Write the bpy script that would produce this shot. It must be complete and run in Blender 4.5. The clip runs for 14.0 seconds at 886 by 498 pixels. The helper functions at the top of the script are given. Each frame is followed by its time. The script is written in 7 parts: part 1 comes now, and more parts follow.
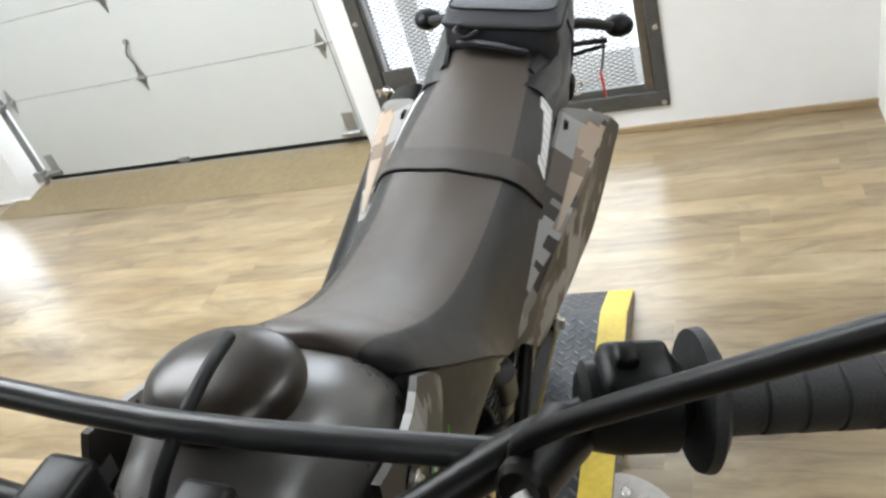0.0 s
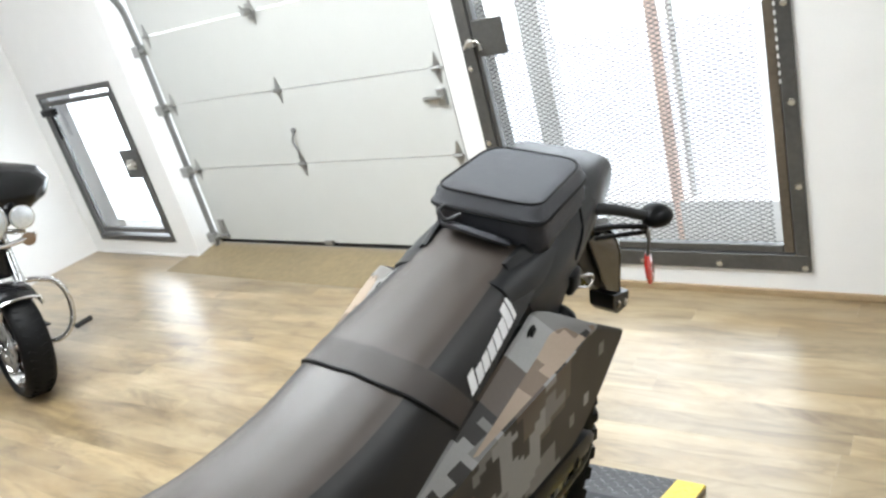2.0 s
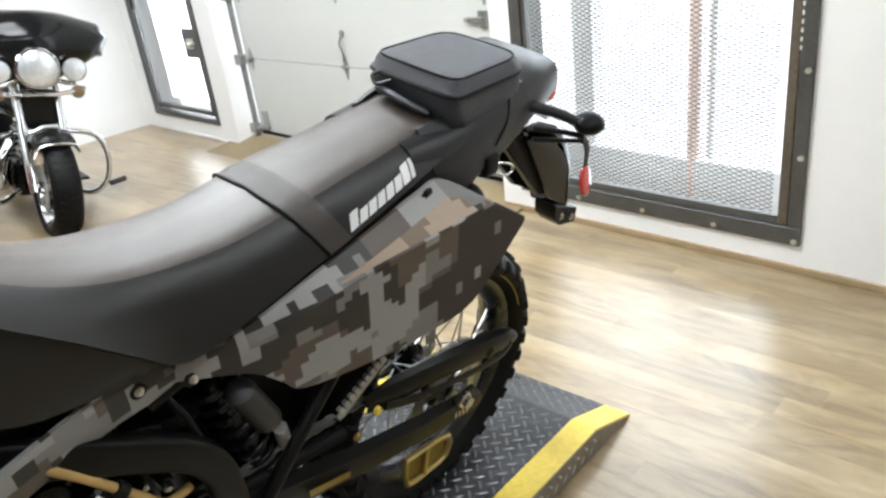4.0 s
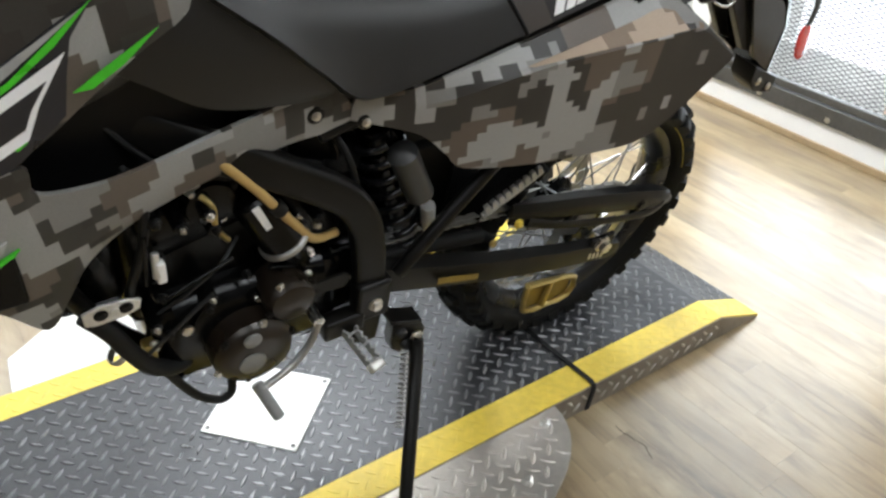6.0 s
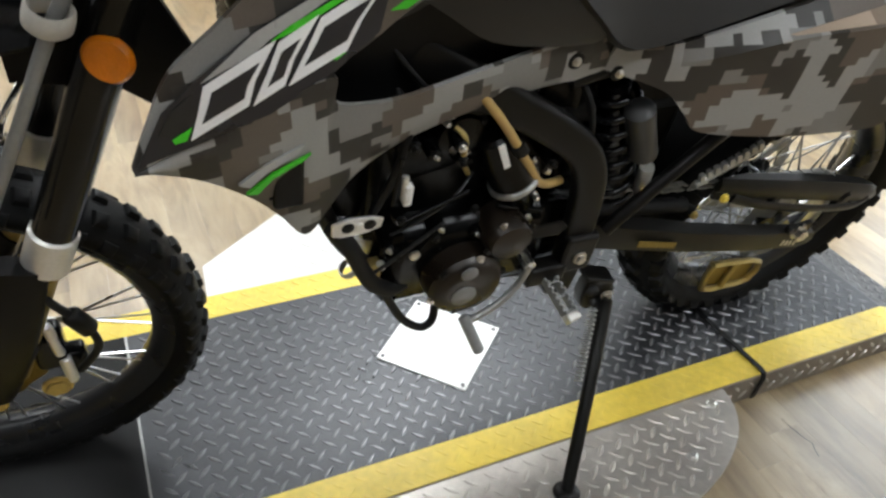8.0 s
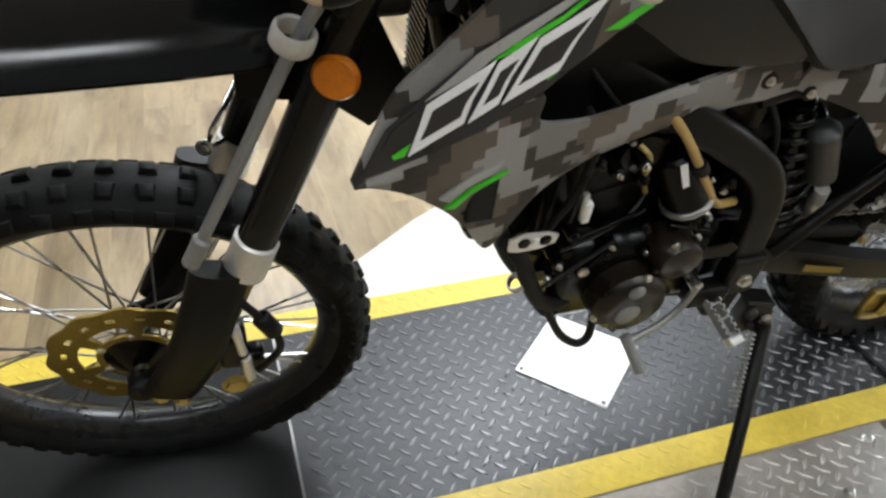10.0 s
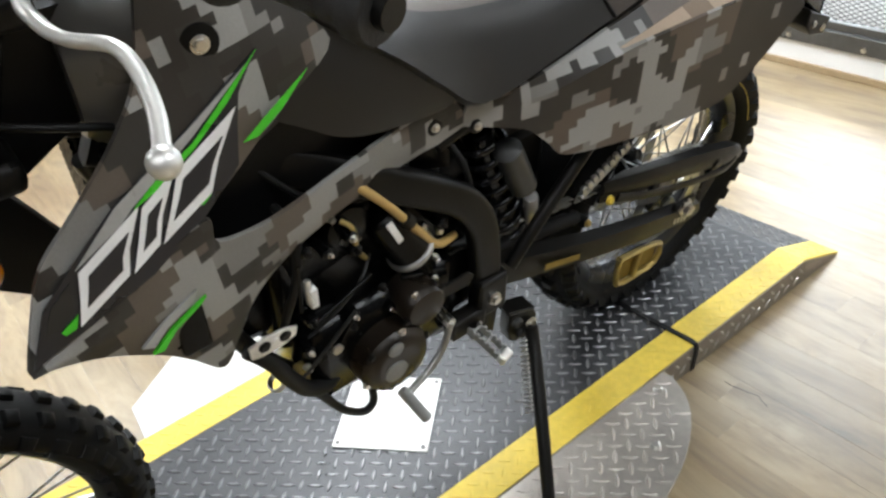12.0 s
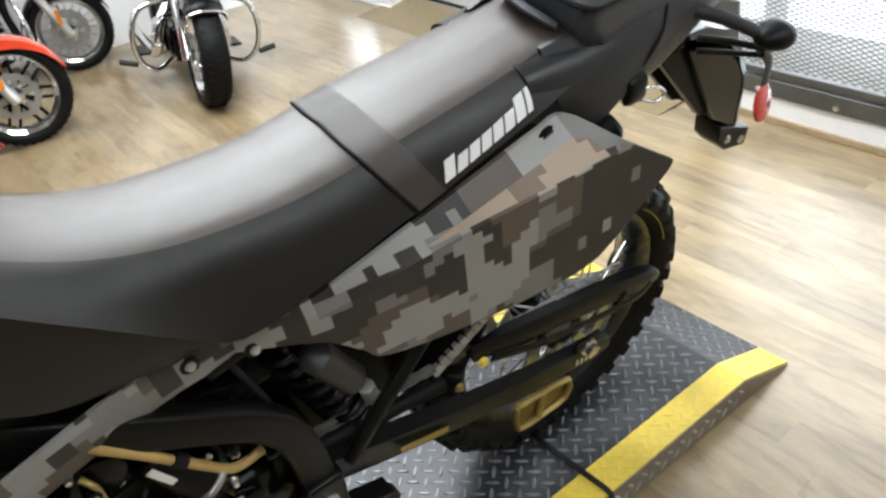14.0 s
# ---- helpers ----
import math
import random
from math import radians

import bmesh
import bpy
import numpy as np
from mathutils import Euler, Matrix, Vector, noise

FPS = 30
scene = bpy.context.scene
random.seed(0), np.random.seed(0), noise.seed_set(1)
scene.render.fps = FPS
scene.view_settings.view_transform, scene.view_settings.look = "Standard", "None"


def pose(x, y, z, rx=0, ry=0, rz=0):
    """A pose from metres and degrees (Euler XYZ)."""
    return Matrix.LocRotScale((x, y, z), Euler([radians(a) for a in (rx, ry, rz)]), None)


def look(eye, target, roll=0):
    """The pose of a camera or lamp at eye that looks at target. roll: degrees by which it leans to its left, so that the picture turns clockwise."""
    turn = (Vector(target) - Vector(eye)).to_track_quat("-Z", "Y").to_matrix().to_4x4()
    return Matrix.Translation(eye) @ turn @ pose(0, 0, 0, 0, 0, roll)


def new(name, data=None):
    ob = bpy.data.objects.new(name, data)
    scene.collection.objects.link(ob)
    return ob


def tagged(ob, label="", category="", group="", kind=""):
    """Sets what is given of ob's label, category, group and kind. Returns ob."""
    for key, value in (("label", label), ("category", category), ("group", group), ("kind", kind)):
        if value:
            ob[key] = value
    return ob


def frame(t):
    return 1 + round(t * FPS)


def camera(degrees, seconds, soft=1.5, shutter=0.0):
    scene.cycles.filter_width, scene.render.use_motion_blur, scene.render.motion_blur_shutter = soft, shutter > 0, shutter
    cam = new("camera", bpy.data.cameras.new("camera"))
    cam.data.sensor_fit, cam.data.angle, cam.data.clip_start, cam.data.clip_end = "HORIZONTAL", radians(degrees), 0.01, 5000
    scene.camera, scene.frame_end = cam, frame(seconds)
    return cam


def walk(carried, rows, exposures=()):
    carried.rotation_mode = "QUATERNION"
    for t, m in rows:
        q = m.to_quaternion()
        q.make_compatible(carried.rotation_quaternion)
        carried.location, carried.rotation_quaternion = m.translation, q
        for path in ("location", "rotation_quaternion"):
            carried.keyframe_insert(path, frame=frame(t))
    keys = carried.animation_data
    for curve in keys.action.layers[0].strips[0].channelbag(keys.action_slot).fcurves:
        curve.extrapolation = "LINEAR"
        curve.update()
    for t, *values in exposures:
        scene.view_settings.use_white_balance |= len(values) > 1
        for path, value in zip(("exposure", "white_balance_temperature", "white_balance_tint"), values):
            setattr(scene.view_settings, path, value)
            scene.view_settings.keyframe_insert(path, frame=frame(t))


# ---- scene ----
cam = camera(60.0, 14.0, soft=2.6)
PATH = [
    (0, (0.595, -0.004, 1.425), (0.063, 1.151, 0.629), -18.9),
    (0.5, (0.656, 0.051, 1.472), (0.173, 1.285, 0.768), -18.8),
    (1, (0.728, 0.086, 1.487), (0.158, 1.319, 0.852), -16.7),
    (1.5, (0.813, 0.159, 1.478), (0.139, 1.360, 0.882), -17.1),
    (2, (0.878, 0.276, 1.431), (0.015, 1.367, 0.870), -15.7),
    (4.3, (1.144, 0.292, 1.282), (0.183, 1.239, 0.626), -6.2),
    (4.5, (1.148, 0.299, 1.259), (0.175, 1.213, 0.574), -5.3),
    (5, (1.160, 0.312, 1.213), (0.226, 1.205, 0.451), -1.7),
    (5.5, (1.130, 0.263, 1.196), (0.140, 1.064, 0.403), 2.0),
    (6, (1.096, 0.217, 1.192), (0.080, 0.944, 0.362), 1.9),
    (6.5, (1.059, 0.143, 1.191), (-0.007, 0.774, 0.346), 1.5),
    (7, (1.035, 0.067, 1.173), (-0.051, 0.598, 0.284), 3.4),
    (7.5, (1.043, 0.060, 1.175), (-0.057, 0.602, 0.311), 5.0),
    (8, (1.052, 0.055, 1.167), (-0.036, 0.593, 0.285), 4.2),
    (8.2, (1.047, 0.032, 1.170), (-0.067, 0.532, 0.299), 4.1),
    (10.3, (0.998, -0.055, 1.175), (-0.157, 0.329, 0.297), 1.6),
    (10.5, (0.991, -0.015, 1.189), (-0.149, 0.453, 0.334), -0.5),
    (11, (1.013, 0.045, 1.222), (-0.127, 0.616, 0.432), -3.7),
    (11.5, (1.033, 0.075, 1.227), (-0.070, 0.706, 0.430), -4.0),
    (12, (1.045, 0.083, 1.224), (0.007, 0.771, 0.388), -8.4),
    (12.5, (1.102, 0.064, 1.256), (0.128, 0.921, 0.502), -4.3),
    (13, (1.084, 0.153, 1.270), (-0.014, 0.883, 0.553), -8.8),
    (13.5, (1.055, 0.366, 1.306), (-0.056, 1.014, 0.533), -7.6),
    (14, (1.008, 0.503, 1.315), (-0.067, 1.146, 0.491), -11.4),
]
EXPOSURE = [(0.0, -0.03), (1.0, -0.12), (2.0, -0.02), (4.4, 0.07), (5.5, 0.17), (7.0, 0.07), (8.0, 0.02), (10.5, 0.05), (11.5, 0.15), (12.5, 0.29), (13.0, 0.20), (13.5, 0.10), (14.0, 0.08)]
walk(cam, [(t, look(eye, target, roll)) for t, eye, target, roll in PATH], EXPOSURE)

# ---- light ----
world = bpy.data.worlds.new("sky")
scene.world = world
world.use_nodes = True
wn = world.node_tree
sky = wn.nodes.new("ShaderNodeTexSky")
sky.sky_type, sky.sun_disc = "NISHITA", False
sky.sun_elevation, sky.sun_rotation = radians(40), radians(30)
wn.nodes["Background"].inputs["Strength"].default_value = 0.15
wn.links.new(sky.outputs[0], wn.nodes["Background"].inputs["Color"])


def area(name, m, sx, sy, watts, color):
    d = bpy.data.lights.new(name, "AREA")
    d.shape, d.size, d.size_y, d.energy, d.color = "RECTANGLE", sx, sy, watts, color
    ob = new(name, d)
    ob.matrix_world = m
    return tagged(ob, kind="structure")


# The long wall stands slightly askew to the lift: its own frame, x along it, y outwards.
WALL = Matrix.Translation((0, 2.76, 0)) @ Matrix.Rotation(radians(-2.6), 4, "Z")
LEAN = 13.0
LIFT = 0.0675
BIKE = Matrix.Translation((0.043, 0, LIFT)) @ Matrix.Rotation(radians(LEAN), 4, "Y")

DAY = (0.80, 0.91, 1.0)
area("daylight_gate", WALL @ pose(-0.17, 0.16, 1.05, -90, 0, 0), 1.0, 1.8, 19, DAY)
area("daylight_door", WALL @ pose(-3.66, 0.12, 0.65, -90, 0, 0), 0.7, 0.9, 8, DAY)
CEIL = 2.75
# Unseen lamps, inferred from reflections; the three at x > 1 are added fill.
LAMPS = ((-0.55, 1.4, 32), (-1.17, 1.4, 32), (-1.79, 1.4, 18), (-2.41, 1.4, 20), (-1.4, -1.6, 12), (-3.4, 0.0, 20), (2.1, 1.5, 25), (2.1, -0.6, 12), (1.2, -2.2, 9))
for lx, ly, watts in LAMPS:
    area("ceiling_lamp_light", pose(lx, ly, CEIL - 0.06), 0.56, 1.15, watts, (0.87, 0.945, 1.0))


# ---- materials ----
def mat(name, color=(0.5, 0.5, 0.5), rough=0.5, metal=0.0, grain=0.0, scale=40.0, bump=0.0, spots=0.0, bscale=None, coat=0.0, emit=0.0, spec=0.5, coat_rough=0.03):
    """Principled with two scales of uneven colour, roughness and relief."""
    m = bpy.data.materials.new(name)
    m.use_nodes = True
    t = m.node_tree
    p = t.nodes["Principled BSDF"]
    p.inputs["Base Color"].default_value = (*color, 1)
    p.inputs["Roughness"].default_value = rough
    p.inputs["Metallic"].default_value = metal
    p.inputs["Coat Weight"].default_value = coat
    p.inputs["Coat Roughness"].default_value = coat_rough
    p.inputs["Specular IOR Level"].default_value = spec
    if emit:
        p.inputs["Emission Color"].default_value = (*color, 1)
        p.inputs["Emission Strength"].default_value = emit
    tc = t.nodes.new("ShaderNodeTexCoord")

    def noise_node(sc, detail=4.0):
        n = t.nodes.new("ShaderNodeTexNoise")
        n.inputs["Scale"].default_value, n.inputs["Detail"].default_value = sc, detail
        t.links.new(tc.outputs["Object"], n.inputs["Vector"])
        return n

    if grain or spots:
        fine, wide = noise_node(scale), noise_node(scale / 12.0, 3.0)
        add = t.nodes.new("ShaderNodeMath")
        add.operation = "MULTIPLY_ADD"
        t.links.new(wide.outputs["Fac"], add.inputs[0])
        add.inputs[1].default_value = spots * 2
        mul = t.nodes.new("ShaderNodeMath")
        mul.operation = "MULTIPLY_ADD"
        t.links.new(fine.outputs["Fac"], mul.inputs[0])
        mul.inputs[1].default_value, mul.inputs[2].default_value = grain * 2, 1.0 - grain - spots
        t.links.new(mul.outputs[0], add.inputs[2])
        vm = t.nodes.new("ShaderNodeVectorMath")
        vm.operation = "SCALE"
        vm.inputs[0].default_value = color
        t.links.new(add.outputs[0], vm.inputs["Scale"])
        t.links.new(vm.outputs[0], p.inputs["Base Color"])
        mr = t.nodes.new("ShaderNodeMapRange")
        mr.inputs["To Min"].default_value, mr.inputs["To Max"].default_value = max(0.03, rough - 0.1), min(1.0, rough + 0.1)
        t.links.new(wide.outputs["Fac"], mr.inputs["Value"])
        t.links.new(mr.outputs[0], p.inputs["Roughness"])
    if bump:
        n = noise_node(bscale or scale)
        b = t.nodes.new("ShaderNodeBump")
        b.inputs["Strength"].default_value, b.inputs["Distance"].default_value = bump, 0.002
        t.links.new(n.outputs["Fac"], b.inputs["Height"])
        t.links.new(b.outputs[0], p.inputs["Normal"])
    return m


def camo_mat(name, base, layers, rough=0.36):
    """Digital camouflage: clusters of blocks snapped to a grid in the panel's own plane, laid over one another."""
    m = bpy.data.materials.new(name)
    m.use_nodes = True
    t = m.node_tree
    p = t.nodes["Principled BSDF"]
    p.inputs["Roughness"].default_value = rough
    p.inputs["Specular IOR Level"].default_value = 0.35
    tc = t.nodes.new("ShaderNodeTexCoord")
    flat = t.nodes.new("ShaderNodeMapping")
    flat.inputs["Rotation"].default_value = (radians(-6), 0, 0)
    flat.inputs["Scale"].default_value = (0.0, 1.0, 1.0)
    t.links.new(tc.outputs["Object"], flat.inputs["Vector"])
    snap = t.nodes.new("ShaderNodeVectorMath")
    snap.operation = "SNAP"
    snap.inputs[1].default_value = (1.0, 0.0130, 0.0122)
    t.links.new(flat.outputs[0], snap.inputs[0])
    last = None
    for color, scale, offset, limit in layers:
        a = t.nodes.new("ShaderNodeVectorMath")
        a.operation = "ADD"
        a.inputs[1].default_value = offset
        t.links.new(snap.outputs[0], a.inputs[0])
        n = t.nodes.new("ShaderNodeTexNoise")
        n.inputs["Scale"].default_value, n.inputs["Detail"].default_value, n.inputs["Roughness"].default_value = scale, 1.0, 0.55
        t.links.new(a.outputs[0], n.inputs["Vector"])
        over = t.nodes.new("ShaderNodeMath")
        over.operation = "GREATER_THAN"
        over.inputs[1].default_value = limit
        t.links.new(n.outputs["Fac"], over.inputs[0])
        mix = t.nodes.new("ShaderNodeMix")
        mix.data_type = "RGBA"
        mix.inputs["A"].default_value, mix.inputs["B"].default_value = (*base, 1), (*color, 1)
        t.links.new(over.outputs[0], mix.inputs["Factor"])
        if last is not None:
            t.links.new(last, mix.inputs["A"])
        last = mix.outputs["Result"]
    dust = t.nodes.new("ShaderNodeTexNoise")
    dust.inputs["Scale"].default_value, dust.inputs["Detail"].default_value = 420.0, 3.0
    t.links.new(tc.outputs["Object"], dust.inputs["Vector"])
    tone = t.nodes.new("ShaderNodeMapRange")
    tone.inputs["To Min"].default_value, tone.inputs["To Max"].default_value = 0.86, 1.12
    t.links.new(dust.outputs["Fac"], tone.inputs["Value"])
    vm = t.nodes.new("ShaderNodeVectorMath")
    vm.operation = "SCALE"
    t.links.new(last, vm.inputs[0])
    t.links.new(tone.outputs[0], vm.inputs["Scale"])
    t.links.new(vm.outputs[0], p.inputs["Base Color"])
    return m


def plank_mat():
    """Wood-look vinyl: each plank has its own tone and a long grain."""
    m = bpy.data.materials.new("oak_vinyl_plank")
    m.use_nodes = True
    t = m.node_tree
    p = t.nodes["Principled BSDF"]
    tc, oi = t.nodes.new("ShaderNodeTexCoord"), t.nodes.new("ShaderNodeObjectInfo")
    off = t.nodes.new("ShaderNodeVectorMath")
    off.operation = "MULTIPLY_ADD"
    off.inputs[1].default_value = (1.3, 6.5, 1.0)
    t.links.new(tc.outputs["Object"], off.inputs[0])
    rnd = t.nodes.new("ShaderNodeVectorMath")
    rnd.operation = "SCALE"
    rnd.inputs[0].default_value = (37.0, 53.0, 11.0)
    t.links.new(oi.outputs["Random"], rnd.inputs["Scale"])
    t.links.new(rnd.outputs[0], off.inputs[2])
    n = t.nodes.new("ShaderNodeTexNoise")
    n.inputs["Scale"].default_value, n.inputs["Detail"].default_value, n.inputs["Roughness"].default_value = 2.0, 6.0, 0.66
    n.inputs["Distortion"].default_value = 0.7
    t.links.new(off.outputs[0], n.inputs["Vector"])
    ramp = t.nodes.new("ShaderNodeValToRGB")
    el = ramp.color_ramp.elements
    el[0].position, el[0].color = 0.30, (0.155, 0.108, 0.058, 1)
    el[1].position, el[1].color = 0.68, (0.408, 0.316, 0.189, 1)
    e = el.new(0.5)
    e.color = (0.322, 0.243, 0.137, 1)
    t.links.new(n.outputs["Fac"], ramp.inputs["Fac"])
    tone = t.nodes.new("ShaderNodeMapRange")
    tone.inputs["To Min"].default_value, tone.inputs["To Max"].default_value = 0.82, 1.10
    t.links.new(oi.outputs["Random"], tone.inputs["Value"])
    vm = t.nodes.new("ShaderNodeVectorMath")
    vm.operation = "SCALE"
    t.links.new(ramp.outputs["Color"], vm.inputs[0])
    t.links.new(tone.outputs[0], vm.inputs["Scale"])
    geo_ = t.nodes.new("ShaderNodeNewGeometry")
    wide = t.nodes.new("ShaderNodeVectorMath")
    wide.operation = "MULTIPLY"
    wide.inputs[1].default_value = (1.3, 3.0, 1.0)
    t.links.new(geo_.outputs["Position"], wide.inputs[0])
    worn = t.nodes.new("ShaderNodeTexNoise")
    worn.inputs["Scale"].default_value, worn.inputs["Detail"].default_value, worn.inputs["Roughness"].default_value = 1.6, 5.0, 0.6
    t.links.new(wide.outputs[0], worn.inputs["Vector"])
    stain = t.nodes.new("ShaderNodeCombineXYZ")
    for axis, lo_, hi_ in (("X", 0.76, 1.15), ("Y", 0.67, 1.19), ("Z", 0.52, 1.26)):
        band = t.nodes.new("ShaderNodeMapRange")
        band.inputs["From Min"].default_value, band.inputs["From Max"].default_value = 0.30, 0.70
        band.inputs["To Min"].default_value, band.inputs["To Max"].default_value = lo_, hi_
        t.links.new(worn.outputs["Fac"], band.inputs["Value"])
        t.links.new(band.outputs[0], stain.inputs[axis])
    vs_ = t.nodes.new("ShaderNodeVectorMath")
    vs_.operation = "MULTIPLY"
    t.links.new(vm.outputs[0], vs_.inputs[0])
    t.links.new(stain.outputs[0], vs_.inputs[1])
    t.links.new(vs_.outputs[0], p.inputs["Base Color"])
    mr = t.nodes.new("ShaderNodeMapRange")
    mr.inputs["To Min"].default_value, mr.inputs["To Max"].default_value = 0.30, 0.46
    t.links.new(n.outputs["Fac"], mr.inputs["Value"])
    t.links.new(mr.outputs[0], p.inputs["Roughness"])
    p.inputs["Coat Weight"].default_value, p.inputs["Coat Roughness"].default_value, p.inputs["Coat IOR"].default_value = 0.75, 0.28, 1.60
    b = t.nodes.new("ShaderNodeBump")
    b.inputs["Strength"].default_value, b.inputs["Distance"].default_value = 0.06, 0.001
    t.links.new(n.outputs["Fac"], b.inputs["Height"])
    t.links.new(b.outputs[0], p.inputs["Normal"])
    return m


CAMO = camo_mat("digital_camouflage", (0.036, 0.033, 0.029), (((0.112, 0.092, 0.075), 10.0, (7.4, 2.6, 9.1), 0.51), ((0.030, 0.026, 0.022), 14.0, (3.1, 8.8, 1.7), 0.585), ((0.200, 0.195, 0.185), 15.0, (5.5, 1.2, 6.4), 0.59), ((0.290, 0.287, 0.277), 14.0, (8.2, 4.3, 2.6), 0.575)), 0.48)
TAIL_CAMO = camo_mat("dark_camouflage", (0.030, 0.0265, 0.023), (((0.100, 0.078, 0.061), 7.0, (3.4, 2.6, 7.1), 0.555), ((0.185, 0.178, 0.168), 12.0, (5.5, 1.2, 6.4), 0.575), ((0.285, 0.279, 0.268), 12.5, (8.2, 4.3, 2.6), 0.575)), 0.46)
TAN_CAMO = camo_mat("tan_camouflage", (0.190, 0.138, 0.100), (((0.36, 0.275, 0.205), 8.0, (2.4, 7.6, 4.1), 0.50),), 0.52)
PLANK = plank_mat()
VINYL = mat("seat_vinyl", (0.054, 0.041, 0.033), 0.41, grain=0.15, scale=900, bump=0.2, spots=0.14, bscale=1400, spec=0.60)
vinyl_bsdf = VINYL.node_tree.nodes["Principled BSDF"]
vinyl_bsdf.inputs["Sheen Weight"].default_value, vinyl_bsdf.inputs["Sheen Roughness"].default_value = 0.38, 0.30
vinyl_bsdf.inputs["Sheen Tint"].default_value = (1.0, 0.93, 0.88, 1.0)
VINYL_LOW = mat("seat_strap_vinyl", (0.040, 0.031, 0.026), 0.43, spec=0.50, grain=0.2, scale=900, bump=0.35, spots=0.1, bscale=1300)
PLASTIC = mat("black_plastic", (0.003, 0.003, 0.0031), 0.42, grain=0.2, scale=300, spots=0.15, bump=0.1, spec=0.17)
GREY_PLASTIC = mat("grey_plastic", (0.0145, 0.0148, 0.0155), 0.38, grain=0.12, scale=500, spots=0.1, bump=0.08, spec=0.45)
MATTE = mat("satin_black_frame", (0.0046, 0.0042, 0.0037), 0.38, grain=0.2, scale=200, spots=0.2, bump=0.06, spec=0.20)
ENGINE = mat("black_engine_paint", (0.0022, 0.0022, 0.0022), 0.22, grain=0.25, scale=260, spots=0.3, bump=0.16, spec=0.18)
COVER = mat("bronze_black_cover", (0.015, 0.0105, 0.007), 0.30, metal=0.3, grain=0.2, scale=160, spots=0.25)
TANK_PAINT = mat("graphite_tank", (0.072, 0.068, 0.063), 0.30, grain=0.1, scale=300, spots=0.15, bump=0.05, spec=0.8)
SEAT_SIDE = mat("seat_side_shade_vinyl", (0.0105, 0.0095, 0.0088), 0.38, grain=0.15, scale=900, bump=0.2, spots=0.1, bscale=1400, spec=0.46)
TANK_SIDE = mat("tank_side_plastic", (0.0090, 0.0090, 0.0092), 0.38, grain=0.15, scale=500, spots=0.12, bump=0.08, spec=0.48)
RUBBER = mat("tyre_rubber", (0.0035, 0.0035, 0.0035), 0.55, grain=0.25, scale=220, spots=0.3, bump=0.2, spec=0.16)
GRIP = mat("grip_rubber", (0.010, 0.010, 0.0105), 0.62, grain=0.2, scale=500, bump=0.3)
ALU = mat("cast_aluminium", (0.70, 0.69, 0.66), 0.38, metal=0.75, grain=0.12, scale=220, spots=0.2, bump=0.05)
RESERVOIR = mat("grey_reservoir", (0.024, 0.024, 0.0235), 0.45, grain=0.12, scale=300, spots=0.15)
GREY_ALU = mat("grey_tube", (0.22, 0.22, 0.215), 0.42, metal=0.3, grain=0.12, scale=220, spots=0.15)
CHROME = mat("chrome", (0.75, 0.75, 0.76), 0.09, metal=1.0, grain=0.05, scale=60, spots=0.08)
BOLT = mat("zinc_bolt", (0.62, 0.6, 0.56), 0.28, metal=1.0, grain=0.1, scale=400)
GOLD = mat("gold_anodised", (0.38, 0.285, 0.10), 0.36, metal=0.7, grain=0.2, scale=200, spots=0.2)
DISC = mat("bronze_tinted_steel", (0.26, 0.185, 0.045), 0.38, metal=0.7, grain=0.3, scale=160, spots=0.3)
SPOKE = mat("steel_spoke", (0.45, 0.45, 0.45), 0.3, metal=1.0, grain=0.1, scale=300)
RIM_BLACK = mat("black_rim", (0.016, 0.016, 0.017), 0.28, metal=0.2, grain=0.15, scale=150, spots=0.2)
AMBER = mat("amber_lens", (0.72, 0.20, 0.006), 0.22, grain=0.12, scale=120, bump=0.5, bscale=260)
DULL_AMBER = mat("smoked_amber_lens", (0.17, 0.11, 0.065), 0.25, grain=0.12, scale=120)
CLEAR_LENS = mat("pale_lens", (0.72, 0.55, 0.48), 0.12, grain=0.1, scale=150, coat=0.5)
LAMP_GLASS = mat("fluted_lamp_glass", (0.62, 0.64, 0.66), 0.12, metal=0.55, grain=0.3, scale=55, spots=0.25, bump=0.6, bscale=120, coat=0.6)
RED_LENS = mat("red_lens", (0.55, 0.03, 0.02), 0.16, grain=0.1, scale=150, coat=0.6)
HOSE = mat("tan_hose", (0.44, 0.29, 0.10), 0.4, grain=0.15, scale=200, spots=0.2)
GREEN = mat("green_decal", (0.05, 0.5, 0.02), 0.3, grain=0.08, scale=200)
WHITE_DECAL = mat("white_decal", (0.82, 0.82, 0.82), 0.35, grain=0.06, scale=200)
NAVY_DECAL = mat("dark_decal", (0.012, 0.013, 0.018), 0.3, grain=0.1, scale=200)
SILVER_DECAL = mat("silver_decal", (0.34, 0.34, 0.33), 0.32, grain=0.1, scale=200)
PAINT = mat("white_wall_paint", (0.82, 0.815, 0.80), 0.6, grain=0.02, scale=120, spots=0.03, bump=0.12)
DOOR_WHITE = mat("white_door_panel", (0.555, 0.565, 0.545), 0.42, grain=0.02, scale=90, spots=0.03, bump=0.1)
DARK_WALL = mat("dark_unseen_wall", (0.075, 0.075, 0.077), 0.6, grain=0.04, scale=80, spots=0.05, bump=0.1)
CEIL_PAINT = mat("ceiling_paint", (0.30, 0.295, 0.285), 0.8, grain=0.05, scale=60, spots=0.05)
RAMP = mat("worn_threshold_vinyl", (0.25, 0.19, 0.105), 0.5, grain=0.3, scale=30, spots=0.3, bump=0.15)
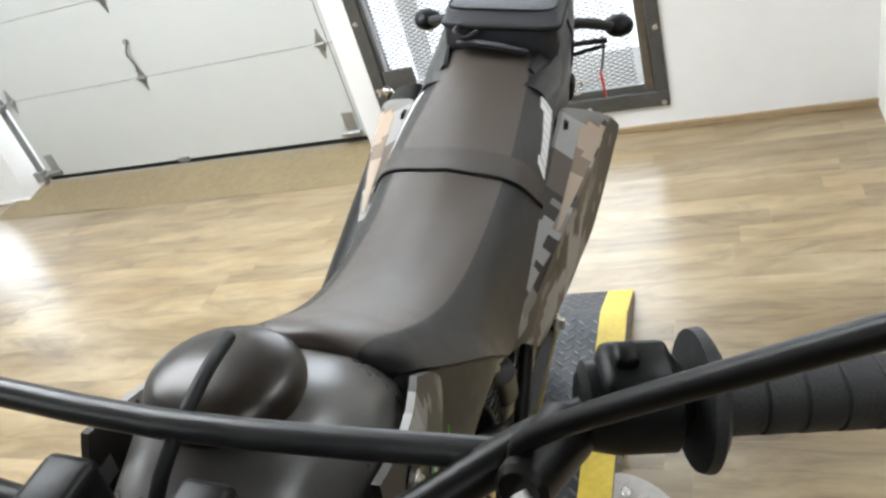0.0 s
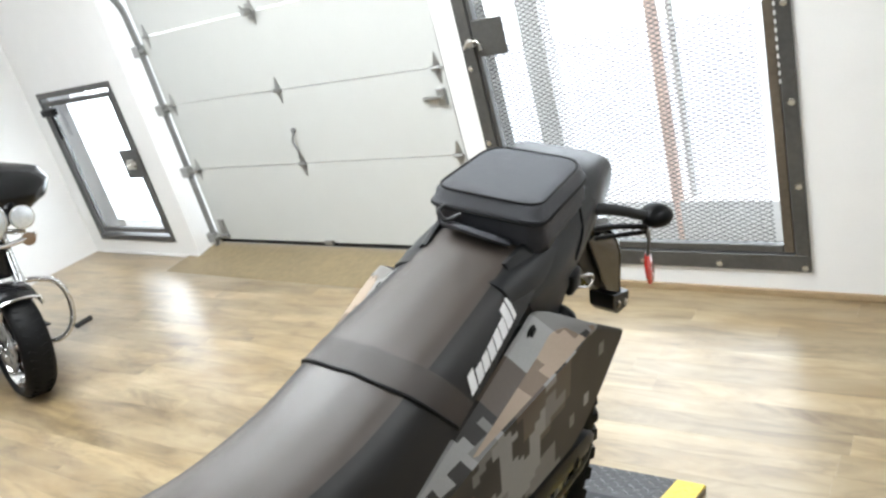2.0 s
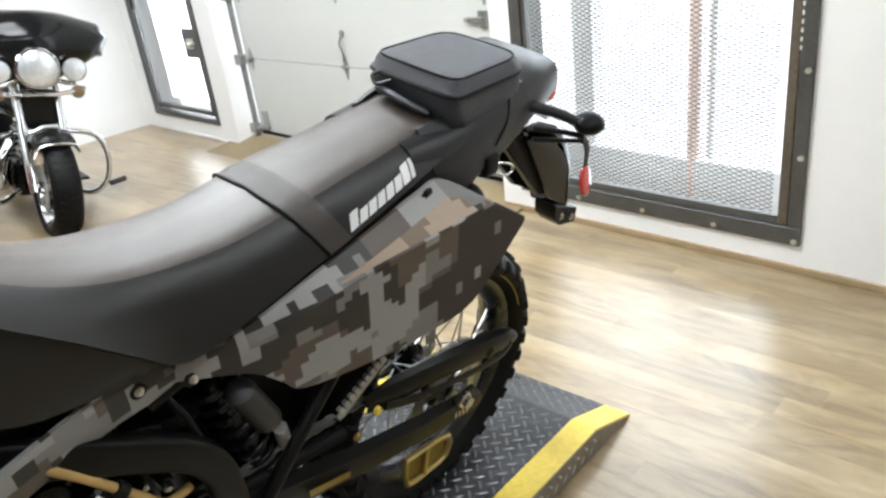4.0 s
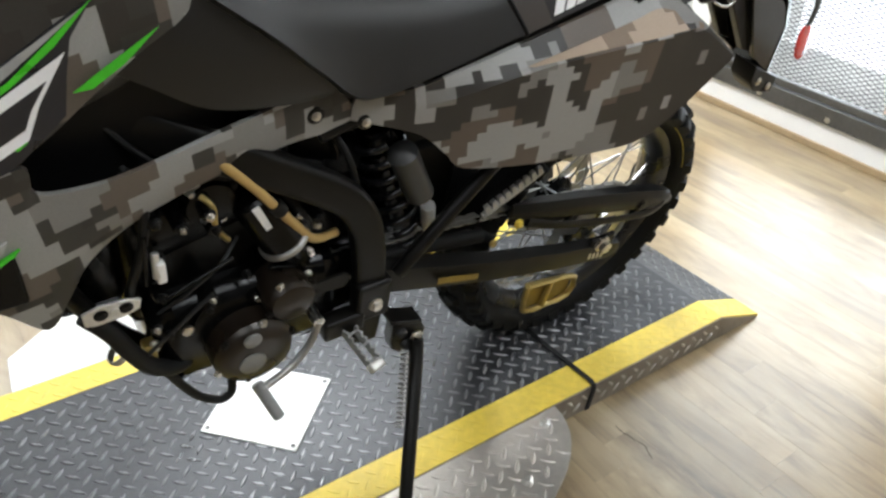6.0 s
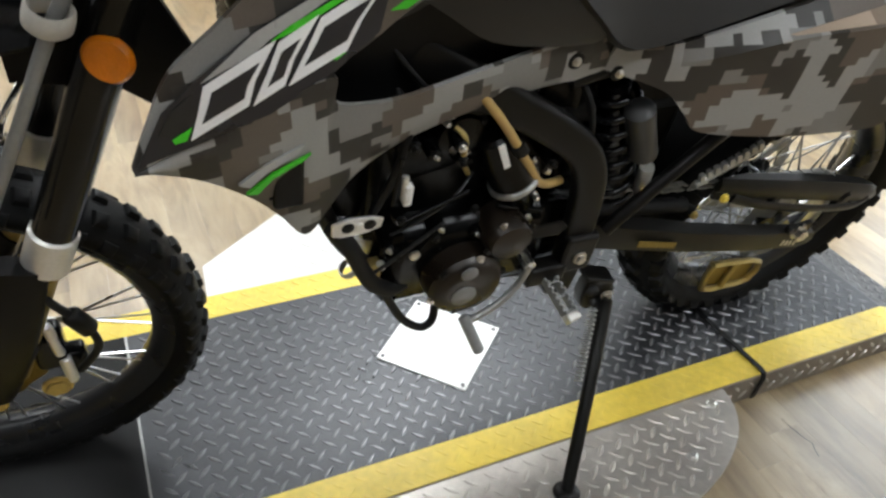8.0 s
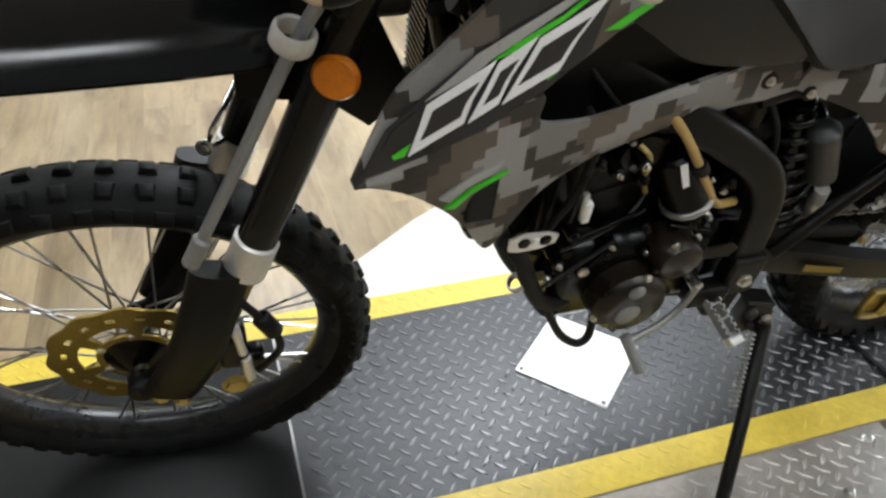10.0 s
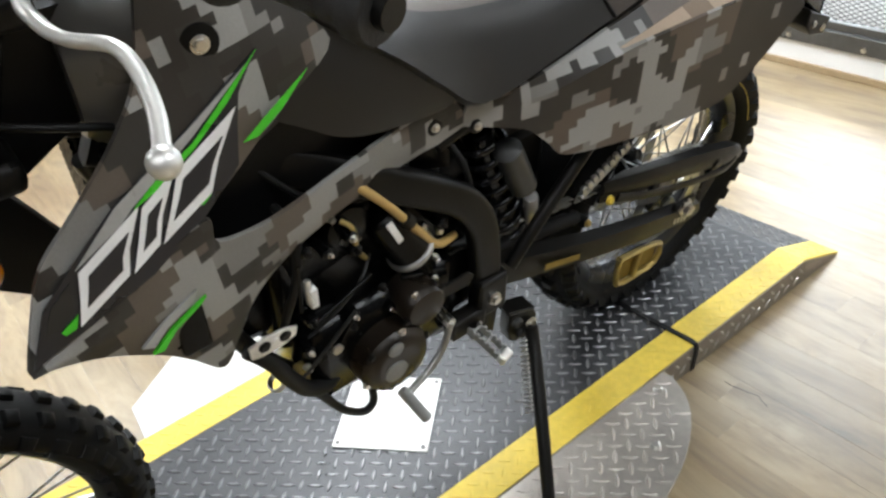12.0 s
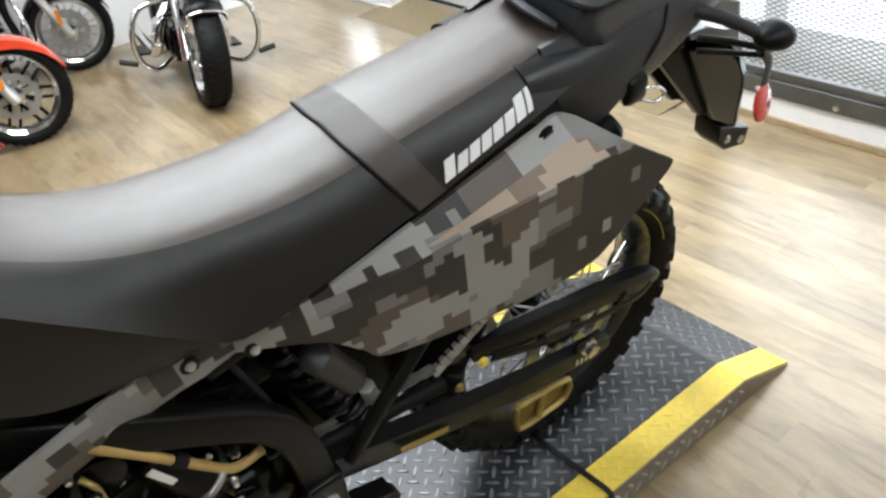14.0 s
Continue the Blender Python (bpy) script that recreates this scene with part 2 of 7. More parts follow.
BASE = mat("oak_strip", (0.36, 0.26, 0.15), 0.5, grain=0.2, scale=30, spots=0.15)
GATE_STEEL = mat("grey_painted_steel", (0.085, 0.083, 0.078), 0.45, metal=0.3, grain=0.25, scale=60, spots=0.35, bump=0.1)
RUST = mat("worn_bronze_frame", (0.13, 0.105, 0.078), 0.5, metal=0.3, grain=0.35, scale=50, spots=0.4)
MESH_STEEL = mat("mesh_steel", (0.13, 0.13, 0.128), 0.5, metal=0.2, grain=0.2, scale=100)
GALV = mat("galvanised_steel", (0.36, 0.36, 0.345), 0.35, metal=0.8, grain=0.15, scale=100, spots=0.25)
TREAD_DARK = mat("dark_tread_plate", (0.046, 0.047, 0.050), 0.42, metal=0.5, grain=0.25, scale=90, spots=0.35, bump=0.1)
# Lugs are set lighter than the plate so the colour carries their glints.
TREAD_LUG = mat("worn_lug_with_glints", (0.145, 0.147, 0.150), 0.30, metal=0.75, grain=0.3, scale=60, spots=0.4)
SKIRT = mat("dull_tread_skirt", (0.25, 0.22, 0.185), 0.42, metal=0.6, grain=0.25, scale=60, spots=0.35, bump=0.1)
TREAD_LIGHT = mat("bare_tread_plate", (0.50, 0.465, 0.42), 0.34, metal=0.75, grain=0.2, scale=70, spots=0.3, bump=0.1)
GLARE_PLATE = mat("glare_side_plate", (0.62, 0.605, 0.57), 0.32, metal=0.25, grain=0.06, scale=70, spots=0.1, bump=0.05)
YELLOW = mat("yellow_paint", (0.69, 0.51, 0.065), 0.42, grain=0.2, scale=70, spots=0.36, bump=0.15)
PAPER = mat("white_plate", (0.78, 0.77, 0.74), 0.5, grain=0.04, scale=60, spots=0.06)
PALE_RING = mat("pale_plastic_ring", (0.46, 0.44, 0.39), 0.45, grain=0.12, scale=220, spots=0.15)
GUARD = mat("glossy_black_guard", (0.005, 0.005, 0.0052), 0.17, grain=0.2, scale=240, spots=0.2, spec=0.45)
FORK_BLACK = mat("black_anodised_tube", (0.006, 0.0058, 0.0052), 0.20, grain=0.15, scale=160, spots=0.15, spec=0.30)
STRAP = mat("black_strap", (0.005, 0.005, 0.005), 0.55, grain=0.2, scale=300, spec=0.25)
CLOTH = mat("black_nylon", (0.0525, 0.0543, 0.0627), 0.55, grain=0.2, scale=800, bump=0.4, spots=0.15, bscale=1500)
RED_PAINT = mat("orange_red_paint", (0.58, 0.05, 0.015), 0.2, grain=0.05, scale=60, coat=0.7)
BLACK_GLOSS = mat("black_gloss_paint", (0.006, 0.006, 0.0065), 0.16, grain=0.1, scale=60, spec=0.3)
PAVING = mat("outside_concrete", (0.92, 0.92, 0.91), 0.8, grain=0.15, scale=12, spots=0.1)
BACKDROP = mat("bright_outdoors", (0.92, 0.96, 1.0), 1.0, emit=3.8)
LAMP_GLOW = mat("lamp_diffuser", (0.98, 0.99, 1.0), 0.6, emit=6.0)
# Post colours are paled to hold the outdoor overexposure, as in PAVING.
RED_POST = mat("daylit_red_post", (0.90, 0.72, 0.64), 0.6, grain=0.1, scale=30, spots=0.2)
GREY_POST = mat("grey_post", (0.92, 0.92, 0.91), 0.6, grain=0.1, scale=30)
GLASS = bpy.data.materials.new("door_glass")
GLASS.use_nodes = True
GLASS.node_tree.nodes["Principled BSDF"].inputs["Transmission Weight"].default_value = 1.0
GLASS.node_tree.nodes["Principled BSDF"].inputs["Roughness"].default_value = 0.02


# ---- building helpers ----
def finish(bm, name, material, smooth=True, angle=46):
    bmesh.ops.recalc_face_normals(bm, faces=bm.faces[:])
    if smooth:
        for f in bm.faces:
            f.smooth = True
        for e in bm.edges:
            if len(e.link_faces) == 2:
                bend = e.calc_face_angle(0)
                small, large = sorted(f.calc_area() for f in e.link_faces)
                e.smooth = not (bend > radians(angle) or (bend > radians(12) and large > 8 * small))
    me = bpy.data.meshes.new(name)
    bm.to_mesh(me)
    bm.free()
    me.materials.append(material)
    return me


def thing(name, label, category, m=None, group="", kind=""):
    ob = new(name)
    ob.empty_display_size = 0.05
    if m is not None:
        ob.matrix_world = m
    return tagged(ob, label, category, group, kind)


def part(name, bm, material, parent, label="", angle=46):
    ob = new(name, finish(bm, name, material, True, angle))
    ob.parent = parent
    return tagged(ob, label)


def solid(name, bm, material, label="", category="", kind="", m=None, group="", angle=46):
    ob = new(name, finish(bm, name, material, True, angle))
    if m is not None:
        ob.matrix_world = m
    return tagged(ob, label, category, group, kind)


def share(name, mesh, parent, m):
    ob = new(name, mesh)
    ob.parent = parent
    ob.matrix_local = m
    return ob


def box(bm, x0, y0, z0, x1, y1, z1, bevel=0.0, m=None):
    r = bmesh.ops.create_cube(bm, size=1.0)
    vs = r["verts"]
    for v in vs:
        v.co = Vector((x0 + (v.co.x + 0.5) * (x1 - x0), y0 + (v.co.y + 0.5) * (y1 - y0), z0 + (v.co.z + 0.5) * (z1 - z0)))
    if bevel:
        es = list({e for v in vs for e in v.link_edges})
        out = bmesh.ops.bevel(bm, geom=es, offset=bevel, segments=2, affect="EDGES", profile=0.5)
        vs = list({v for f in out["faces"] for v in f.verts} | {v for v in vs if v.is_valid})
    if m is not None:
        bmesh.ops.transform(bm, matrix=m, verts=[v for v in vs if v.is_valid])
    return bm


def B(*a, **k):
    return box(bmesh.new(), *a, **k)


def spline(pts, n=6):
    """Catmull-Rom through the points."""
    P = [Vector(p) for p in pts]
    if len(P) < 3:
        return [P[0].lerp(P[-1], i / n) for i in range(n + 1)]
    out = []
    for i in range(len(P) - 1):
        a, b, c, d = P[max(i - 1, 0)], P[i], P[i + 1], P[min(i + 2, len(P) - 1)]
        for j in range(n):
            t = j / n
            out.append(0.5 * ((2 * b) + (c - a) * t + (2 * a - 5 * b + 4 * c - d) * t * t + (3 * b - a - 3 * c + d) * t ** 3))
    return out + [P[-1]]


def rings(bm, loops, closed=True, cap=True):
    """Skin of a list of rings with equal counts."""
    vs = [[bm.verts.new(p) for p in ring] for ring in loops]
    n = len(vs[0])
    for a, b in zip(vs, vs[1:]):
        for i in range(n if closed else n - 1):
            j = (i + 1) % n
            bm.faces.new((a[i], a[j], b[j], b[i]))
    if cap and closed:
        bm.faces.new(vs[0][::-1])
        bm.faces.new(vs[-1])
    return bm


def tube(bm, pts, r, n=6, seg=10, flat=1.0, r1=None, square=1.0):
    """A round (or flattened) tube along a smooth curve."""
    path = spline(pts, n) if n else [Vector(p) for p in pts]
    loops, ref = [], None
    for i, p in enumerate(path):
        d = (path[min(i + 1, len(path) - 1)] - path[max(i - 1, 0)]).normalized()
        if ref is None:
            ref = d.orthogonal().normalized() if abs(d.x) > 0.9 else (Vector((1, 0, 0)) - d * d.x).normalized()
        ref = (ref - d * ref.dot(d)).normalized()
        up = d.cross(ref)
        rr = r if r1 is None else r + (r1 - r) * i / (len(path) - 1)
        loops.append([p + (ref * math.copysign(abs(math.cos(a)) ** square, math.cos(a)) * flat + up * math.copysign(abs(math.sin(a)) ** square, math.sin(a))) * rr for a in (2 * math.pi * k / seg for k in range(seg))])
    return rings(bm, loops)


def T(pts, r, n=6, seg=10, flat=1.0, r1=None, square=1.0):
    return tube(bmesh.new(), pts, r, n, seg, flat, r1, square)


def lathe(bm, profile, m=None, seg=32, closed=False):
    """Profile of (radius, height) turned round the local z axis."""
    loops = [[Vector((r * math.cos(2 * math.pi * k / seg), r * math.sin(2 * math.pi * k / seg), h)) for k in range(seg)] for r, h in profile]
    if m is not None:
        loops = [[m @ p for p in ring] for ring in loops]
    if closed:
        loops.append(loops[0])
        vs = [[bm.verts.new(p) for p in ring] for ring in loops[:-1]]
        vs.append(vs[0])
        for a, b in zip(vs, vs[1:]):
            for i in range(seg):
                j = (i + 1) % seg
                bm.faces.new((a[i], a[j], b[j], b[i]))
        return bm
    return rings(bm, loops)


def L(profile, m=None, seg=32, closed=False):
    return lathe(bmesh.new(), profile, m, seg, closed)


def along(p, q, r=1.0):
    """A pose at p whose z axis points to q."""
    d = Vector(q) - Vector(p)
    return Matrix.Translation(p) @ d.to_track_quat("Z", "Y").to_matrix().to_4x4()


def rod(bm, p, q, r, seg=10, bevel=0.0, r2=None):
    h = (Vector(q) - Vector(p)).length
    r2 = r if r2 is None else r2
    prof = [(r - bevel, 0), (r, bevel), (r2, h - bevel), (r2 - bevel, h)] if bevel else [(r, 0), (r2, h)]
    return lathe(bm, prof, along(p, q), seg)


def R(p, q, r, seg=10, bevel=0.0, r2=None):
    return rod(bmesh.new(), p, q, r, seg, bevel, r2)


def bolt(p, axis=(1, 0, 0), r=0.007, h=0.006):
    """A flanged hexagon bolt head."""
    bm = bmesh.new()
    m = along(p, Vector(p) + Vector(axis))
    lathe(bm, [(r * 1.35, 0), (r * 1.35, h * 0.3), (r * 1.1, h * 0.4)], m, 12)
    lathe(bm, [(r, h * 0.3), (r, h * 0.9), (r * 0.8, h)], m, 6)
    return bm


def sheet(rails, n=5, thick=0.005, bulge=0.0, m=4):
    """A curved panel skinned across two or more rails (lists of points with equal counts), given a thickness towards the middle plane."""
    curves = [spline(r, n) for r in rails]
    cols = len(curves[0])
    grid = []
    for c in range(cols):
        col = [p for a, b in zip(curves, curves[1:]) for p in (a[c].lerp(b[c], j / m) for j in range(m))] + [curves[-1][c]] if len(curves) > 2 else [curves[0][c].lerp(curves[1][c], j / m) for j in range(m + 1)]
        k = len(col) - 1
        s = 1 if col[0].x >= 0 else -1
        grid.append([p + Vector((s * bulge * math.sin(math.pi * j / k), 0, 0)) for j, p in enumerate(col)])
    bm = bmesh.new()
    rows = len(grid[0])
    s = 1 if grid[0][0].x >= 0 else -1
    outer = [[bm.verts.new(p) for p in col] for col in grid]
    inner = [[bm.verts.new(p - Vector((s * thick, 0, 0))) for p in col] for col in grid]
    for i in range(cols - 1):
        for j in range(rows - 1):
            bm.faces.new((outer[i][j], outer[i + 1][j], outer[i + 1][j + 1], outer[i][j + 1]))
            bm.faces.new((inner[i][j], inner[i][j + 1], inner[i + 1][j + 1], inner[i + 1][j]))
    edge = [(i, 0) for i in range(cols)] + [(cols - 1, j) for j in range(1, rows)] + [(i, rows - 1) for i in range(cols - 2, -1, -1)] + [(0, j) for j in range(rows - 2, 0, -1)]
    for (a, b), (c, d) in zip(edge, edge[1:] + edge[:1]):
        bm.faces.new((outer[a][b], outer[c][d], inner[c][d], inner[a][b]))
    bmesh.ops.remove_doubles(bm, verts=bm.verts[:], dist=0.0004)
    return bm


def plate(outline, thick, m=None, bevel=0.0):
    """A flat plate from an outline in the local xy plane."""
    bm = bmesh.new()
    lo = [bm.verts.new((x, y, 0)) for x, y in outline]
    hi = [bm.verts.new((x, y, thick)) for x, y in outline]
    bm.faces.new(lo[::-1])
    bm.faces.new(hi)
    k = len(lo)
    for i in range(k):
        j = (i + 1) % k
        bm.faces.new((lo[i], lo[j], hi[j], hi[i]))
    if bevel:
        es = [e for e in bm.edges if all(abs(v.co.z - thick) < 1e-6 for v in e.verts)]
        bmesh.ops.bevel(bm, geom=es, offset=bevel, segments=2, affect="EDGES", profile=0.5)
    if m is not None:
        bmesh.ops.transform(bm, matrix=m, verts=bm.verts[:])
    return bm


def prism(outline, x0, x1, bevel=0.0):
    """A side-on outline of (y, z) given a width from x0 to x1."""
    lo, hi = min(x0, x1), max(x0, x1)
    return plate(outline, hi - lo, Matrix(((0, 0, 1, lo), (1, 0, 0, 0), (0, 1, 0, 0), (0, 0, 0, 1))), bevel)


def mirrored(bm):
    """The same part on the other side of the motorcycle."""
    out = bm.copy()
    for v in out.verts:
        v.co.x = -v.co.x
    return out


# ---- the room ----
X0, X1, Y0 = -4.35, 3.2, -3.6
floor_base = solid("floor", B(X0 - 0.5, Y0 - 0.3, -0.12, X1 + 0.4, 3.35, -0.006), BASE, "oak-look vinyl plank floor, glossy and lightly scuffed", "floor", "structure")
solid("ground", B(-60, 3.35, -0.25, 60, 80, -0.1), PAVING, "pale concrete yard outside the doors", "ground", "structure")
# Ceiling, south and east walls are unseen, toned dark to limit bounced light.
solid("ceiling", B(X0 - 0.5, Y0 - 0.3, CEIL, X1 + 0.4, 3.2, CEIL + 0.15), CEIL_PAINT, "unseen ceiling, toned grey to hold down bounced light", "ceiling", "structure")
solid("wall_south", B(X0 - 0.5, Y0 - 0.3, -0.1, X1 + 0.4, Y0 - 0.1, CEIL), DARK_WALL, "unseen wall, toned dark to hold down bounced light", "wall", "structure")
solid("wall_east", B(X1, Y0 - 0.1, -0.1, X1 + 0.2, 2.2, CEIL), DARK_WALL, "unseen wall, toned dark to hold down bounced light", "wall", "structure")
wm = Matrix.Translation((-4.25, 2.95, 0)) @ Matrix.Rotation(radians(-3), 4, "Z")
solid("wall_west", B(-0.2, -6.7, -0.1, 0, 0.4, CEIL), PAINT, "white painted side wall", "wall", "structure", wm)

# The long wall, pierced by a glass door, the sectional door and the mesh gate.
wall = bmesh.new()
WT = 0.2
for x0, x1, z0, z1 in ((-4.4, -4.09, -0.1, CEIL), (-4.09, -3.22, -0.1, 0.105), (-4.09, -3.22, 1.13, CEIL), (-3.22, -3.03, -0.1, CEIL),
                       (-3.03, -0.865, 1.95, CEIL), (-0.865, -0.755, -0.1, CEIL), (-0.755, 0.415, -0.1, 0.10), (-0.755, 0.415, 1.95, CEIL), (0.415, 1.3, -0.1, CEIL)):
    box(wall, x0, 0, z0, x1, WT, z1)
bmesh.ops.remove_doubles(wall, verts=wall.verts[:], dist=0.0005)
solid("wall_north", wall, PAINT, "white painted wall with three doorways", "wall", "structure", WALL)
part_w = bmesh.new()
box(part_w, 1.10, 2.19, -0.1, X1 + 0.2, 2.85, CEIL, 0.004)
solid("wall_partition", part_w, PAINT, "white partition with a sharp outer corner", "wall", "structure")
bb = bmesh.new()
box(bb, -0.865, -0.012, 0, 1.12, -0.0005, 0.026, 0.003)
solid("baseboard", bb, BASE, "low oak strip along the foot of the wall", "baseboard", "structure", WALL)
bb = bmesh.new()
box(bb, -4.15, -0.010, 0, -3.03, -0.0005, 0.018, 0.003)
solid("baseboard", bb, PAINT, "low white strip along the foot of the wall", "baseboard", "structure", WALL)

# Worn threshold ramp in front of the sectional door.
bm = bmesh.new()
prof = [(-0.19, 0.0015), (-0.03, 0.012), (0.10, 0.034), (0.30, 0.036), (0.30, 0.0)]
rings(bm, [[(x, y, z) for y, z in prof] for x in (-3.03, -0.865)])
rings(bm, [[(x, y, z) for y, z in [(-0.19, 0.0015), (-0.03, 0.012), (-0.001, 0.017), (-0.001, 0.0)]] for x in (-3.14, -3.03)])
rings(bm, [[(x, y, z) for y, z in [(-0.19, 0.0015), (-0.03, 0.012), (-0.001, 0.017), (-0.001, 0.0)]] for x in (-0.865, -0.76)])
solid("threshold_ramp", bm, RAMP, "scuffed brown vinyl ramp before the overhead door", "ramp", "structure", WALL)

# ---- sectional overhead door ----
GD = 0.13
door = thing("door_1", "white sectional overhead door with steel hinges and pull rope", "garage door", WALL, kind="structure")
SEAMS = [0.068, 0.525, 0.915, 1.305, 1.695, 1.96]
for a, b in zip(SEAMS, SEAMS[1:]):
    bm = B(-2.96, GD, a + 0.002, -0.872, GD + 0.04, b - 0.002, 0.0015)
    part("panel", bm, DOOR_WHITE, door)
part("bottom_seal", B(-2.96, GD - 0.002, 0.0475, -0.872, GD + 0.03, 0.0705, 0.004), STRAP, door, "black rubber bottom seal")


def hinge():
    """Diamond hinge plate: two leaves that taper, a rolled knuckle and rivets."""
    bm = bmesh.new()
    leaf = [(-0.021, 0.006), (0.021, 0.006), (0.004, 0.066), (-0.004, 0.066)]
    up = Matrix.Rotation(radians(90), 4, "X")
    a = plate(leaf, 0.003, up, 0.0008)
    c = plate([(x, -y) for x, y in leaf[::-1]], 0.003, up, 0.0008)
    for src in (a, c):
        tmp = bpy.data.meshes.new("tmp")
        src.to_mesh(tmp)
        src.free()
        bm.from_mesh(tmp)
        bpy.data.meshes.remove(tmp)
    rod(bm, (-0.026, -0.008, 0), (0.026, -0.008, 0), 0.009, 10, 0.002)
    for z in (-0.04, 0.04, -0.02, 0.02):
        rod(bm, (0, -0.003, z), (0, -0.007, z), 0.0035, 8)
    return bm


hm = finish(hinge(), "hinge", GALV)
for x in (-2.90, -2.0, -1.0):
    for z in SEAMS[1:4]:
        share("hinge", hm, door, pose(x, GD, z + (0.0 if x > -2.95 else 0.01)))
for x in (-2.885, -1.0):
    bm = B(x - 0.03, GD - 0.006, 0.075, x + 0.03, GD - 0.0005, 0.2, 0.002)
    rod(bm, (x - 0.05, GD - 0.02, 0.1), (x + 0.05, GD - 0.02, 0.1), 0.013, 12, 0.002)
    part("corner_bracket", bm, GALV, door)
part("bottom_handle", B(-2.03, GD - 0.018, 0.062, -1.965, GD - 0.0005, 0.085, 0.003), GALV, door)
rope = T([(-2.0, GD - 0.012, 0.56), (-1.985, GD - 0.02, 0.60), (-2.0, GD - 0.022, 0.65), (-1.985, GD - 0.015, 0.69), (-1.985, GD - 0.01, 0.705)], 0.0055, 5, 8)
rod(rope, (-1.985, GD - 0.001, 0.705), (-1.985, GD - 0.014, 0.705), 0.014, 10, 0.002)
part("pull_handle", rope, GREY_ALU, door, "worn grey pull handle")
lk = B(-2.03, GD - 0.012, 1.27, -1.99, GD - 0.0005, 1.345, 0.003)
rod(lk, (-2.01, GD - 0.01, 1.31), (-2.01, GD - 0.05, 1.31), 0.02, 12, 0.004)
tube(lk, [(-2.04, GD - 0.03, 1.34), (-2.01, GD - 0.04, 1.32), (-1.97, GD - 0.03, 1.325), (-1.96, GD - 0.03, 1.29)], 0.006, 5, 8)
part("lock", lk, GALV, door, "galvanised turn lock")
lt = B(-1.03, GD - 0.016, 0.755, -0.985, GD - 0.0005, 0.83, 0.004)
box(lt, -1.10, GD - 0.026, 0.783, -1.0, GD - 0.012, 0.80, 0.003)
rod(lt, (-1.10, GD - 0.02, 0.79), (-1.075, GD - 0.02, 0.79), 0.012, 10, 0.003)
part("side_latch", lt, GALV, door, "galvanised side latch")
tr = T([(-2.985, GD - 0.015, 0.03), (-2.985, GD - 0.015, 0.7), (-2.985, GD - 0.015, 1.30), (-2.985, GD - 0.06, 1.55), (-2.985, GD - 0.3, 1.75), (-2.985, GD - 0.9, 1.83), (-2.985, GD - 2.2, 1.85)], 0.020, 6, 8, 0.6)
part("track", tr, GREY_ALU, door, "curved grey steel roller track")
part("lift_cable", T([(-0.955, GD - 0.012, 0.12), (-0.957, GD - 0.014, 0.9), (-0.95, GD - 0.016, 1.25), (-0.965, GD - 0.016, 1.6)], 0.0022, 4, 6), GREY_ALU, door, "thin steel lift cable")
bk = bmesh.new()
for z in (0.09, 0.52, 0.9, 1.24):
    box(bk, -3.02, GD - 0.045, z - 0.03, -2.955, GD - 0.001, z + 0.03, 0.003)
    rod(bk, (-2.975, GD - 0.03, z), (-2.92, GD - 0.03, z), 0.010, 8, 0.002)
part("roller", bk, GALV, door, "track brackets with rollers")

# ---- mesh security gate ----
gate = thing("door_2", "dark steel security gate with expanded mesh in a worn frame", "gate", WALL, kind="structure")
GX0, GX1, GZ0, GZ1 = -0.755, 0.415, 0.10, 1.95
FW = 0.055
for name, b in (("frame_bottom", (GX0, GZ0, GX1, GZ0 + 0.062)), ("frame_top", (GX0, GZ1 - 0.055, GX1, GZ1)), ("frame_left", (GX0, GZ0 + 0.062, GX0 + FW, GZ1 - 0.055)), ("frame_right", (GX1 - 0.045, GZ0 + 0.062, GX1, GZ1 - 0.055))):
    part(name, B(b[0], -0.012, b[1], b[2], 0.03, b[3], 0.003), GATE_STEEL, gate)
part("leaf_stile", B(GX1 - 0.082, -0.004, GZ0 + 0.066, GX1 - 0.049, 0.026, GZ1 - 0.06, 0.003), RUST, gate, "rust-brown leaf stile")
part("leaf_stile", B(GX0 + FW + 0.003, -0.004, GZ0 + 0.066, GX0 + FW + 0.02, 0.026, GZ1 - 0.06, 0.003), GATE_STEEL, gate)
part("leaf_rail", B(GX0 + FW + 0.021, -0.004, GZ0 + 0.066, GX1 - 0.083, 0.026, GZ0 + 0.094, 0.003), GATE_STEEL, gate)
perf = bmesh.new()
for k in range(26):
    z = 0.75 + k * 0.026
    box(perf, GX1 - 0.0478, -0.013, z, GX1 - 0.0418, -0.0115, z + 0.013)
part("slot_row", perf, PAPER, gate, "row of pale slots beside the leaf")
bmesh_bolt = finish(bolt((0, 0, 0), (0, -1, 0), 0.008, 0.007), "bolt", BOLT)
for z in (0.115, 0.41, 0.69, 0.99, 1.29):
    share("bolt", bmesh_bolt, gate, pose(GX1 - 0.018, -0.012, z))
for z in (0.33, 0.62, 0.92, 1.22):
    share("bolt", bmesh_bolt, gate, pose(GX0 + 0.02, -0.012, z))
for x in (0.115, -0.17, -0.46, -0.72):
    share("bolt", bmesh_bolt, gate, pose(x, -0.012, GZ0 + 0.02))


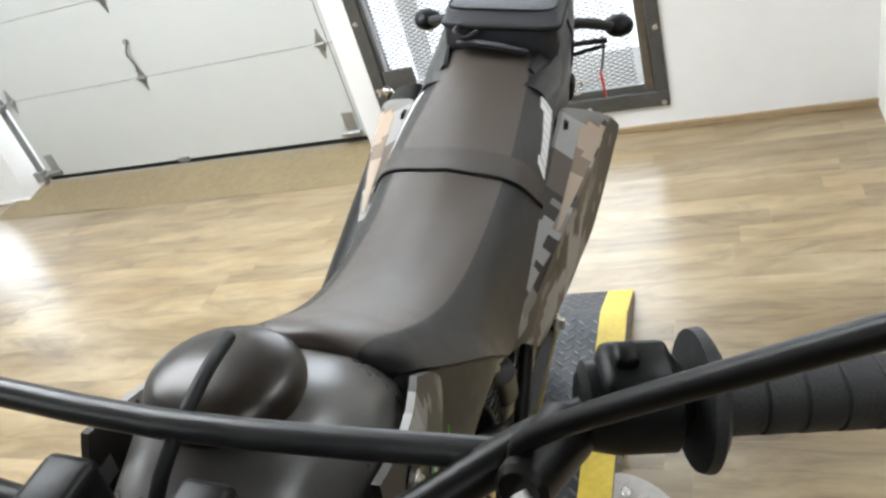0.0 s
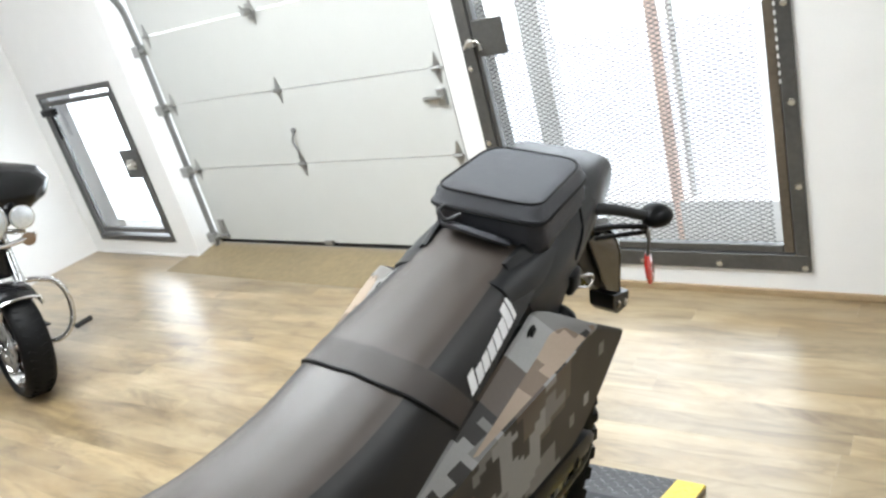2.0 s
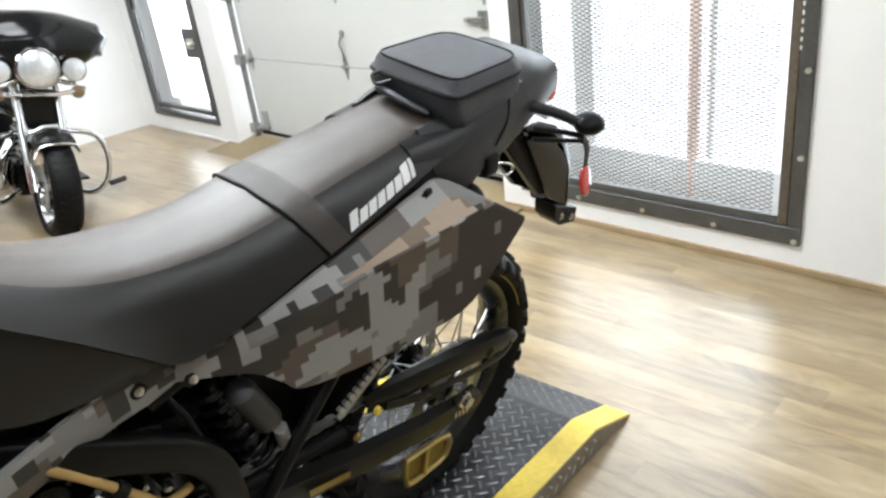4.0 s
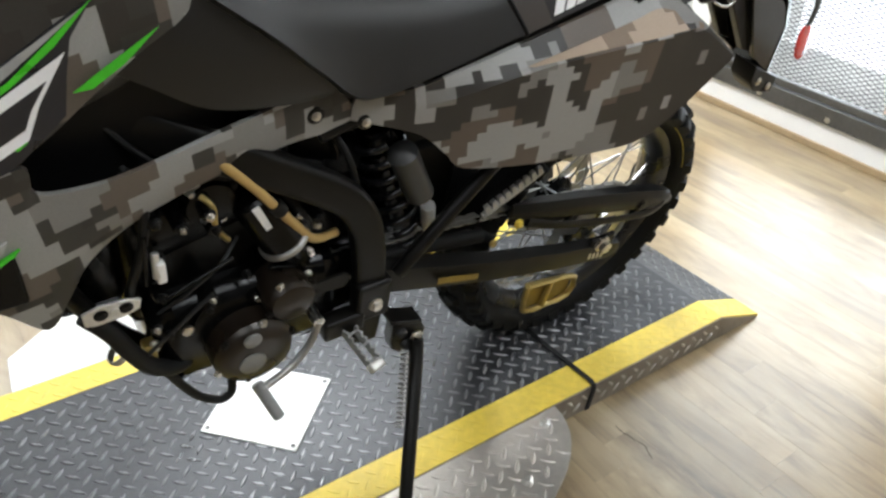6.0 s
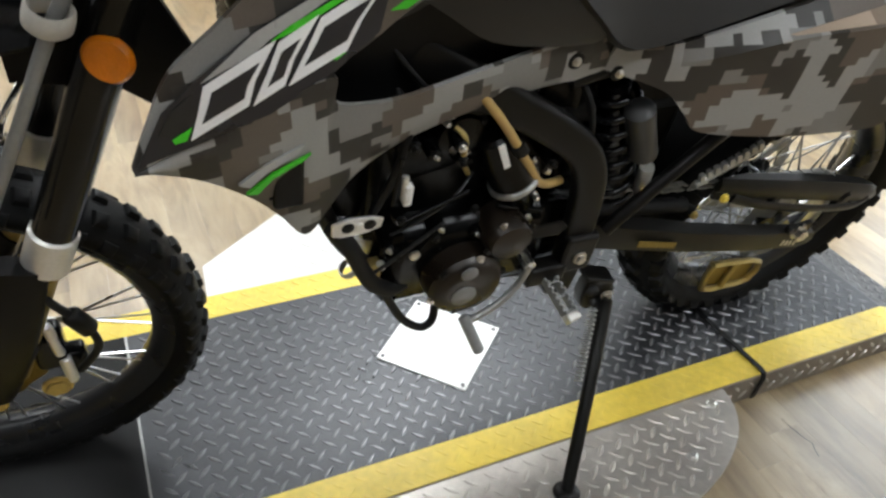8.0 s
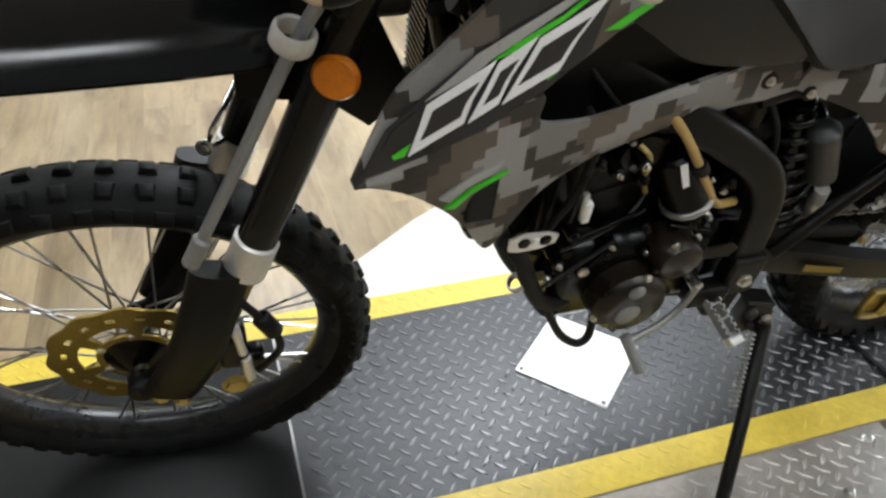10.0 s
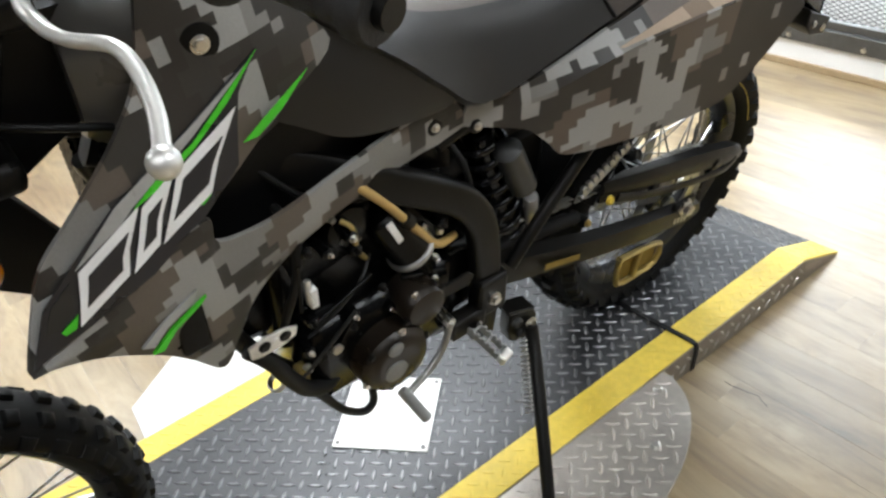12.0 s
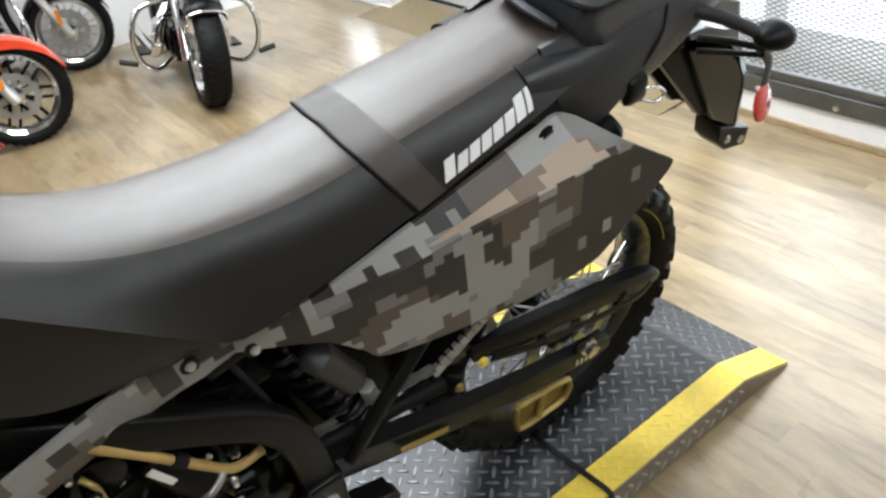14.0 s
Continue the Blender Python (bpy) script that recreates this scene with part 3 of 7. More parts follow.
def expanded(x0, z0, x1, z1, cw, ch, r, y):
    """Expanded-metal net: slanted flat strands that meet at the knots."""
    bm = bmesh.new()
    nx, nz = int((x1 - x0) / cw), int((z1 - z0) / ch)
    for i in range(nx):
        for j in range(nz):
            cx, cz = x0 + (i + 0.5) * cw, z0 + (j + 0.5) * ch
            for sx in (-1, 1):
                for sz in (-1, 1):
                    a, b = Vector((cx + sx * cw / 2, y, cz)), Vector((cx, y + 0.003, cz + sz * ch / 2))
                    d = (b - a).normalized()
                    u, w = Vector((-d.z, 0, d.x)) * r, Vector((0, r * 0.8, 0))
                    q = [bm.verts.new(p) for p in (a + u, a + w, a - u, b + u, b + w, b - u)]
                    bm.faces.new((q[0], q[1], q[4], q[3]))
                    bm.faces.new((q[1], q[2], q[5], q[4]))
                    bm.faces.new((q[2], q[0], q[3], q[5]))
    return bm


net = part("wire_net", expanded(GX0 + FW + 0.02, GZ0 + 0.09, GX1 - 0.08, 1.55, 0.034, 0.0165, 0.0014, 0.016), MESH_STEEL, gate, "diamond mesh of expanded steel")
net["kind"] = "stuff"
for z in (0.96, 0.275):
    lp = part("lock_plate", B(-0.69, -0.016, z, -0.553, -0.006, z + 0.137, 0.003), GATE_STEEL, gate, "square steel lock guard plate")
    lh = bmesh.new()
    rod(lh, (-0.69, -0.018, z + 0.06), (-0.69, -0.05, z + 0.06), 0.018, 12, 0.003)
    tube(lh, [(-0.72, -0.045, z + 0.045), (-0.69, -0.05, z + 0.066), (-0.65, -0.05, z + 0.062), (-0.645, -0.05, z + 0.03)], 0.006, 5, 8)
    part("lever_handle", lh, BOLT, lp, "bright bent lever handle")

# Posts and a low wall seen through the gate.
post = bmesh.new()
rod(post, (-0.135, 0.32, -0.09), (-0.135, 0.32, 2.4), 0.024, 16)
solid("bollard_post", post, RED_POST, "red pipe post outside the gate, paled for the glaring daylight", "post", m=WALL)
post = bmesh.new()
rod(post, (-0.083, 0.36, -0.09), (-0.083, 0.36, 2.4), 0.015, 12)
solid("drain_pipe", post, GREY_POST, "thin grey pipe beside the post outside", "pipe", m=WALL)
post = bmesh.new()
box(post, -0.70, 0.33, -0.09, -0.60, 0.42, 2.4, 0.004)
solid("gate_post", post, GREY_POST, "pale square post outside the gate", "post", m=WALL)
curb = bmesh.new()
box(curb, -1.2, 0.30, -0.1, 1.2, 0.9, 0.225, 0.006)
solid("door_step", curb, PAVING, "pale concrete step outside the gate", "step", "structure", WALL)
solid("backdrop", B(-25, 9.0, -0.1, 25, 9.1, 9), BACKDROP, "overexposed white daylight", "backdrop", "structure")

# ---- far glass door ----
fd = thing("door_3", "glazed entrance door in a dark frame with steel lock plate", "door", WALL, kind="structure")
DX0, DX1, DZ0, DZ1 = -4.09, -3.22, 0.105, 1.13
bm = bmesh.new()
for x0, z0, x1, z1 in ((DX0, DZ0, DX1, DZ0 + 0.035), (DX0, DZ1 - 0.035, DX1, DZ1), (DX0, DZ0 + 0.035, DX0 + 0.03, DZ1 - 0.035), (DX1 - 0.03, DZ0 + 0.035, DX1, DZ1 - 0.035)):
    box(bm, x0, -0.01, z0, x1, 0.04, z1, 0.002)
part("door_frame", bm, GATE_STEEL, fd)
bm = bmesh.new()
for x0, z0, x1, z1 in ((DX0 + 0.055, DZ0 + 0.055, DX1 - 0.055, DZ0 + 0.085), (DX0 + 0.055, DZ1 - 0.09, DX1 - 0.055, DZ1 - 0.06), (DX0 + 0.055, DZ0 + 0.085, DX0 + 0.075, DZ1 - 0.09), (DX1 - 0.075, DZ0 + 0.085, DX1 - 0.055, DZ1 - 0.09)):
    box(bm, x0, 0.0, z0, x1, 0.03, z1, 0.002)
part("leaf_frame", bm, GATE_STEEL, fd)
pane = part("pane", B(DX0 + 0.075, 0.012, DZ0 + 0.085, DX1 - 0.075, 0.018, DZ1 - 0.09), GLASS, fd)
pane.visible_shadow = False
part("lock_plate", B(-3.40, -0.02, 0.54, -3.215, -0.011, 0.72, 0.003), GATE_STEEL, fd)
lh = bmesh.new()
rod(lh, (-3.29, -0.02, 0.63), (-3.29, -0.06, 0.63), 0.022, 12, 0.004)
box(lh, -3.34, -0.03, 0.6, -3.26, -0.021, 0.66, 0.003)
part("knob", lh, BOLT, fd)
cl = B(-4.05, -0.05, 0.985, -3.9, -0.012, 1.03, 0.006)
box(cl, -3.985, -0.03, 0.83, -3.965, -0.012, 0.985, 0.003)
part("door_closer", cl, PLASTIC, fd)

# ---- ceiling lamps ----
for lx, ly, watts in LAMPS:
    lamp = thing("ceiling_light", "long white ceiling light with a glowing diffuser, out of view", "lamp", pose(lx, ly, CEIL), "ceiling lights")
    part("housing", B(-0.3, -0.6, -0.04, 0.3, 0.6, 0, 0.006), PAINT, lamp)
    part("diffuser", B(-0.28, -0.58, -0.052, 0.28, 0.58, -0.041, 0.003), LAMP_GLOW, lamp)

# ---- the lift ----
lift = thing("motorcycle_lift", "low drive-on motorcycle lift of dark tread plate with yellow edges", "lift")
XL, YF, YC, YE = 0.312, -0.75, 1.60, 1.76
TOP = LIFT
YJ = -0.010


def deck(x0, x1, material, name, lift_by=0.0, label=""):
    """A strip of deck, flat and then sloping down to the floor at its end."""
    bm = bmesh.new()
    prof = [(YF, 0.004), (YF, TOP + lift_by), (YC, TOP + lift_by), (YE, 0.008 + lift_by), (YE, 0.001), (YF + 0.2, 0.001)]
    rings(bm, [[(x, y, z) for y, z in prof] for x in (x0, x1)])
    return part(name, bm, material, lift, label)


deck(-0.2395, 0.2395, TREAD_DARK, "deck_plate", 0.0, "dark worn tread plate")
deck(0.24, XL, YELLOW, "edge_strip", 0.0005, "yellow painted edge, scuffed")
deck(-XL, -0.24, YELLOW, "edge_strip", 0.0005, "yellow painted edge, scuffed")


def lug_mesh(name, places, material, parent, size=(0.034, 0.0078, 0.0022)):
    """Raised lozenge lugs of tread plate; places are (matrix)."""
    a, b, h = size[0] / 2, size[1] / 2, size[2]
    verts, faces = [], []
    shape = [(-a, 0, 0), (-a * 0.35, -b, 0), (a * 0.35, -b, 0), (a, 0, 0), (a * 0.35, b, 0), (-a * 0.35, b, 0), (-a * 0.62, 0, h), (a * 0.62, 0, h), (a * 0.2, b * 0.45, h), (-a * 0.2, b * 0.45, h), (-a * 0.2, -b * 0.45, h), (a * 0.2, -b * 0.45, h)]
    fs = [(0, 1, 10, 6), (1, 2, 11, 10), (2, 3, 7, 11), (3, 4, 8, 7), (4, 5, 9, 8), (5, 0, 6, 9), (6, 10, 11, 7, 8, 9)]
    for m in places:
        k = len(verts)
        verts += [m @ Vector(p) for p in shape]
        faces += [tuple(k + i for i in f) for f in fs]
    me = bpy.data.meshes.new(name)
    me.from_pydata([tuple(v) for v in verts], [], faces)
    me.materials.append(material)
    ob = new(name, me)
    ob.parent = parent
    return tagged(ob, "rows of raised crossing lugs", kind="stuff")


def tread(x0, x1, y0, y1, z, step=0.0275, base=None, inside=None):
    """Places of lugs: a lattice turned by 45 degrees whose lugs lie crosswise by turns."""
    base = base or Matrix.Identity(4)
    out = []
    n = int((x1 - x0 + y1 - y0) / step) + 2
    c = math.sqrt(0.5) * step
    for i in range(n * 2):
        for j in range(-n, n):
            x, y = x0 + (i - j) * c, y0 + (i + j) * c
            if not (x0 + 0.006 < x < x1 - 0.006 and y0 + 0.006 < y < y1 - 0.006) or (inside and not inside(x, y)):
                continue
            out.append(base @ Matrix.Translation((x, y, z)) @ Matrix.Rotation(radians(45 if (i + j) % 2 else -45), 4, "Z"))
    return out


slope = math.atan2(TOP - 0.008, YE - YC)
ramp_m = Matrix.Translation((0, YC, TOP)) @ Matrix.Rotation(-slope, 4, "X")
ramp_len = math.hypot(YE - YC, TOP)
lug_mesh("tread_pattern", tread(-0.237, 0.237, YJ + 0.012, YC, TOP) + tread(-0.237, 0.237, 0.0, ramp_len - 0.01, 0.0, base=ramp_m), TREAD_LUG, lift)
lug_mesh("tread_pattern", tread(0.242, 0.311, YF, YC, TOP) + tread(-0.311, -0.242, YF, YC, TOP) + tread(0.242, 0.311, 0, ramp_len - 0.01, 0, base=ramp_m), YELLOW, lift, (0.032, 0.007, 0.0012))
side = Matrix.Translation((XL, 0, 0)) @ Matrix.Rotation(radians(90), 4, "Z") @ Matrix.Rotation(radians(90), 4, "X")
part("side_skirt", B(XL - 0.004, YF, 0.002, XL + 0.0025, YC, TOP - 0.002, 0.001), SKIRT, lift, "bare tread plate skirt")
part("side_skirt", B(-XL - 0.0025, YF, 0.002, -XL + 0.004, YC, TOP - 0.002, 0.001), SKIRT, lift, "bare tread plate skirt")
skirt = [m for m in tread(YF, YC, 0.004, TOP - 0.002, 0.0025, base=side)]
lug_mesh("tread_pattern", skirt, TREAD_LIGHT, lift, (0.027, 0.0065, 0.0022))
end = bmesh.new()
rings(end, [[(x, y, z) for y, z in [(YC, 0.002), (YC, TOP - 0.003), (YE - 0.01, 0.006), (YE - 0.01, 0.002)]] for x in (XL - 0.001, XL + 0.0025)])
part("side_skirt", end, SKIRT, lift, "tapered end of the skirt")


def wing(sx):
    """Half-oval side plate that carries the stand."""
    x0, y0, y1, deep = 0.314, 0.20, 1.07, 0.225
    mid, half = (y0 + y1) / 2, (y1 - y0) / 2
    out = [(x0 + deep * math.cos(radians(a)), mid + half * math.sin(radians(a))) for a in range(-90, 91, 6)]
    if sx < 0:
        out = [(-0.314, 0.165), (-0.314, 1.085), (-0.52, 1.085), (-0.68, 1.0), (-0.70, 0.58), (-0.60, 0.40), (-0.43, 0.175)]
    # Far wing is paler and smoother, with the daylight glare in its colour.
    w = part("side_plate", plate(out, 0.006, Matrix.Translation((0, 0, 0.058)), 0.001), TREAD_LIGHT if sx > 0 else GLARE_PLATE, lift, "bare tread plate wing with a rounded rim")

    def inside(x, y):
        if sx < 0:
            return x > -0.42 - (y - 0.18) * 0.8 and x > -0.68 and y > 0.18
        return math.hypot((x - x0) / (deep - 0.014), (y - mid) / (half - 0.016)) < 1.0

    lo, hi = (x0, x0 + deep) if sx > 0 else (-0.69, -x0)
    lug_mesh("tread_pattern", tread(lo + 0.004, hi, y0 + 0.005, y1, 0.064, inside=inside), TREAD_LIGHT if sx > 0 else GLARE_PLATE, lift, (0.034, 0.0078, 0.0022 if sx > 0 else 0.0010))
    part("leg", B(sx * 0.40 - 0.02, 0.5, 0.0, sx * 0.40 + 0.02, 0.7, 0.0575, 0.002), GATE_STEEL, lift)
    for x, y in ((0.340, 1.02), (0.352, 0.70), (0.43, 0.90)):
        share("screw", bmesh_bolt, lift, pose(sx * x, y, 0.0635, -90))


wing(1)
wing(-1)
scr = [(-0.004, 0.445), (0.142, 0.576), (0.004, 0.721), (-0.142, 0.59)]
pp = thing("cover_plate", "white square plate lying screwed to the deck", "plate")
part("sheet", plate(scr, 0.003, Matrix.Translation((0, 0, TOP + 0.0018)), 0.0006), PAPER, pp)
for (x, y), (cx, cy) in zip(scr, [(0, 0.583)] * 4):
    bm = bmesh.new()
    rod(bm, (x + (cx - x) * 0.1, y + (cy - y) * 0.1, TOP + 0.0045), (x + (cx - x) * 0.1, y + (cy - y) * 0.1, TOP + 0.0062), 0.0045, 10)
    part("screw", bm, GATE_STEEL, pp)
st = thing("tie_strap", "narrow black strap over the deck edge by the rear tyre", "strap")
bm = bmesh.new()
path = [(-0.02, 1.168, TOP + 0.006), (0.15, 1.172, TOP + 0.005), (0.30, 1.178, TOP + 0.004), (0.3135, 1.178, TOP + 0.001), (0.3195, 1.176, TOP - 0.01), (0.3195, 1.165, 0.006)]
rings(bm, [[(x - (0.0 if k < 4 else 0.0), y + dy, z + dz) for dy, dz in ((-0.006, -0.001), (0.006, -0.001), (0.006, 0.0015), (-0.006, 0.0015))] if k < 4 else [(x + dx, y + dy, z) for dx, dy in ((-0.002, -0.006), (-0.002, 0.006), (0.0005, 0.006), (0.0005, -0.006))] for k, (x, y, z) in enumerate(path)])
part("webbing", bm, STRAP, st)
# Smooth black sheet over the front deck stands for the wheel's shadow.
part("front_shadow_plate", B(-0.2385, YF + 0.004, TOP - 0.002, 0.2385, YJ - 0.003, TOP + 0.003, 0.001), STRAP, lift, "smooth black sheet for the wheel's shadow on the front deck")
part("plate_joint", B(-0.2395, YJ - 0.0022, TOP - 0.002, 0.2395, YJ + 0.0022, TOP + 0.0012, 0.0004), GALV, lift, "bright worn joint between two deck plates")

# A crack-like scratch in the floor beside the lift.
crk = T([(0.384, 1.188, 0.0006), (0.400, 1.187, 0.0006), (0.418, 1.190, 0.0006), (0.438, 1.193, 0.0006), (0.455, 1.199, 0.0006), (0.470, 1.192, 0.0006), (0.487, 1.186, 0.0006)], 0.0009, 5, 6)
for v in crk.verts:
    v.co.z = 0.0003 + max(0.0, v.co.z) * 0.3
solid("floor_scratch", crk, STRAP, "thin dark scratch in the floor", "scratch", "structure")


# ---- the motorcycle: x to its left, y to its rear, z up in its own leaning frame ----
bike = thing("motorcycle", "dual-sport motorcycle in grey digital camouflage, leaning on its side stand", "motorcycle", BIKE)
SIDE = Matrix.Rotation(radians(90), 4, "Y")


def knob_rows(w, radius, width, count, size, rows):
    """Tread blocks round a tyre, each its own piece; rows of (share of half width, tilt, phase)."""
    sx, sy, sz = size
    rnd = random.Random(count)
    for share_, tilt, ph in rows:
        edge = abs(share_) > 0.7
        loops = []
        for z, q in ((-0.5, 1.10), (0.36, 0.90), (0.5, 0.76)):
            u, v = sx * q / 2 * (0.92 if edge else 1.0), sy * q / 2 * (1.12 if edge else 0.94)
            loops.append([(-u, -v, z * sz), (u, -v * 0.86, z * sz), (u, v * 0.86, z * sz), (-u, v, z * sz)])
        mesh = finish(rings(bmesh.new(), loops), "tread_block", RUBBER)
        for k in range(count):
            a = 2 * math.pi * (k + ph + rnd.uniform(-0.04, 0.04)) / count
            m = Matrix.Rotation(a, 4, "X") @ Matrix.Translation((share_ * width / 2, 0, radius - abs(share_) ** 2.2 * width * 0.30 + rnd.uniform(-0.0008, 0.0006)))
            share("tread_block", mesh, w, m @ Matrix.Rotation(radians(tilt), 4, "Y") @ Matrix.Rotation(radians(rnd.uniform(-5, 5) + (180 if share_ < 0 else 0)), 4, "Z"))


def wheel(name, y, z, radius, width, rim_r, knobs, ksize, krows, hub_r, label, x=0.0, hub_w=0.055):
    rimw = width * 0.62
    bm = L([(rim_r + 0.012, -rimw / 2), (rim_r + 0.016, -rimw / 2 + 0.004), (rim_r + 0.004, -rimw / 2 + 0.008), (rim_r - 0.006, -rimw / 4), (rim_r - 0.010, 0), (rim_r - 0.006, rimw / 4), (rim_r + 0.004, rimw / 2 - 0.008),
             (rim_r + 0.016, rimw / 2 - 0.004), (rim_r + 0.012, rimw / 2), (rim_r - 0.002, rimw / 2 - 0.004), (rim_r - 0.018, rimw / 5), (rim_r - 0.020, 0), (rim_r - 0.018, -rimw / 5), (rim_r - 0.002, -rimw / 2 + 0.004)], SIDE, 72, True)
    w = part(name, bm, RIM_BLACK, bike, label)
    w.matrix_local = Matrix.Translation((x, y, z))
    h = radius - 0.010
    prof = []
    for k in range(15):
        a = radians(-118 + 236 * k / 14)
        prof.append((rim_r + 0.012 + (h - rim_r - 0.012) * (0.47 + 0.53 * math.cos(a)), math.sin(a) * width / 2))
    prof.append((rim_r + 0.004, rimw / 2 - 0.01))
    prof.append((rim_r + 0.004, -rimw / 2 + 0.01))
    ty = L(prof, SIDE, 72, True)
    part("tyre", ty, RUBBER, w, "black knobbly tyre")
    knob_rows(w, radius - 0.006, width, knobs, ksize, krows)
    k_ = hub_w / 0.055
    hub = L([(r_, h_ * k_) for r_, h_ in ((0.018, -0.055), (hub_r, -0.052), (hub_r, -0.046), (hub_r * 0.62, -0.036), (hub_r * 0.55, 0), (hub_r * 0.62, 0.036), (hub_r, 0.046), (hub_r, 0.052), (0.018, 0.055))], SIDE, 32)
    part("hub", hub, ENGINE, w)
    n = 36
    for flip in (0, 1):
        s = -1 if flip else 1
        p, q = Vector((s * 0.048 * k_, 0, hub_r * 0.93)), Vector((s * 0.004, (rim_r - 0.012) * math.sin(radians(38)), (rim_r - 0.012) * math.cos(radians(38))))
        sm = finish(R(p, q, 0.0019, 6), "spoke", SPOKE)
        sm2 = finish(R(Vector((p.x, -p.y, p.z)), Vector((q.x, -q.y, q.z)), 0.0019, 6), "spoke", SPOKE)
        for k in range(n // 4):
            share("spoke", sm, w, Matrix.Rotation(2 * math.pi * (k + flip * 0.5) / (n // 4), 4, "X"))
            share("spoke", sm2, w, Matrix.Rotation(2 * math.pi * (k + 0.25 + flip * 0.5) / (n // 4), 4, "X"))
    return w


FA, RA = (-0.210, 0.327), (1.235, 0.318)
fw = wheel("front_wheel", *FA, 0.346, 0.092, 0.280, 46, (0.020, 0.022, 0.009), [(-0.92, -52, 0.0), (-0.42, -14, 0.5), (0.42, 14, 0.5), (0.92, 52, 0.0)], 0.036, "black spoked front wheel", -0.046, 0.030)
# the bars are turned a little, so the front wheel stands askew
fw.matrix_local = Matrix.Translation((-0.046, *FA)) @ Matrix.Rotation(radians(6.0), 4, "Y") @ Matrix.Rotation(radians(-6.0), 4, Vector((0, 0.395, 1.0)))
rw = wheel("rear_wheel", *RA, 0.322, 0.128, 0.234, 34, (0.030, 0.030, 0.016), [(-0.92, -50, 0.0), (-0.40, -12, 0.5), (0.0, 0, 0.0), (0.40, 12, 0.5), (0.92, 50, 0.0)], 0.05, "black spoked rear wheel")


def arc(r0, r1, a0, a1, x, n=16):
    bm = bmesh.new()
    ring = []
    for k in range(n + 1):
        a = radians(a0 + (a1 - a0) * k / n)
        ring.append([Vector((x, r * math.sin(a), r * math.cos(a))) for r in (r0, r1)] + [Vector((x + 0.0015, r * math.sin(a), r * math.cos(a))) for r in (r1, r0)])
    return rings(bm, ring)


part("tyre_mark", arc(0.263, 0.275, 38, 72, 0.0575), YELLOW, rw, "yellow paint mark on the sidewall")


def wavy_disc(r, x, holes=18, inner=0.055):
    """Petal brake disc: a ring with a scalloped rim, slots between its arms."""
    bm = bmesh.new()
    seg = 120
    outer = [r + 0.0035 * math.cos(k * 2 * math.pi / seg * 14) for k in range(seg)]
    loops = []
    for rr, xx in ((None, 0.0), (None, 0.0035), (0.72, 0.0035), (0.72, 0.0)):
        loops.append([Vector((x + xx, (outer[k] if rr is None else r * rr) * math.sin(2 * math.pi * k / seg), (outer[k] if rr is None else r * rr) * math.cos(2 * math.pi * k / seg))) for k in range(seg)])
    loops.append(loops[0])
    vs = [[bm.verts.new(p) for p in ring] for ring in loops[:-1]]
    vs.append(vs[0])
    for a, b in zip(vs, vs[1:]):
        for i in range(seg):
            bm.faces.new((a[i], a[(i + 1) % seg], b[(i + 1) % seg], b[i]))
    for k in range(6):
        a = 2 * math.pi * k / 6
        m = Matrix.Rotation(a, 4, "X")
        box(bm, x, -0.012, inner * 0.7, x + 0.0035, 0.012, r * 0.75, 0.0, m @ Matrix.Rotation(radians(18), 4, "X"))
    for k in range(holes):
        a = 2 * math.pi * k / holes
        rr = r * (0.82 if k % 2 else 0.91)
        rod(bm, (x + 0.003, rr * math.sin(a), rr * math.cos(a)), (x + 0.0042, rr * math.sin(a), rr * math.cos(a)), 0.0042, 8)
    return bm




def pierced_disc(r, x, thick=0.004):
    """Brake disc cut through by a row of small holes and a row of wide windows."""
    radii = tuple(r * q for q in (0.39, 0.47, 0.67, 0.735, 0.785, 0.85, 0.895, 1.0))
    seg = 96

    def solid_at(i, k):
        k %= seg
        if i == 1:
            return k % 16 < 4
        if i == 4:
            return k % 6 not in (2, 3)
        return 0 <= i < len(radii) - 1
    bm = bmesh.new()

    def at(i, k, side):
        rr = radii[i] + (0.003 * math.cos(k * 2 * math.pi / seg * 12) if i == len(radii) - 1 else 0.0)
        a = 2 * math.pi * k / seg
        return bm.verts.new((x + side * thick, rr * math.sin(a), rr * math.cos(a)))
    for i in range(len(radii) - 1):
        for k in range(seg):
            if not solid_at(i, k):
                continue
            for side in (0, 1):
                bm.faces.new((at(i, k, side), at(i + 1, k, side), at(i + 1, k + 1, side), at(i, k + 1, side)))
            for (i2, k2), (e0, e1) in (((i - 1, k), ((i, k), (i, k + 1))), ((i + 1, k), ((i + 1, k), (i + 1, k + 1))), ((i, k - 1), ((i, k), (i + 1, k))), ((i, k + 1), ((i, k + 1), (i + 1, k + 1)))):
                if not solid_at(i2, k2):
                    bm.faces.new((at(*e0, 0), at(*e1, 0), at(*e1, 1), at(*e0, 1)))
    bmesh.ops.remove_doubles(bm, verts=bm.verts[:], dist=1e-5)
    bmesh.ops.recalc_face_normals(bm, faces=bm.faces[:])
    return bm


part("brake_disc", pierced_disc(0.121, 0.034), DISC, fw, "gold brake disc with drilled holes")
part("hub_boss", L([(0.014, 0.026), (0.050, 0.027), (0.050, 0.036), (0.034, 0.044), (0.014, 0.060)], SIDE, 28), ENGINE, fw)
for k in range(6):
    a = 2 * math.pi * k / 6
    part("disc_bolt", bolt((0.0375, 0.053 * math.sin(a), 0.053 * math.cos(a)), (1, 0, 0), 0.005, 0.004), BOLT, fw)
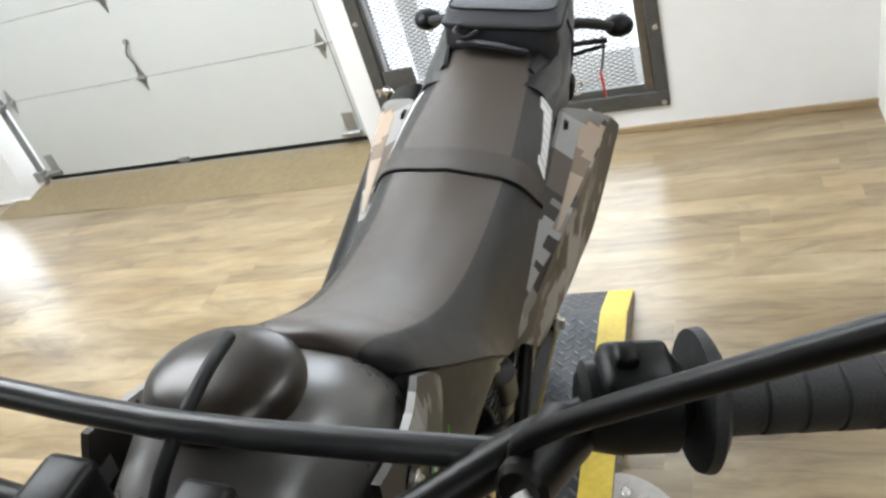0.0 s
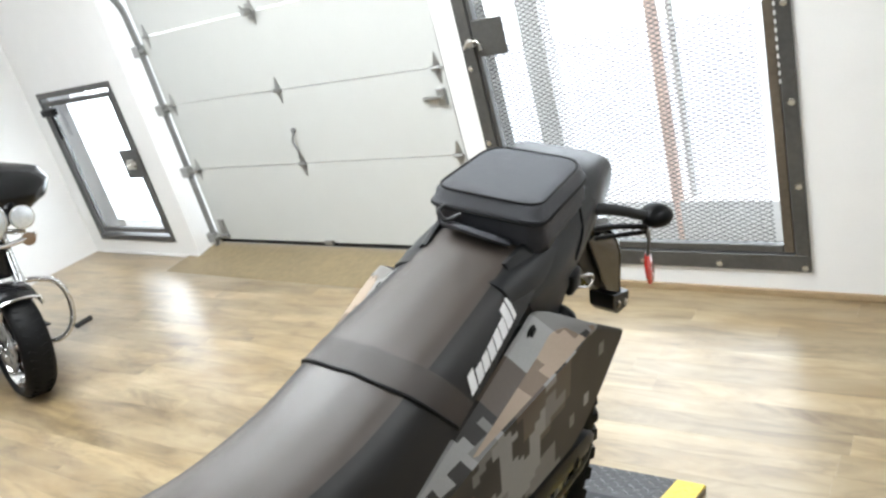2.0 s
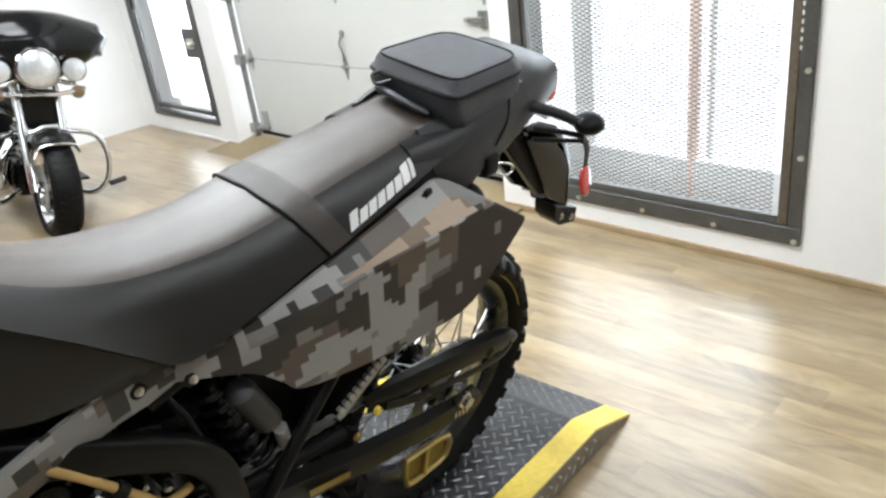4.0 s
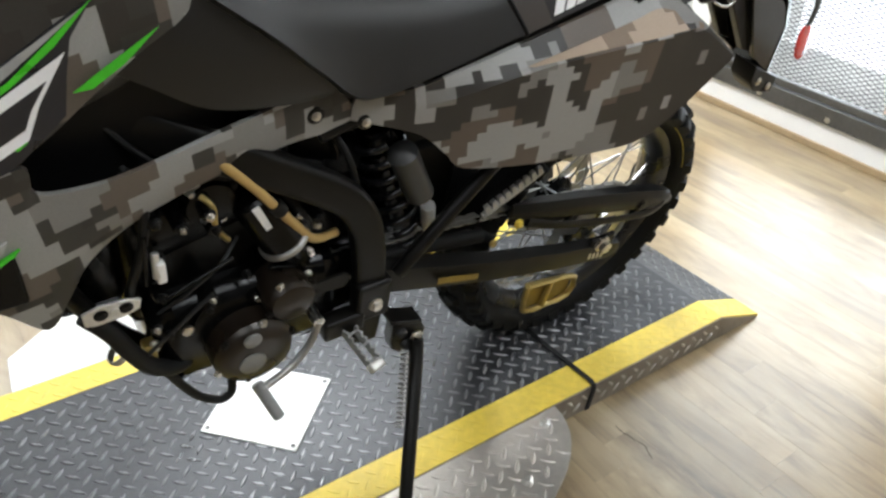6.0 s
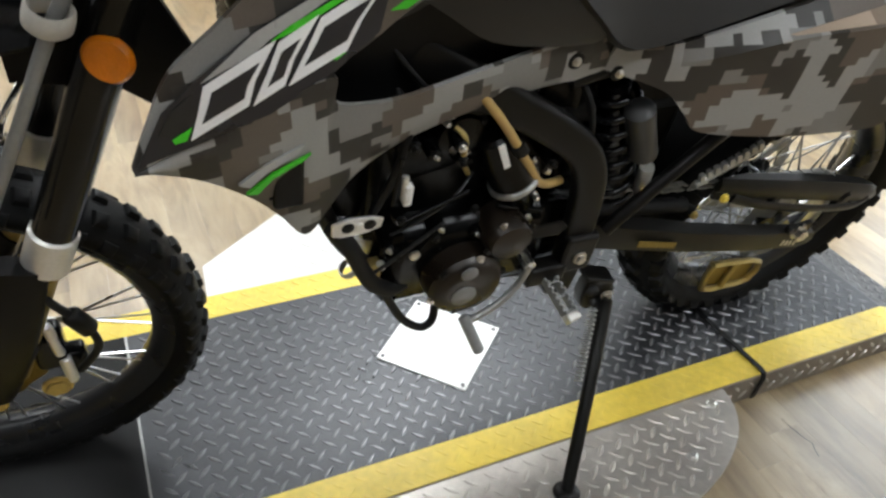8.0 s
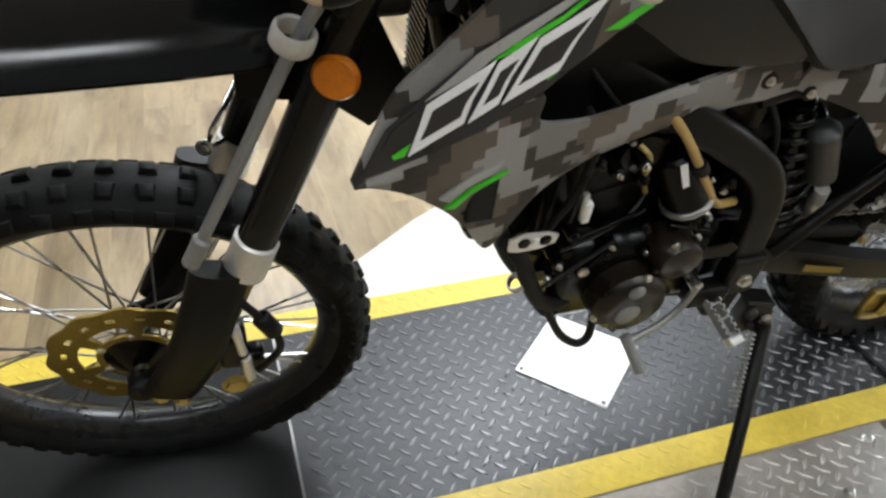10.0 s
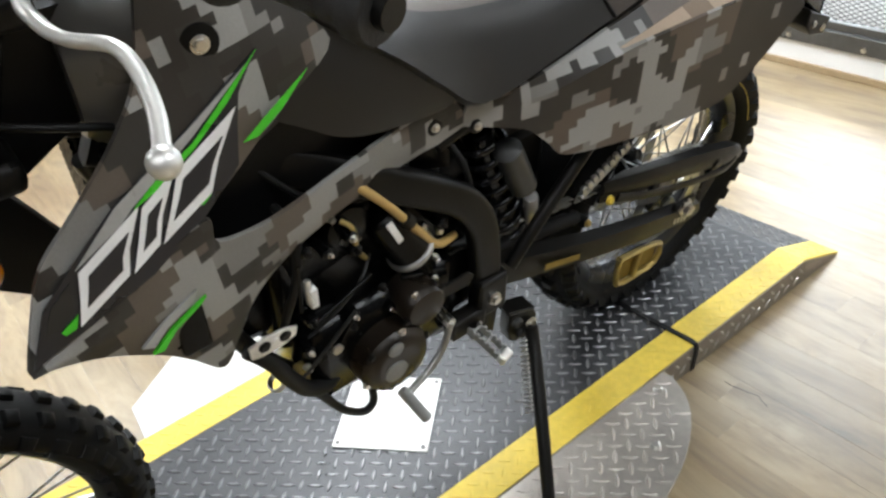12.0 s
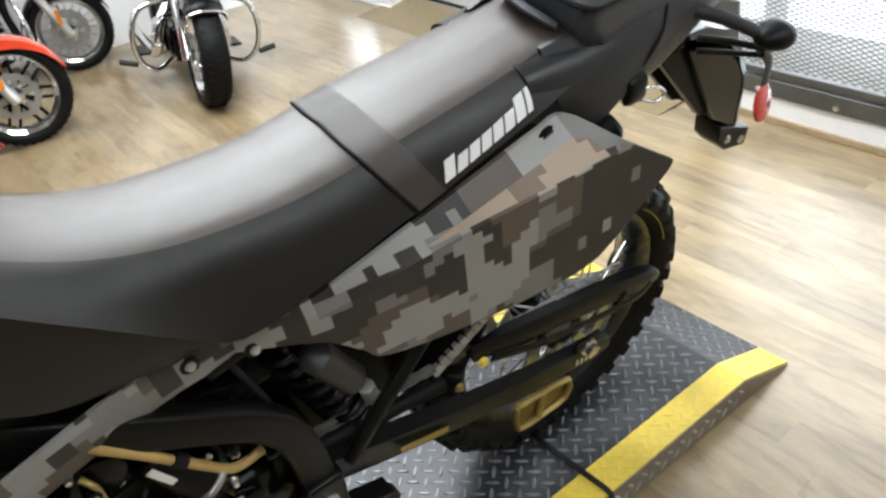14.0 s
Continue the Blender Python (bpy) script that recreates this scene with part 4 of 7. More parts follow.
part("brake_disc", wavy_disc(0.11, -0.066), GALV, rw, "steel petal brake disc")

# Rear sprocket with teeth
sp = bmesh.new()
seg = 88
ring = [[Vector((x, (0.108 + (0.006 if k % 2 else 0)) * math.sin(2 * math.pi * k / seg), (0.108 + (0.006 if k % 2 else 0)) * math.cos(2 * math.pi * k / seg))) for k in range(seg)] for x in (0.060, 0.066)]
inn = [[Vector((x, 0.078 * math.sin(2 * math.pi * k / seg), 0.078 * math.cos(2 * math.pi * k / seg))) for k in range(seg)] for x in (0.066, 0.060)]
allr = [[sp.verts.new(p) for p in r_] for r_ in ring + inn]
allr.append(allr[0])
for a, b in zip(allr, allr[1:]):
    for i in range(seg):
        sp.faces.new((a[i], a[(i + 1) % seg], b[(i + 1) % seg], b[i]))
for k in range(5):
    box(sp, 0.0605, -0.01, 0.03, 0.0655, 0.01, 0.085, 0.0, Matrix.Rotation(2 * math.pi * k / 5, 4, "X"))
part("sprocket", sp, GALV, rw, "steel rear sprocket")

# ---- front fork ----
for s in (1, -1):
    lx = 0.073 if s > 0 else -0.110

    def on_leg(w, dx=0.0, dy=0.0):
        return Vector((lx + s * dx, -0.118 + (w - 0.40) * 0.395 + dy, w))

    leg = part("fork_leg", R(on_leg(0.600), on_leg(0.868), 0.0235, 24, 0.003, 0.0245), FORK_BLACK, bike, "glossy black upside-down fork leg")
    part("fork_top", R(on_leg(0.866), on_leg(1.085), 0.0238, 24, 0.002), FORK_BLACK, leg)
    part("seal_collar", R(on_leg(0.572), on_leg(0.628), 0.0268, 24, 0.004), ALU, leg, "bare aluminium seal collar")
    part("stanchion", R(on_leg(0.385), on_leg(0.562), 0.018, 18), GOLD, leg, "gold fork tube")
    gl = T([on_leg(0.592, 0.010, -0.034), on_leg(0.52, 0.014, -0.028), on_leg(0.45, 0.012, -0.024), on_leg(0.385, 0.004, -0.026), on_leg(0.340, -0.006, -0.030)], 0.036, 6, 16, 0.45, None, 0.7)
    part("leg_guard", gl, PLASTIC, leg, "black plastic leg guard")
    ft = bmesh.new()
    fp = Vector((lx - s * 0.026, FA[0], FA[1]))
    rod(ft, fp + Vector((-s * 0.020, 0, 0)), fp + Vector((s * 0.012, 0, 0)), 0.020, 18, 0.003)
    tube(ft, [on_leg(0.45), on_leg(0.40, 0, -0.01), fp + Vector((0, 0.03, 0.015)), fp], 0.021, 5, 12)
    part("axle_lug", ft, PLASTIC, leg)
    if s > 0:
        fr = on_leg(0.855, 0.022, 0.000)
        rf = L([(0.0, 0.009), (0.0205, 0.008), (0.0238, 0.004), (0.0238, 0.0)], along(fr, fr + Vector((1.0, -0.45, 0.15))), 28)
        part("reflector", rf, AMBER, leg, "round amber reflector")
guide = part("hose_guide", T([(-0.100, -0.020, 0.725), (-0.066, -0.040, 0.712), (-0.054, -0.058, 0.690), (-0.058, -0.066, 0.664), (-0.082, -0.060, 0.640), (-0.105, -0.040, 0.630)], 0.0042, 5, 8), CHROME, bike, "bright wire hose guide")
part("bolt", bolt((-0.056, -0.072, 0.660), (1, -0.4, 0.2), 0.008, 0.008), BOLT, guide)
axle = R((-0.105, FA[0], FA[1]), (0.058, FA[0], FA[1]), 0.010, 14)
part("front_axle", axle, BOLT, bike)
# brake caliper behind the left leg, hose and speedometer line
cal = B(0.036, -0.100, 0.365, 0.072, -0.060, 0.435, 0.008)
box(cal, 0.040, -0.075, 0.345, 0.068, -0.040, 0.385, 0.006)
part("brake_caliper", cal, ENGINE, bike, "black front brake caliper")
part("caliper_pin", R((0.066, -0.074, 0.455), (0.069, -0.068, 0.395), 0.007, 12, 0.002), ALU, bike, "bright caliper pin")
part("caliper_pin", R((0.068, -0.066, 0.385), (0.071, -0.064, 0.335), 0.008, 12, 0.002), ALU, bike, "bright caliper pin")
part("bolt", bolt((0.074, -0.084, 0.334), (1, 0, 0), 0.015, 0.009), GOLD, bike, "gold caliper bolt")
for y, z in ((-0.185, 0.330), (-0.160, 0.314)):
    part("bolt", bolt((0.070, y, z), (1, 0, 0), 0.009, 0.007), GOLD, bike, "gold pinch bolt")
part("brake_hose", T([(0.075, -0.085, 0.56), (0.09, -0.060, 0.535), (0.092, -0.034, 0.487), (0.092, -0.020, 0.450), (0.09, -0.022, 0.415), (0.08, -0.050, 0.366)], 0.0055, 6, 8), STRAP, bike, "black brake hose")
part("hose_clamp", R((0.092, -0.040, 0.502), (0.092, -0.022, 0.462), 0.0125, 12, 0.004), PLASTIC, bike)
part("cable_tube", T([(0.108, -0.088, 0.672), (0.106, -0.03, 0.79), (0.105, 0.027, 0.908), (0.108, 0.085, 1.0), (0.11, 0.128, 1.055)], 0.0068, 5, 10), GREY_ALU, bike, "grey speedometer cable tube")
for p in ((0.105, 0.027, 0.908), (0.108, 0.130, 1.054)):
    part("cable_clamp", L([(0.018, -0.011), (0.0205, -0.008), (0.021, 0.0), (0.0205, 0.008), (0.018, 0.011), (0.0155, 0.009), (0.015, 0.0), (0.0155, -0.009)], Matrix.Translation((0, -0.005, 0)) @ along(p, Vector(p) + Vector((0.12, 0.30, 1))), 28, True), PALE_RING, bike, "pale ring guide round the cable")
part("cable_end", R((0.108, -0.105, 0.636), (0.108, -0.086, 0.676), 0.0105, 14, 0.003), GREY_ALU, bike)
# triple clamps
for z, y, r in ((0.925, 0.095, 0.045), (1.065, 0.15, 0.04)):
    bm = B(-0.125, y - 0.034, z - 0.016, 0.094, y + 0.04, z + 0.016, 0.010)
    part("triple_clamp", bm, MATTE, bike)
part("stem_nut", L([(0.024, 0), (0.024, 0.008), (0.014, 0.010), (0.014, 0.018), (0.006, 0.02)], Matrix.Translation((0, 0.165, 1.083)), 6), BOLT, bike, "bright steering stem nut")

# ---- front mudguard, headlight cowl ----
FEND = [(-0.62, 0.895, 0.060), (-0.50, 0.908, 0.085), (-0.35, 0.910, 0.098), (-0.18, 0.907, 0.098), (-0.08, 0.904, 0.094), (-0.02, 0.902, 0.088), (0.03, 0.900, 0.075)]
loops = []
for y, z, hw in FEND:
    up = [(-hw, z - 0.035), (-hw * 0.86, z - 0.008), (-hw * 0.5, z + 0.008), (0, z + 0.013), (hw * 0.5, z + 0.008), (hw * 0.86, z - 0.008), (hw, z - 0.035)]
    loops.append([(x, y, zz) for x, zz in up] + [(x * 0.97, y, zz - 0.005) for x, zz in up[::-1]])
part("front_mudguard", rings(bmesh.new(), loops), GUARD, bike, "black front mudguard")
loops = []
for y, z0, z1, hw in ((-0.045, 0.985, 1.06, 0.060), (-0.015, 0.955, 1.13, 0.095), (0.02, 0.925, 1.16, 0.115), (0.05, 0.91, 1.15, 0.115), (0.07, 0.95, 1.10, 0.10)):
    c, h = (z0 + z1) / 2, (z1 - z0) / 2
    loops.append([(hw * math.copysign(abs(math.cos(a)) ** 0.6, math.cos(a)), y, c + h * math.copysign(abs(math.sin(a)) ** 0.6, math.sin(a))) for a in (2 * math.pi * k / 24 for k in range(24))])
part("headlight_cowl", rings(bmesh.new(), loops), PLASTIC, bike, "black headlight cowl")
# Added plate that blacks out the view between fork and shroud.
part("fork_gap_filler", prism([(-0.03, 1.04), (-0.03, 0.80), (0.064, 0.783), (0.108, 0.744), (0.135, 0.765), (0.156, 0.806), (0.148, 0.807), (0.116, 0.878), (0.120, 0.888), (0.138, 0.892), (0.230, 0.945), (0.265, 1.04)], 0.024, 0.040, 0.0), PLASTIC, bike, "black plate added to keep the gap behind the fork dark")
part("steering_head", R((0, 0.085, 0.86), (0, 0.165, 1.06), 0.032, 20, 0.004), MATTE, bike)
part("instrument", B(-0.07, 0.02, 1.10, 0.07, 0.075, 1.19, 0.012, Matrix.Translation((0, 0.0, 0.0))), PLASTIC, bike)


def indicator(stalk, head, aim, lens, s=1):
    stalk, head, aim = Vector(stalk), Vector(head), Vector(aim).normalized()
    flat_ = along(head, head + aim) @ Matrix.Diagonal((1.15 * s, 0.85 * s, s, 1))
    ob = part("indicator", L([(0.004, -0.034), (0.016, -0.028), (0.026, -0.012), (0.030, 0.002), (0.030, 0.010)], flat_, 24), PLASTIC, bike, "black turn signal on a stalk")
    part("lens", L([(0.029, 0.010), (0.029, 0.018), (0.024, 0.027), (0.004, 0.033)], flat_, 24), lens, ob, "pale turn signal lens")
    part("stalk", T([stalk, stalk.lerp(head, 0.5) + Vector((0, 0, 0.004)), head - aim * 0.008], 0.0135 * s, 4, 12, r1=0.011 * s), GRIP, ob)
    return ob


indicator((0.09, 0.06, 1.01), (0.163, 0.049, 0.997), (-0.22, -1, 0.06), CLEAR_LENS, 0.9)
indicator((-0.09, 0.06, 1.01), (-0.163, 0.049, 0.997), (0.22, -1, 0.06), CLEAR_LENS, 0.9)

# ---- handlebar ----
BAR = [(-0.42, 0.318, 1.150), (-0.28, 0.275, 1.155), (-0.21, 0.245, 1.15), (-0.12, 0.185, 1.115), (-0.05, 0.175, 1.105), (0.05, 0.175, 1.105), (0.12, 0.185, 1.115), (0.21, 0.245, 1.15), (0.28, 0.275, 1.155), (0.40, 0.308, 1.152)]
part("handlebar", T(BAR, 0.0112, 6, 12), MATTE, bike, "black braced handlebar")
part("bar_brace", T([(-0.19, 0.232, 1.132), (0, 0.222, 1.134), (0.19, 0.235, 1.138)], 0.0085, 4, 10), GREY_PLASTIC, bike)
for x in (-0.04, 0.04):
    part("bar_clamp", B(x - 0.016, 0.152, 1.075, x + 0.016, 0.2, 1.128, 0.006), MATTE, bike)
for s in (1, -1):
    a, b = Vector((s * 0.272, 0.272, 1.155)), Vector((s * 0.392, 0.306, 1.152))
    d = (b - a).normalized()
    prof = [(0.013, 0.0), (0.035, 0.001), (0.036, 0.006), (0.030, 0.010), (0.0185, 0.014)]
    ln = (b - a).length
    for k in range(5):
        z = 0.014 + k * (ln - 0.03) / 5
        prof += [(0.0186, z), (0.0183, z + (ln - 0.03) / 5 * 0.86), (0.0174, z + (ln - 0.03) / 5 * 0.91), (0.0174, z + (ln - 0.03) / 5 * 0.96)]
    prof += [(0.0225, ln - 0.016), (0.0235, ln - 0.003), (0.021, ln), (0.0, ln + 0.001)]
    part("grip", L(prof, along(a, b), 28), GRIP, bike, "black ribbed rubber grip")
    hs = bmesh.new()
    m = along(a - d * 0.055, a)
    lathe(hs, [(0.016, 0), (0.022, 0.003), (0.025, 0.018), (0.025, 0.045), (0.019, 0.05)], m, 24)
    box(hs, -0.016, -0.018, 0.008, 0.016, 0.030, 0.044, 0.006, m)
    box(hs, -0.006, 0.024, 0.014, 0.008, 0.036, 0.026, 0.003, m)
    box(hs, -0.022, -0.010, 0.016, -0.012, 0.012, 0.038, 0.003, m)
    ob = part("switch_housing", hs, PLASTIC, bike, "black switch housing")
    pin = Vector((s * 0.20, 0.195, 1.165))
    part("lever_perch", R(Vector((s * 0.215, 0.247, 1.15)), pin, 0.016, 14, 0.003, 0.013), MATTE, bike)
    if s > 0:
        lv = [pin, (0.232, 0.160, 1.142), (0.25, 0.160, 1.130), (0.272, 0.168, 1.126), (0.302, 0.184, 1.130), (0.322, 0.188, 1.123), (0.35, 0.184, 1.112), (0.378, 0.173, 1.100)]
    else:
        lv = [pin, (-0.235, 0.160, 1.172), (-0.28, 0.165, 1.168), (-0.34, 0.19, 1.16), (-0.40, 0.21, 1.155)]
    lev = T(lv, 0.0060, 6, 10, 0.75)
    bmesh.ops.create_uvsphere(lev, u_segments=16, v_segments=10, radius=0.0098, matrix=Matrix.Translation(lv[-1]))
    part("clutch_lever" if s > 0 else "brake_lever", lev, ALU, bike, "bare cast aluminium lever with ball end")
part("mirror_stem", T([(0.200, 0.212, 1.160), (0.205, 0.211, 1.186), (0.290, 0.187, 1.272), (0.385, 0.160, 1.362)], 0.0055, 6, 12), MATTE, bike, "thin black mirror stem")
bmres = B(-0.25, 0.17, 1.16, -0.19, 0.215, 1.20, 0.006)
part("brake_reservoir", bmres, PLASTIC, bike)
for x0, x1, h in ((0.20, 0.06, 0.0), (0.21, 0.02, 0.02), (-0.2, -0.05, 0.01)):
    part("cable", T([(x0, 0.20, 1.15), (x0 * 0.9, 0.09, 1.17 + h), (x0 * 0.5, 0.03, 1.10), (x1, 0.10, 0.98), (x1 * 1.2, 0.22, 0.93)], 0.0042, 6, 8), STRAP, bike)

# ---- tank and radiator shrouds ----
loops = []
for y, zt, zb, hw in ((0.20, 1.03, 0.90, 0.06), (0.235, 1.065, 0.86, 0.085), (0.29, 1.082, 0.83, 0.098), (0.335, 1.066, 0.82, 0.095), (0.375, 1.042, 0.83, 0.086), (0.405, 1.014, 0.83, 0.076), (0.48, 0.945, 0.83, 0.072), (0.56, 0.88, 0.82, 0.07)):
    c, h = (zt + zb) / 2, (zt - zb) / 2
    loops.append([(hw * math.copysign(abs(math.cos(a)) ** 0.65, math.cos(a)), y, c + h * math.copysign(abs(math.sin(a)) ** 0.75, math.sin(a))) for a in (2 * math.pi * k / 28 for k in range(28))])
tank = part("fuel_tank", rings(bmesh.new(), loops), TANK_PAINT, bike, "graphite grey fuel tank")
cap = L([(0.052, 0), (0.053, 0.008), (0.050, 0.014), (0.042, 0.020), (0.026, 0.025), (0.0, 0.027)], Matrix.Translation((-0.010, 0.297, 1.079)) @ Matrix.Rotation(radians(-4), 4, "X"), 32)
part("fuel_cap", cap, COVER, tank, "black fuel cap")
part("breather_hose", T([(0, 0.30, 1.125), (0.012, 0.25, 1.14), (0.01, 0.20, 1.12), (0.0, 0.18, 1.07)], 0.0045, 5, 8), STRAP, tank)


def shroud_x(y, z):
    """How far out the shroud's skin stands."""
    run = max(0.0, (y - 0.061) * 0.79 + (z - 0.783) * 0.61)
    return 0.165 - 0.185 * run


def on_skin(pts, out=0.0):
    return [Vector((shroud_x(y, z) + out, y, z)) for y, z in pts]


FRONT = [(0.259, 1.058), (0.238, 0.993), (0.199, 0.946), (0.15, 0.905), (0.106, 0.87), (0.081, 0.825), (0.061, 0.78)]
REAR = [(0.383, 1.022), (0.447, 0.953), (0.386, 0.912), (0.337, 0.883), (0.287, 0.852), (0.208, 0.816), (0.066, 0.779)]
LOWER_TOP = [(0.062, 0.779), (0.14, 0.799), (0.205, 0.822), (0.262, 0.838), (0.268, 0.800), (0.31, 0.786), (0.36, 0.783), (0.45, 0.796), (0.531, 0.809), (0.594, 0.825), (0.627, 0.814), (0.657, 0.779)]
LOWER_X = [0.168, 0.155, 0.146, 0.138, 0.132, 0.124, 0.115, 0.103, 0.093, 0.085, 0.083, 0.083]
LOWER_BOT = [(0.063, 0.776), (0.118, 0.742), (0.172, 0.690), (0.208, 0.640), (0.245, 0.583), (0.275, 0.622), (0.305, 0.668), (0.36, 0.702), (0.44, 0.727), (0.541, 0.746), (0.604, 0.747), (0.650, 0.743)]
LOWBX = [0.166, 0.15, 0.135, 0.122, 0.11, 0.108, 0.106, 0.100, 0.095, 0.089, 0.084, 0.082]
for s in (1, -1):
    up = sheet([on_skin(FRONT[:7 if s > 0 else 5]), on_skin(REAR[:7 if s > 0 else 5])], 5, 0.006, 0.006, 6)
    cut_ = 0 if s > 0 else 3
    lo = sheet([[(x, y, z) for x, (y, z) in zip(LOWER_X, LOWER_TOP)][cut_:], [(x, y, z) for x, (y, z) in zip(LOWBX, LOWER_BOT)][cut_:]], 5, 0.006, 0.005, 5)
    if s < 0:
        up, lo = mirrored(up), mirrored(lo)
    sh = part("radiator_shroud", up, CAMO, bike, "camouflage radiator shroud with green and white stripes")
    part("side_cover", lo, CAMO, bike, "camouflage side cover below the tank")
    part("bolt", bolt((s * (shroud_x(0.303, 1.004) + 0.005), 0.303, 1.004), (s, 0, 0), 0.0072, 0.006), BOLT, sh)
    part("washer", L([(0.0195, 0), (0.0195, 0.003), (0.012, 0.004)], along((s * (shroud_x(0.303, 1.004) + 0.002), 0.303, 1.004), (s * 0.5, 0.303, 1.004)), 20), PLASTIC, sh)
    for (y, z), x in (((0.586, 0.783), 0.0925), ((0.656, 0.758), 0.0955)):
        part("bolt", bolt((s * x, y, z), (s, 0, 0), 0.0046, 0.005), BOLT, bike)
        part("washer", L([(0.0115, 0), (0.0115, 0.0025), (0.008, 0.003)], along((s * (x - 0.003), y, z), (s * 0.5, y, z)), 18), MATTE, bike)

    def decal(name, pts, material, out, label=""):
        bm = bmesh.new()
        P = [Vector((shroud_x(y, z) + 0.0065 + out, y, z)) for y, z in pts]
        lo_ = [bm.verts.new(Vector((s * p.x, p.y, p.z))) for p in P]
        hi_ = [bm.verts.new(Vector((s * (p.x + 0.0008), p.y, p.z))) for p in P]
        bm.faces.new(hi_)
        k = len(P)
        for i in range(k):
            bm.faces.new((lo_[i], lo_[(i + 1) % k], hi_[(i + 1) % k], hi_[i]))
        bmesh.ops.triangulate(bm, faces=bm.faces[:])
        return part(name, bm, material, sh, label)

    # plain emblem: a dark field, three white-edged blocks, green darts
    if s > 0:
        decal("dark_band", [(0.066, 0.787), (0.094, 0.838), (0.13, 0.865), (0.182, 0.899), (0.267, 0.936), (0.356, 0.981), (0.328, 0.947), (0.319, 0.916), (0.310, 0.876), (0.263, 0.843), (0.196, 0.812), (0.13, 0.798)], NAVY_DECAL, 0.0, "dark emblem field")
        decal("grey_patch", [(0.088, 0.815), (0.101, 0.838), (0.124, 0.852), (0.117, 0.823), (0.099, 0.812)], GREY_PLASTIC, 0.001)
        decal("silver_dart", [(0.132, 0.860), (0.182, 0.898), (0.267, 0.935), (0.348, 0.974), (0.271, 0.927), (0.222, 0.902), (0.198, 0.890), (0.182, 0.879)], SILVER_DECAL, 0.001, "silver dart")
        for g in ([(0.198, 0.888), (0.217, 0.900), (0.27, 0.922), (0.356, 0.981), (0.314, 0.944), (0.27, 0.916), (0.221, 0.894)], [(0.320, 0.897), (0.349, 0.912), (0.409, 0.940), (0.371, 0.912), (0.338, 0.896)], [(0.1, 0.809), (0.119, 0.818), (0.113, 0.805), (0.102, 0.804)], [(0.258, 0.859), (0.274, 0.870), (0.273, 0.862), (0.263, 0.856)]):
            decal("green_dart", g, GREEN, 0.0018, "bright green dart")
        low_, high_ = (Vector((0.122, 0.809)), Vector((0.279, 0.866))), (Vector((0.128, 0.858)), Vector((0.312, 0.932)))

        def badge(q_, h_):
            return tuple(low_[0].lerp(low_[1], q_).lerp(high_[0].lerp(high_[1], q_), h_))

        for q0_, q1_ in ((-0.02, 0.345), (0.375, 0.575), (0.605, 0.985)):
            edge_ = [(q0_ - 0.012, -0.06), (q1_ - 0.015, 0.0), (q1_ - 0.008, 0.46), (q1_ + 0.060, 1.02), (q0_ + 0.050, 0.94), (q0_ + 0.030, 0.50)]
            mid_ = ((q0_ + q1_) / 2 + 0.02, 0.47)
            decal("emblem_border", [badge(*p_) for p_ in edge_], WHITE_DECAL, 0.0022, "white edged emblem block")
            inset_ = 0.034 / (q1_ - q0_ + 0.03)
            decal("emblem_core", [badge(mid_[0] + (q_ - mid_[0]) * (1 - 3.6 * inset_), mid_[1] + (h_ - mid_[1]) * 0.54) for q_, h_ in edge_], NAVY_DECAL, 0.0030)
        for y0_, z0_, m_, w_ in ((0.160, 0.722, SILVER_DECAL, 0.012), (0.168, 0.706, GREEN, 0.006)):
            bm = bmesh.new()
            P = [(y0_, z0_), (y0_ + 0.03, z0_ + 0.020), (y0_ + 0.072, z0_ + 0.036), (y0_ + 0.066, z0_ + 0.036 - w_), (y0_ + 0.03, z0_ + 0.02 - w_), (y0_ + 0.012, z0_ - w_ * 0.6)]
            X = [0.1445 - (y - 0.16) * 0.12 for y, z in P]
            hi_ = [bm.verts.new((s * (x + 0.0045), y, z)) for x, (y, z) in zip(X, P)]
            lo_ = [bm.verts.new((s * (x + 0.0005), y, z)) for x, (y, z) in zip(X, P)]
            bm.faces.new(hi_)
            for i in range(len(P)):
                bm.faces.new((lo_[i], lo_[(i + 1) % len(P)], hi_[(i + 1) % len(P)], hi_[i]))
            part("size_badge", bm, m_, sh)
    # inner airbox panel under the seat's nose
    pan = sheet([[(0.070, 0.412, 1.000), (0.084, 0.462, 0.962), (0.099, 0.532, 0.908), (0.107, 0.585, 0.862), (0.107, 0.612, 0.838)], [(0.086, 0.345, 0.900), (0.094, 0.395, 0.868), (0.102, 0.455, 0.832), (0.105, 0.54, 0.818), (0.106, 0.592, 0.818)]], 4, 0.01, 0.004, 4)
    if s < 0:
        pan = mirrored(pan)
    part("tank_cover", pan, TANK_SIDE, bike, "dark grey tank side cover")
    inn_ = B(0.060, 0.22, 0.70, 0.074, 0.56, 0.90, 0.004)
    if s < 0:
        inn_ = mirrored(inn_)
    part("inner_panel", inn_, PLASTIC, bike)
    rad = B(0.05, 0.20, 0.66, 0.135, 0.235, 0.90, 0.004)
    ra = part("radiator", mirrored(rad) if s < 0 else rad, ENGINE, bike, "black finned radiator")
    fin = finish(B(min(s * 0.054, s * 0.131), 0.196, 0.0, max(s * 0.054, s * 0.131), 0.2, 0.004), "fin", ENGINE)
    for k in range(22):
        share("fin", fin, ra, Matrix.Translation((0, 0, 0.675 + k * 0.0098)))

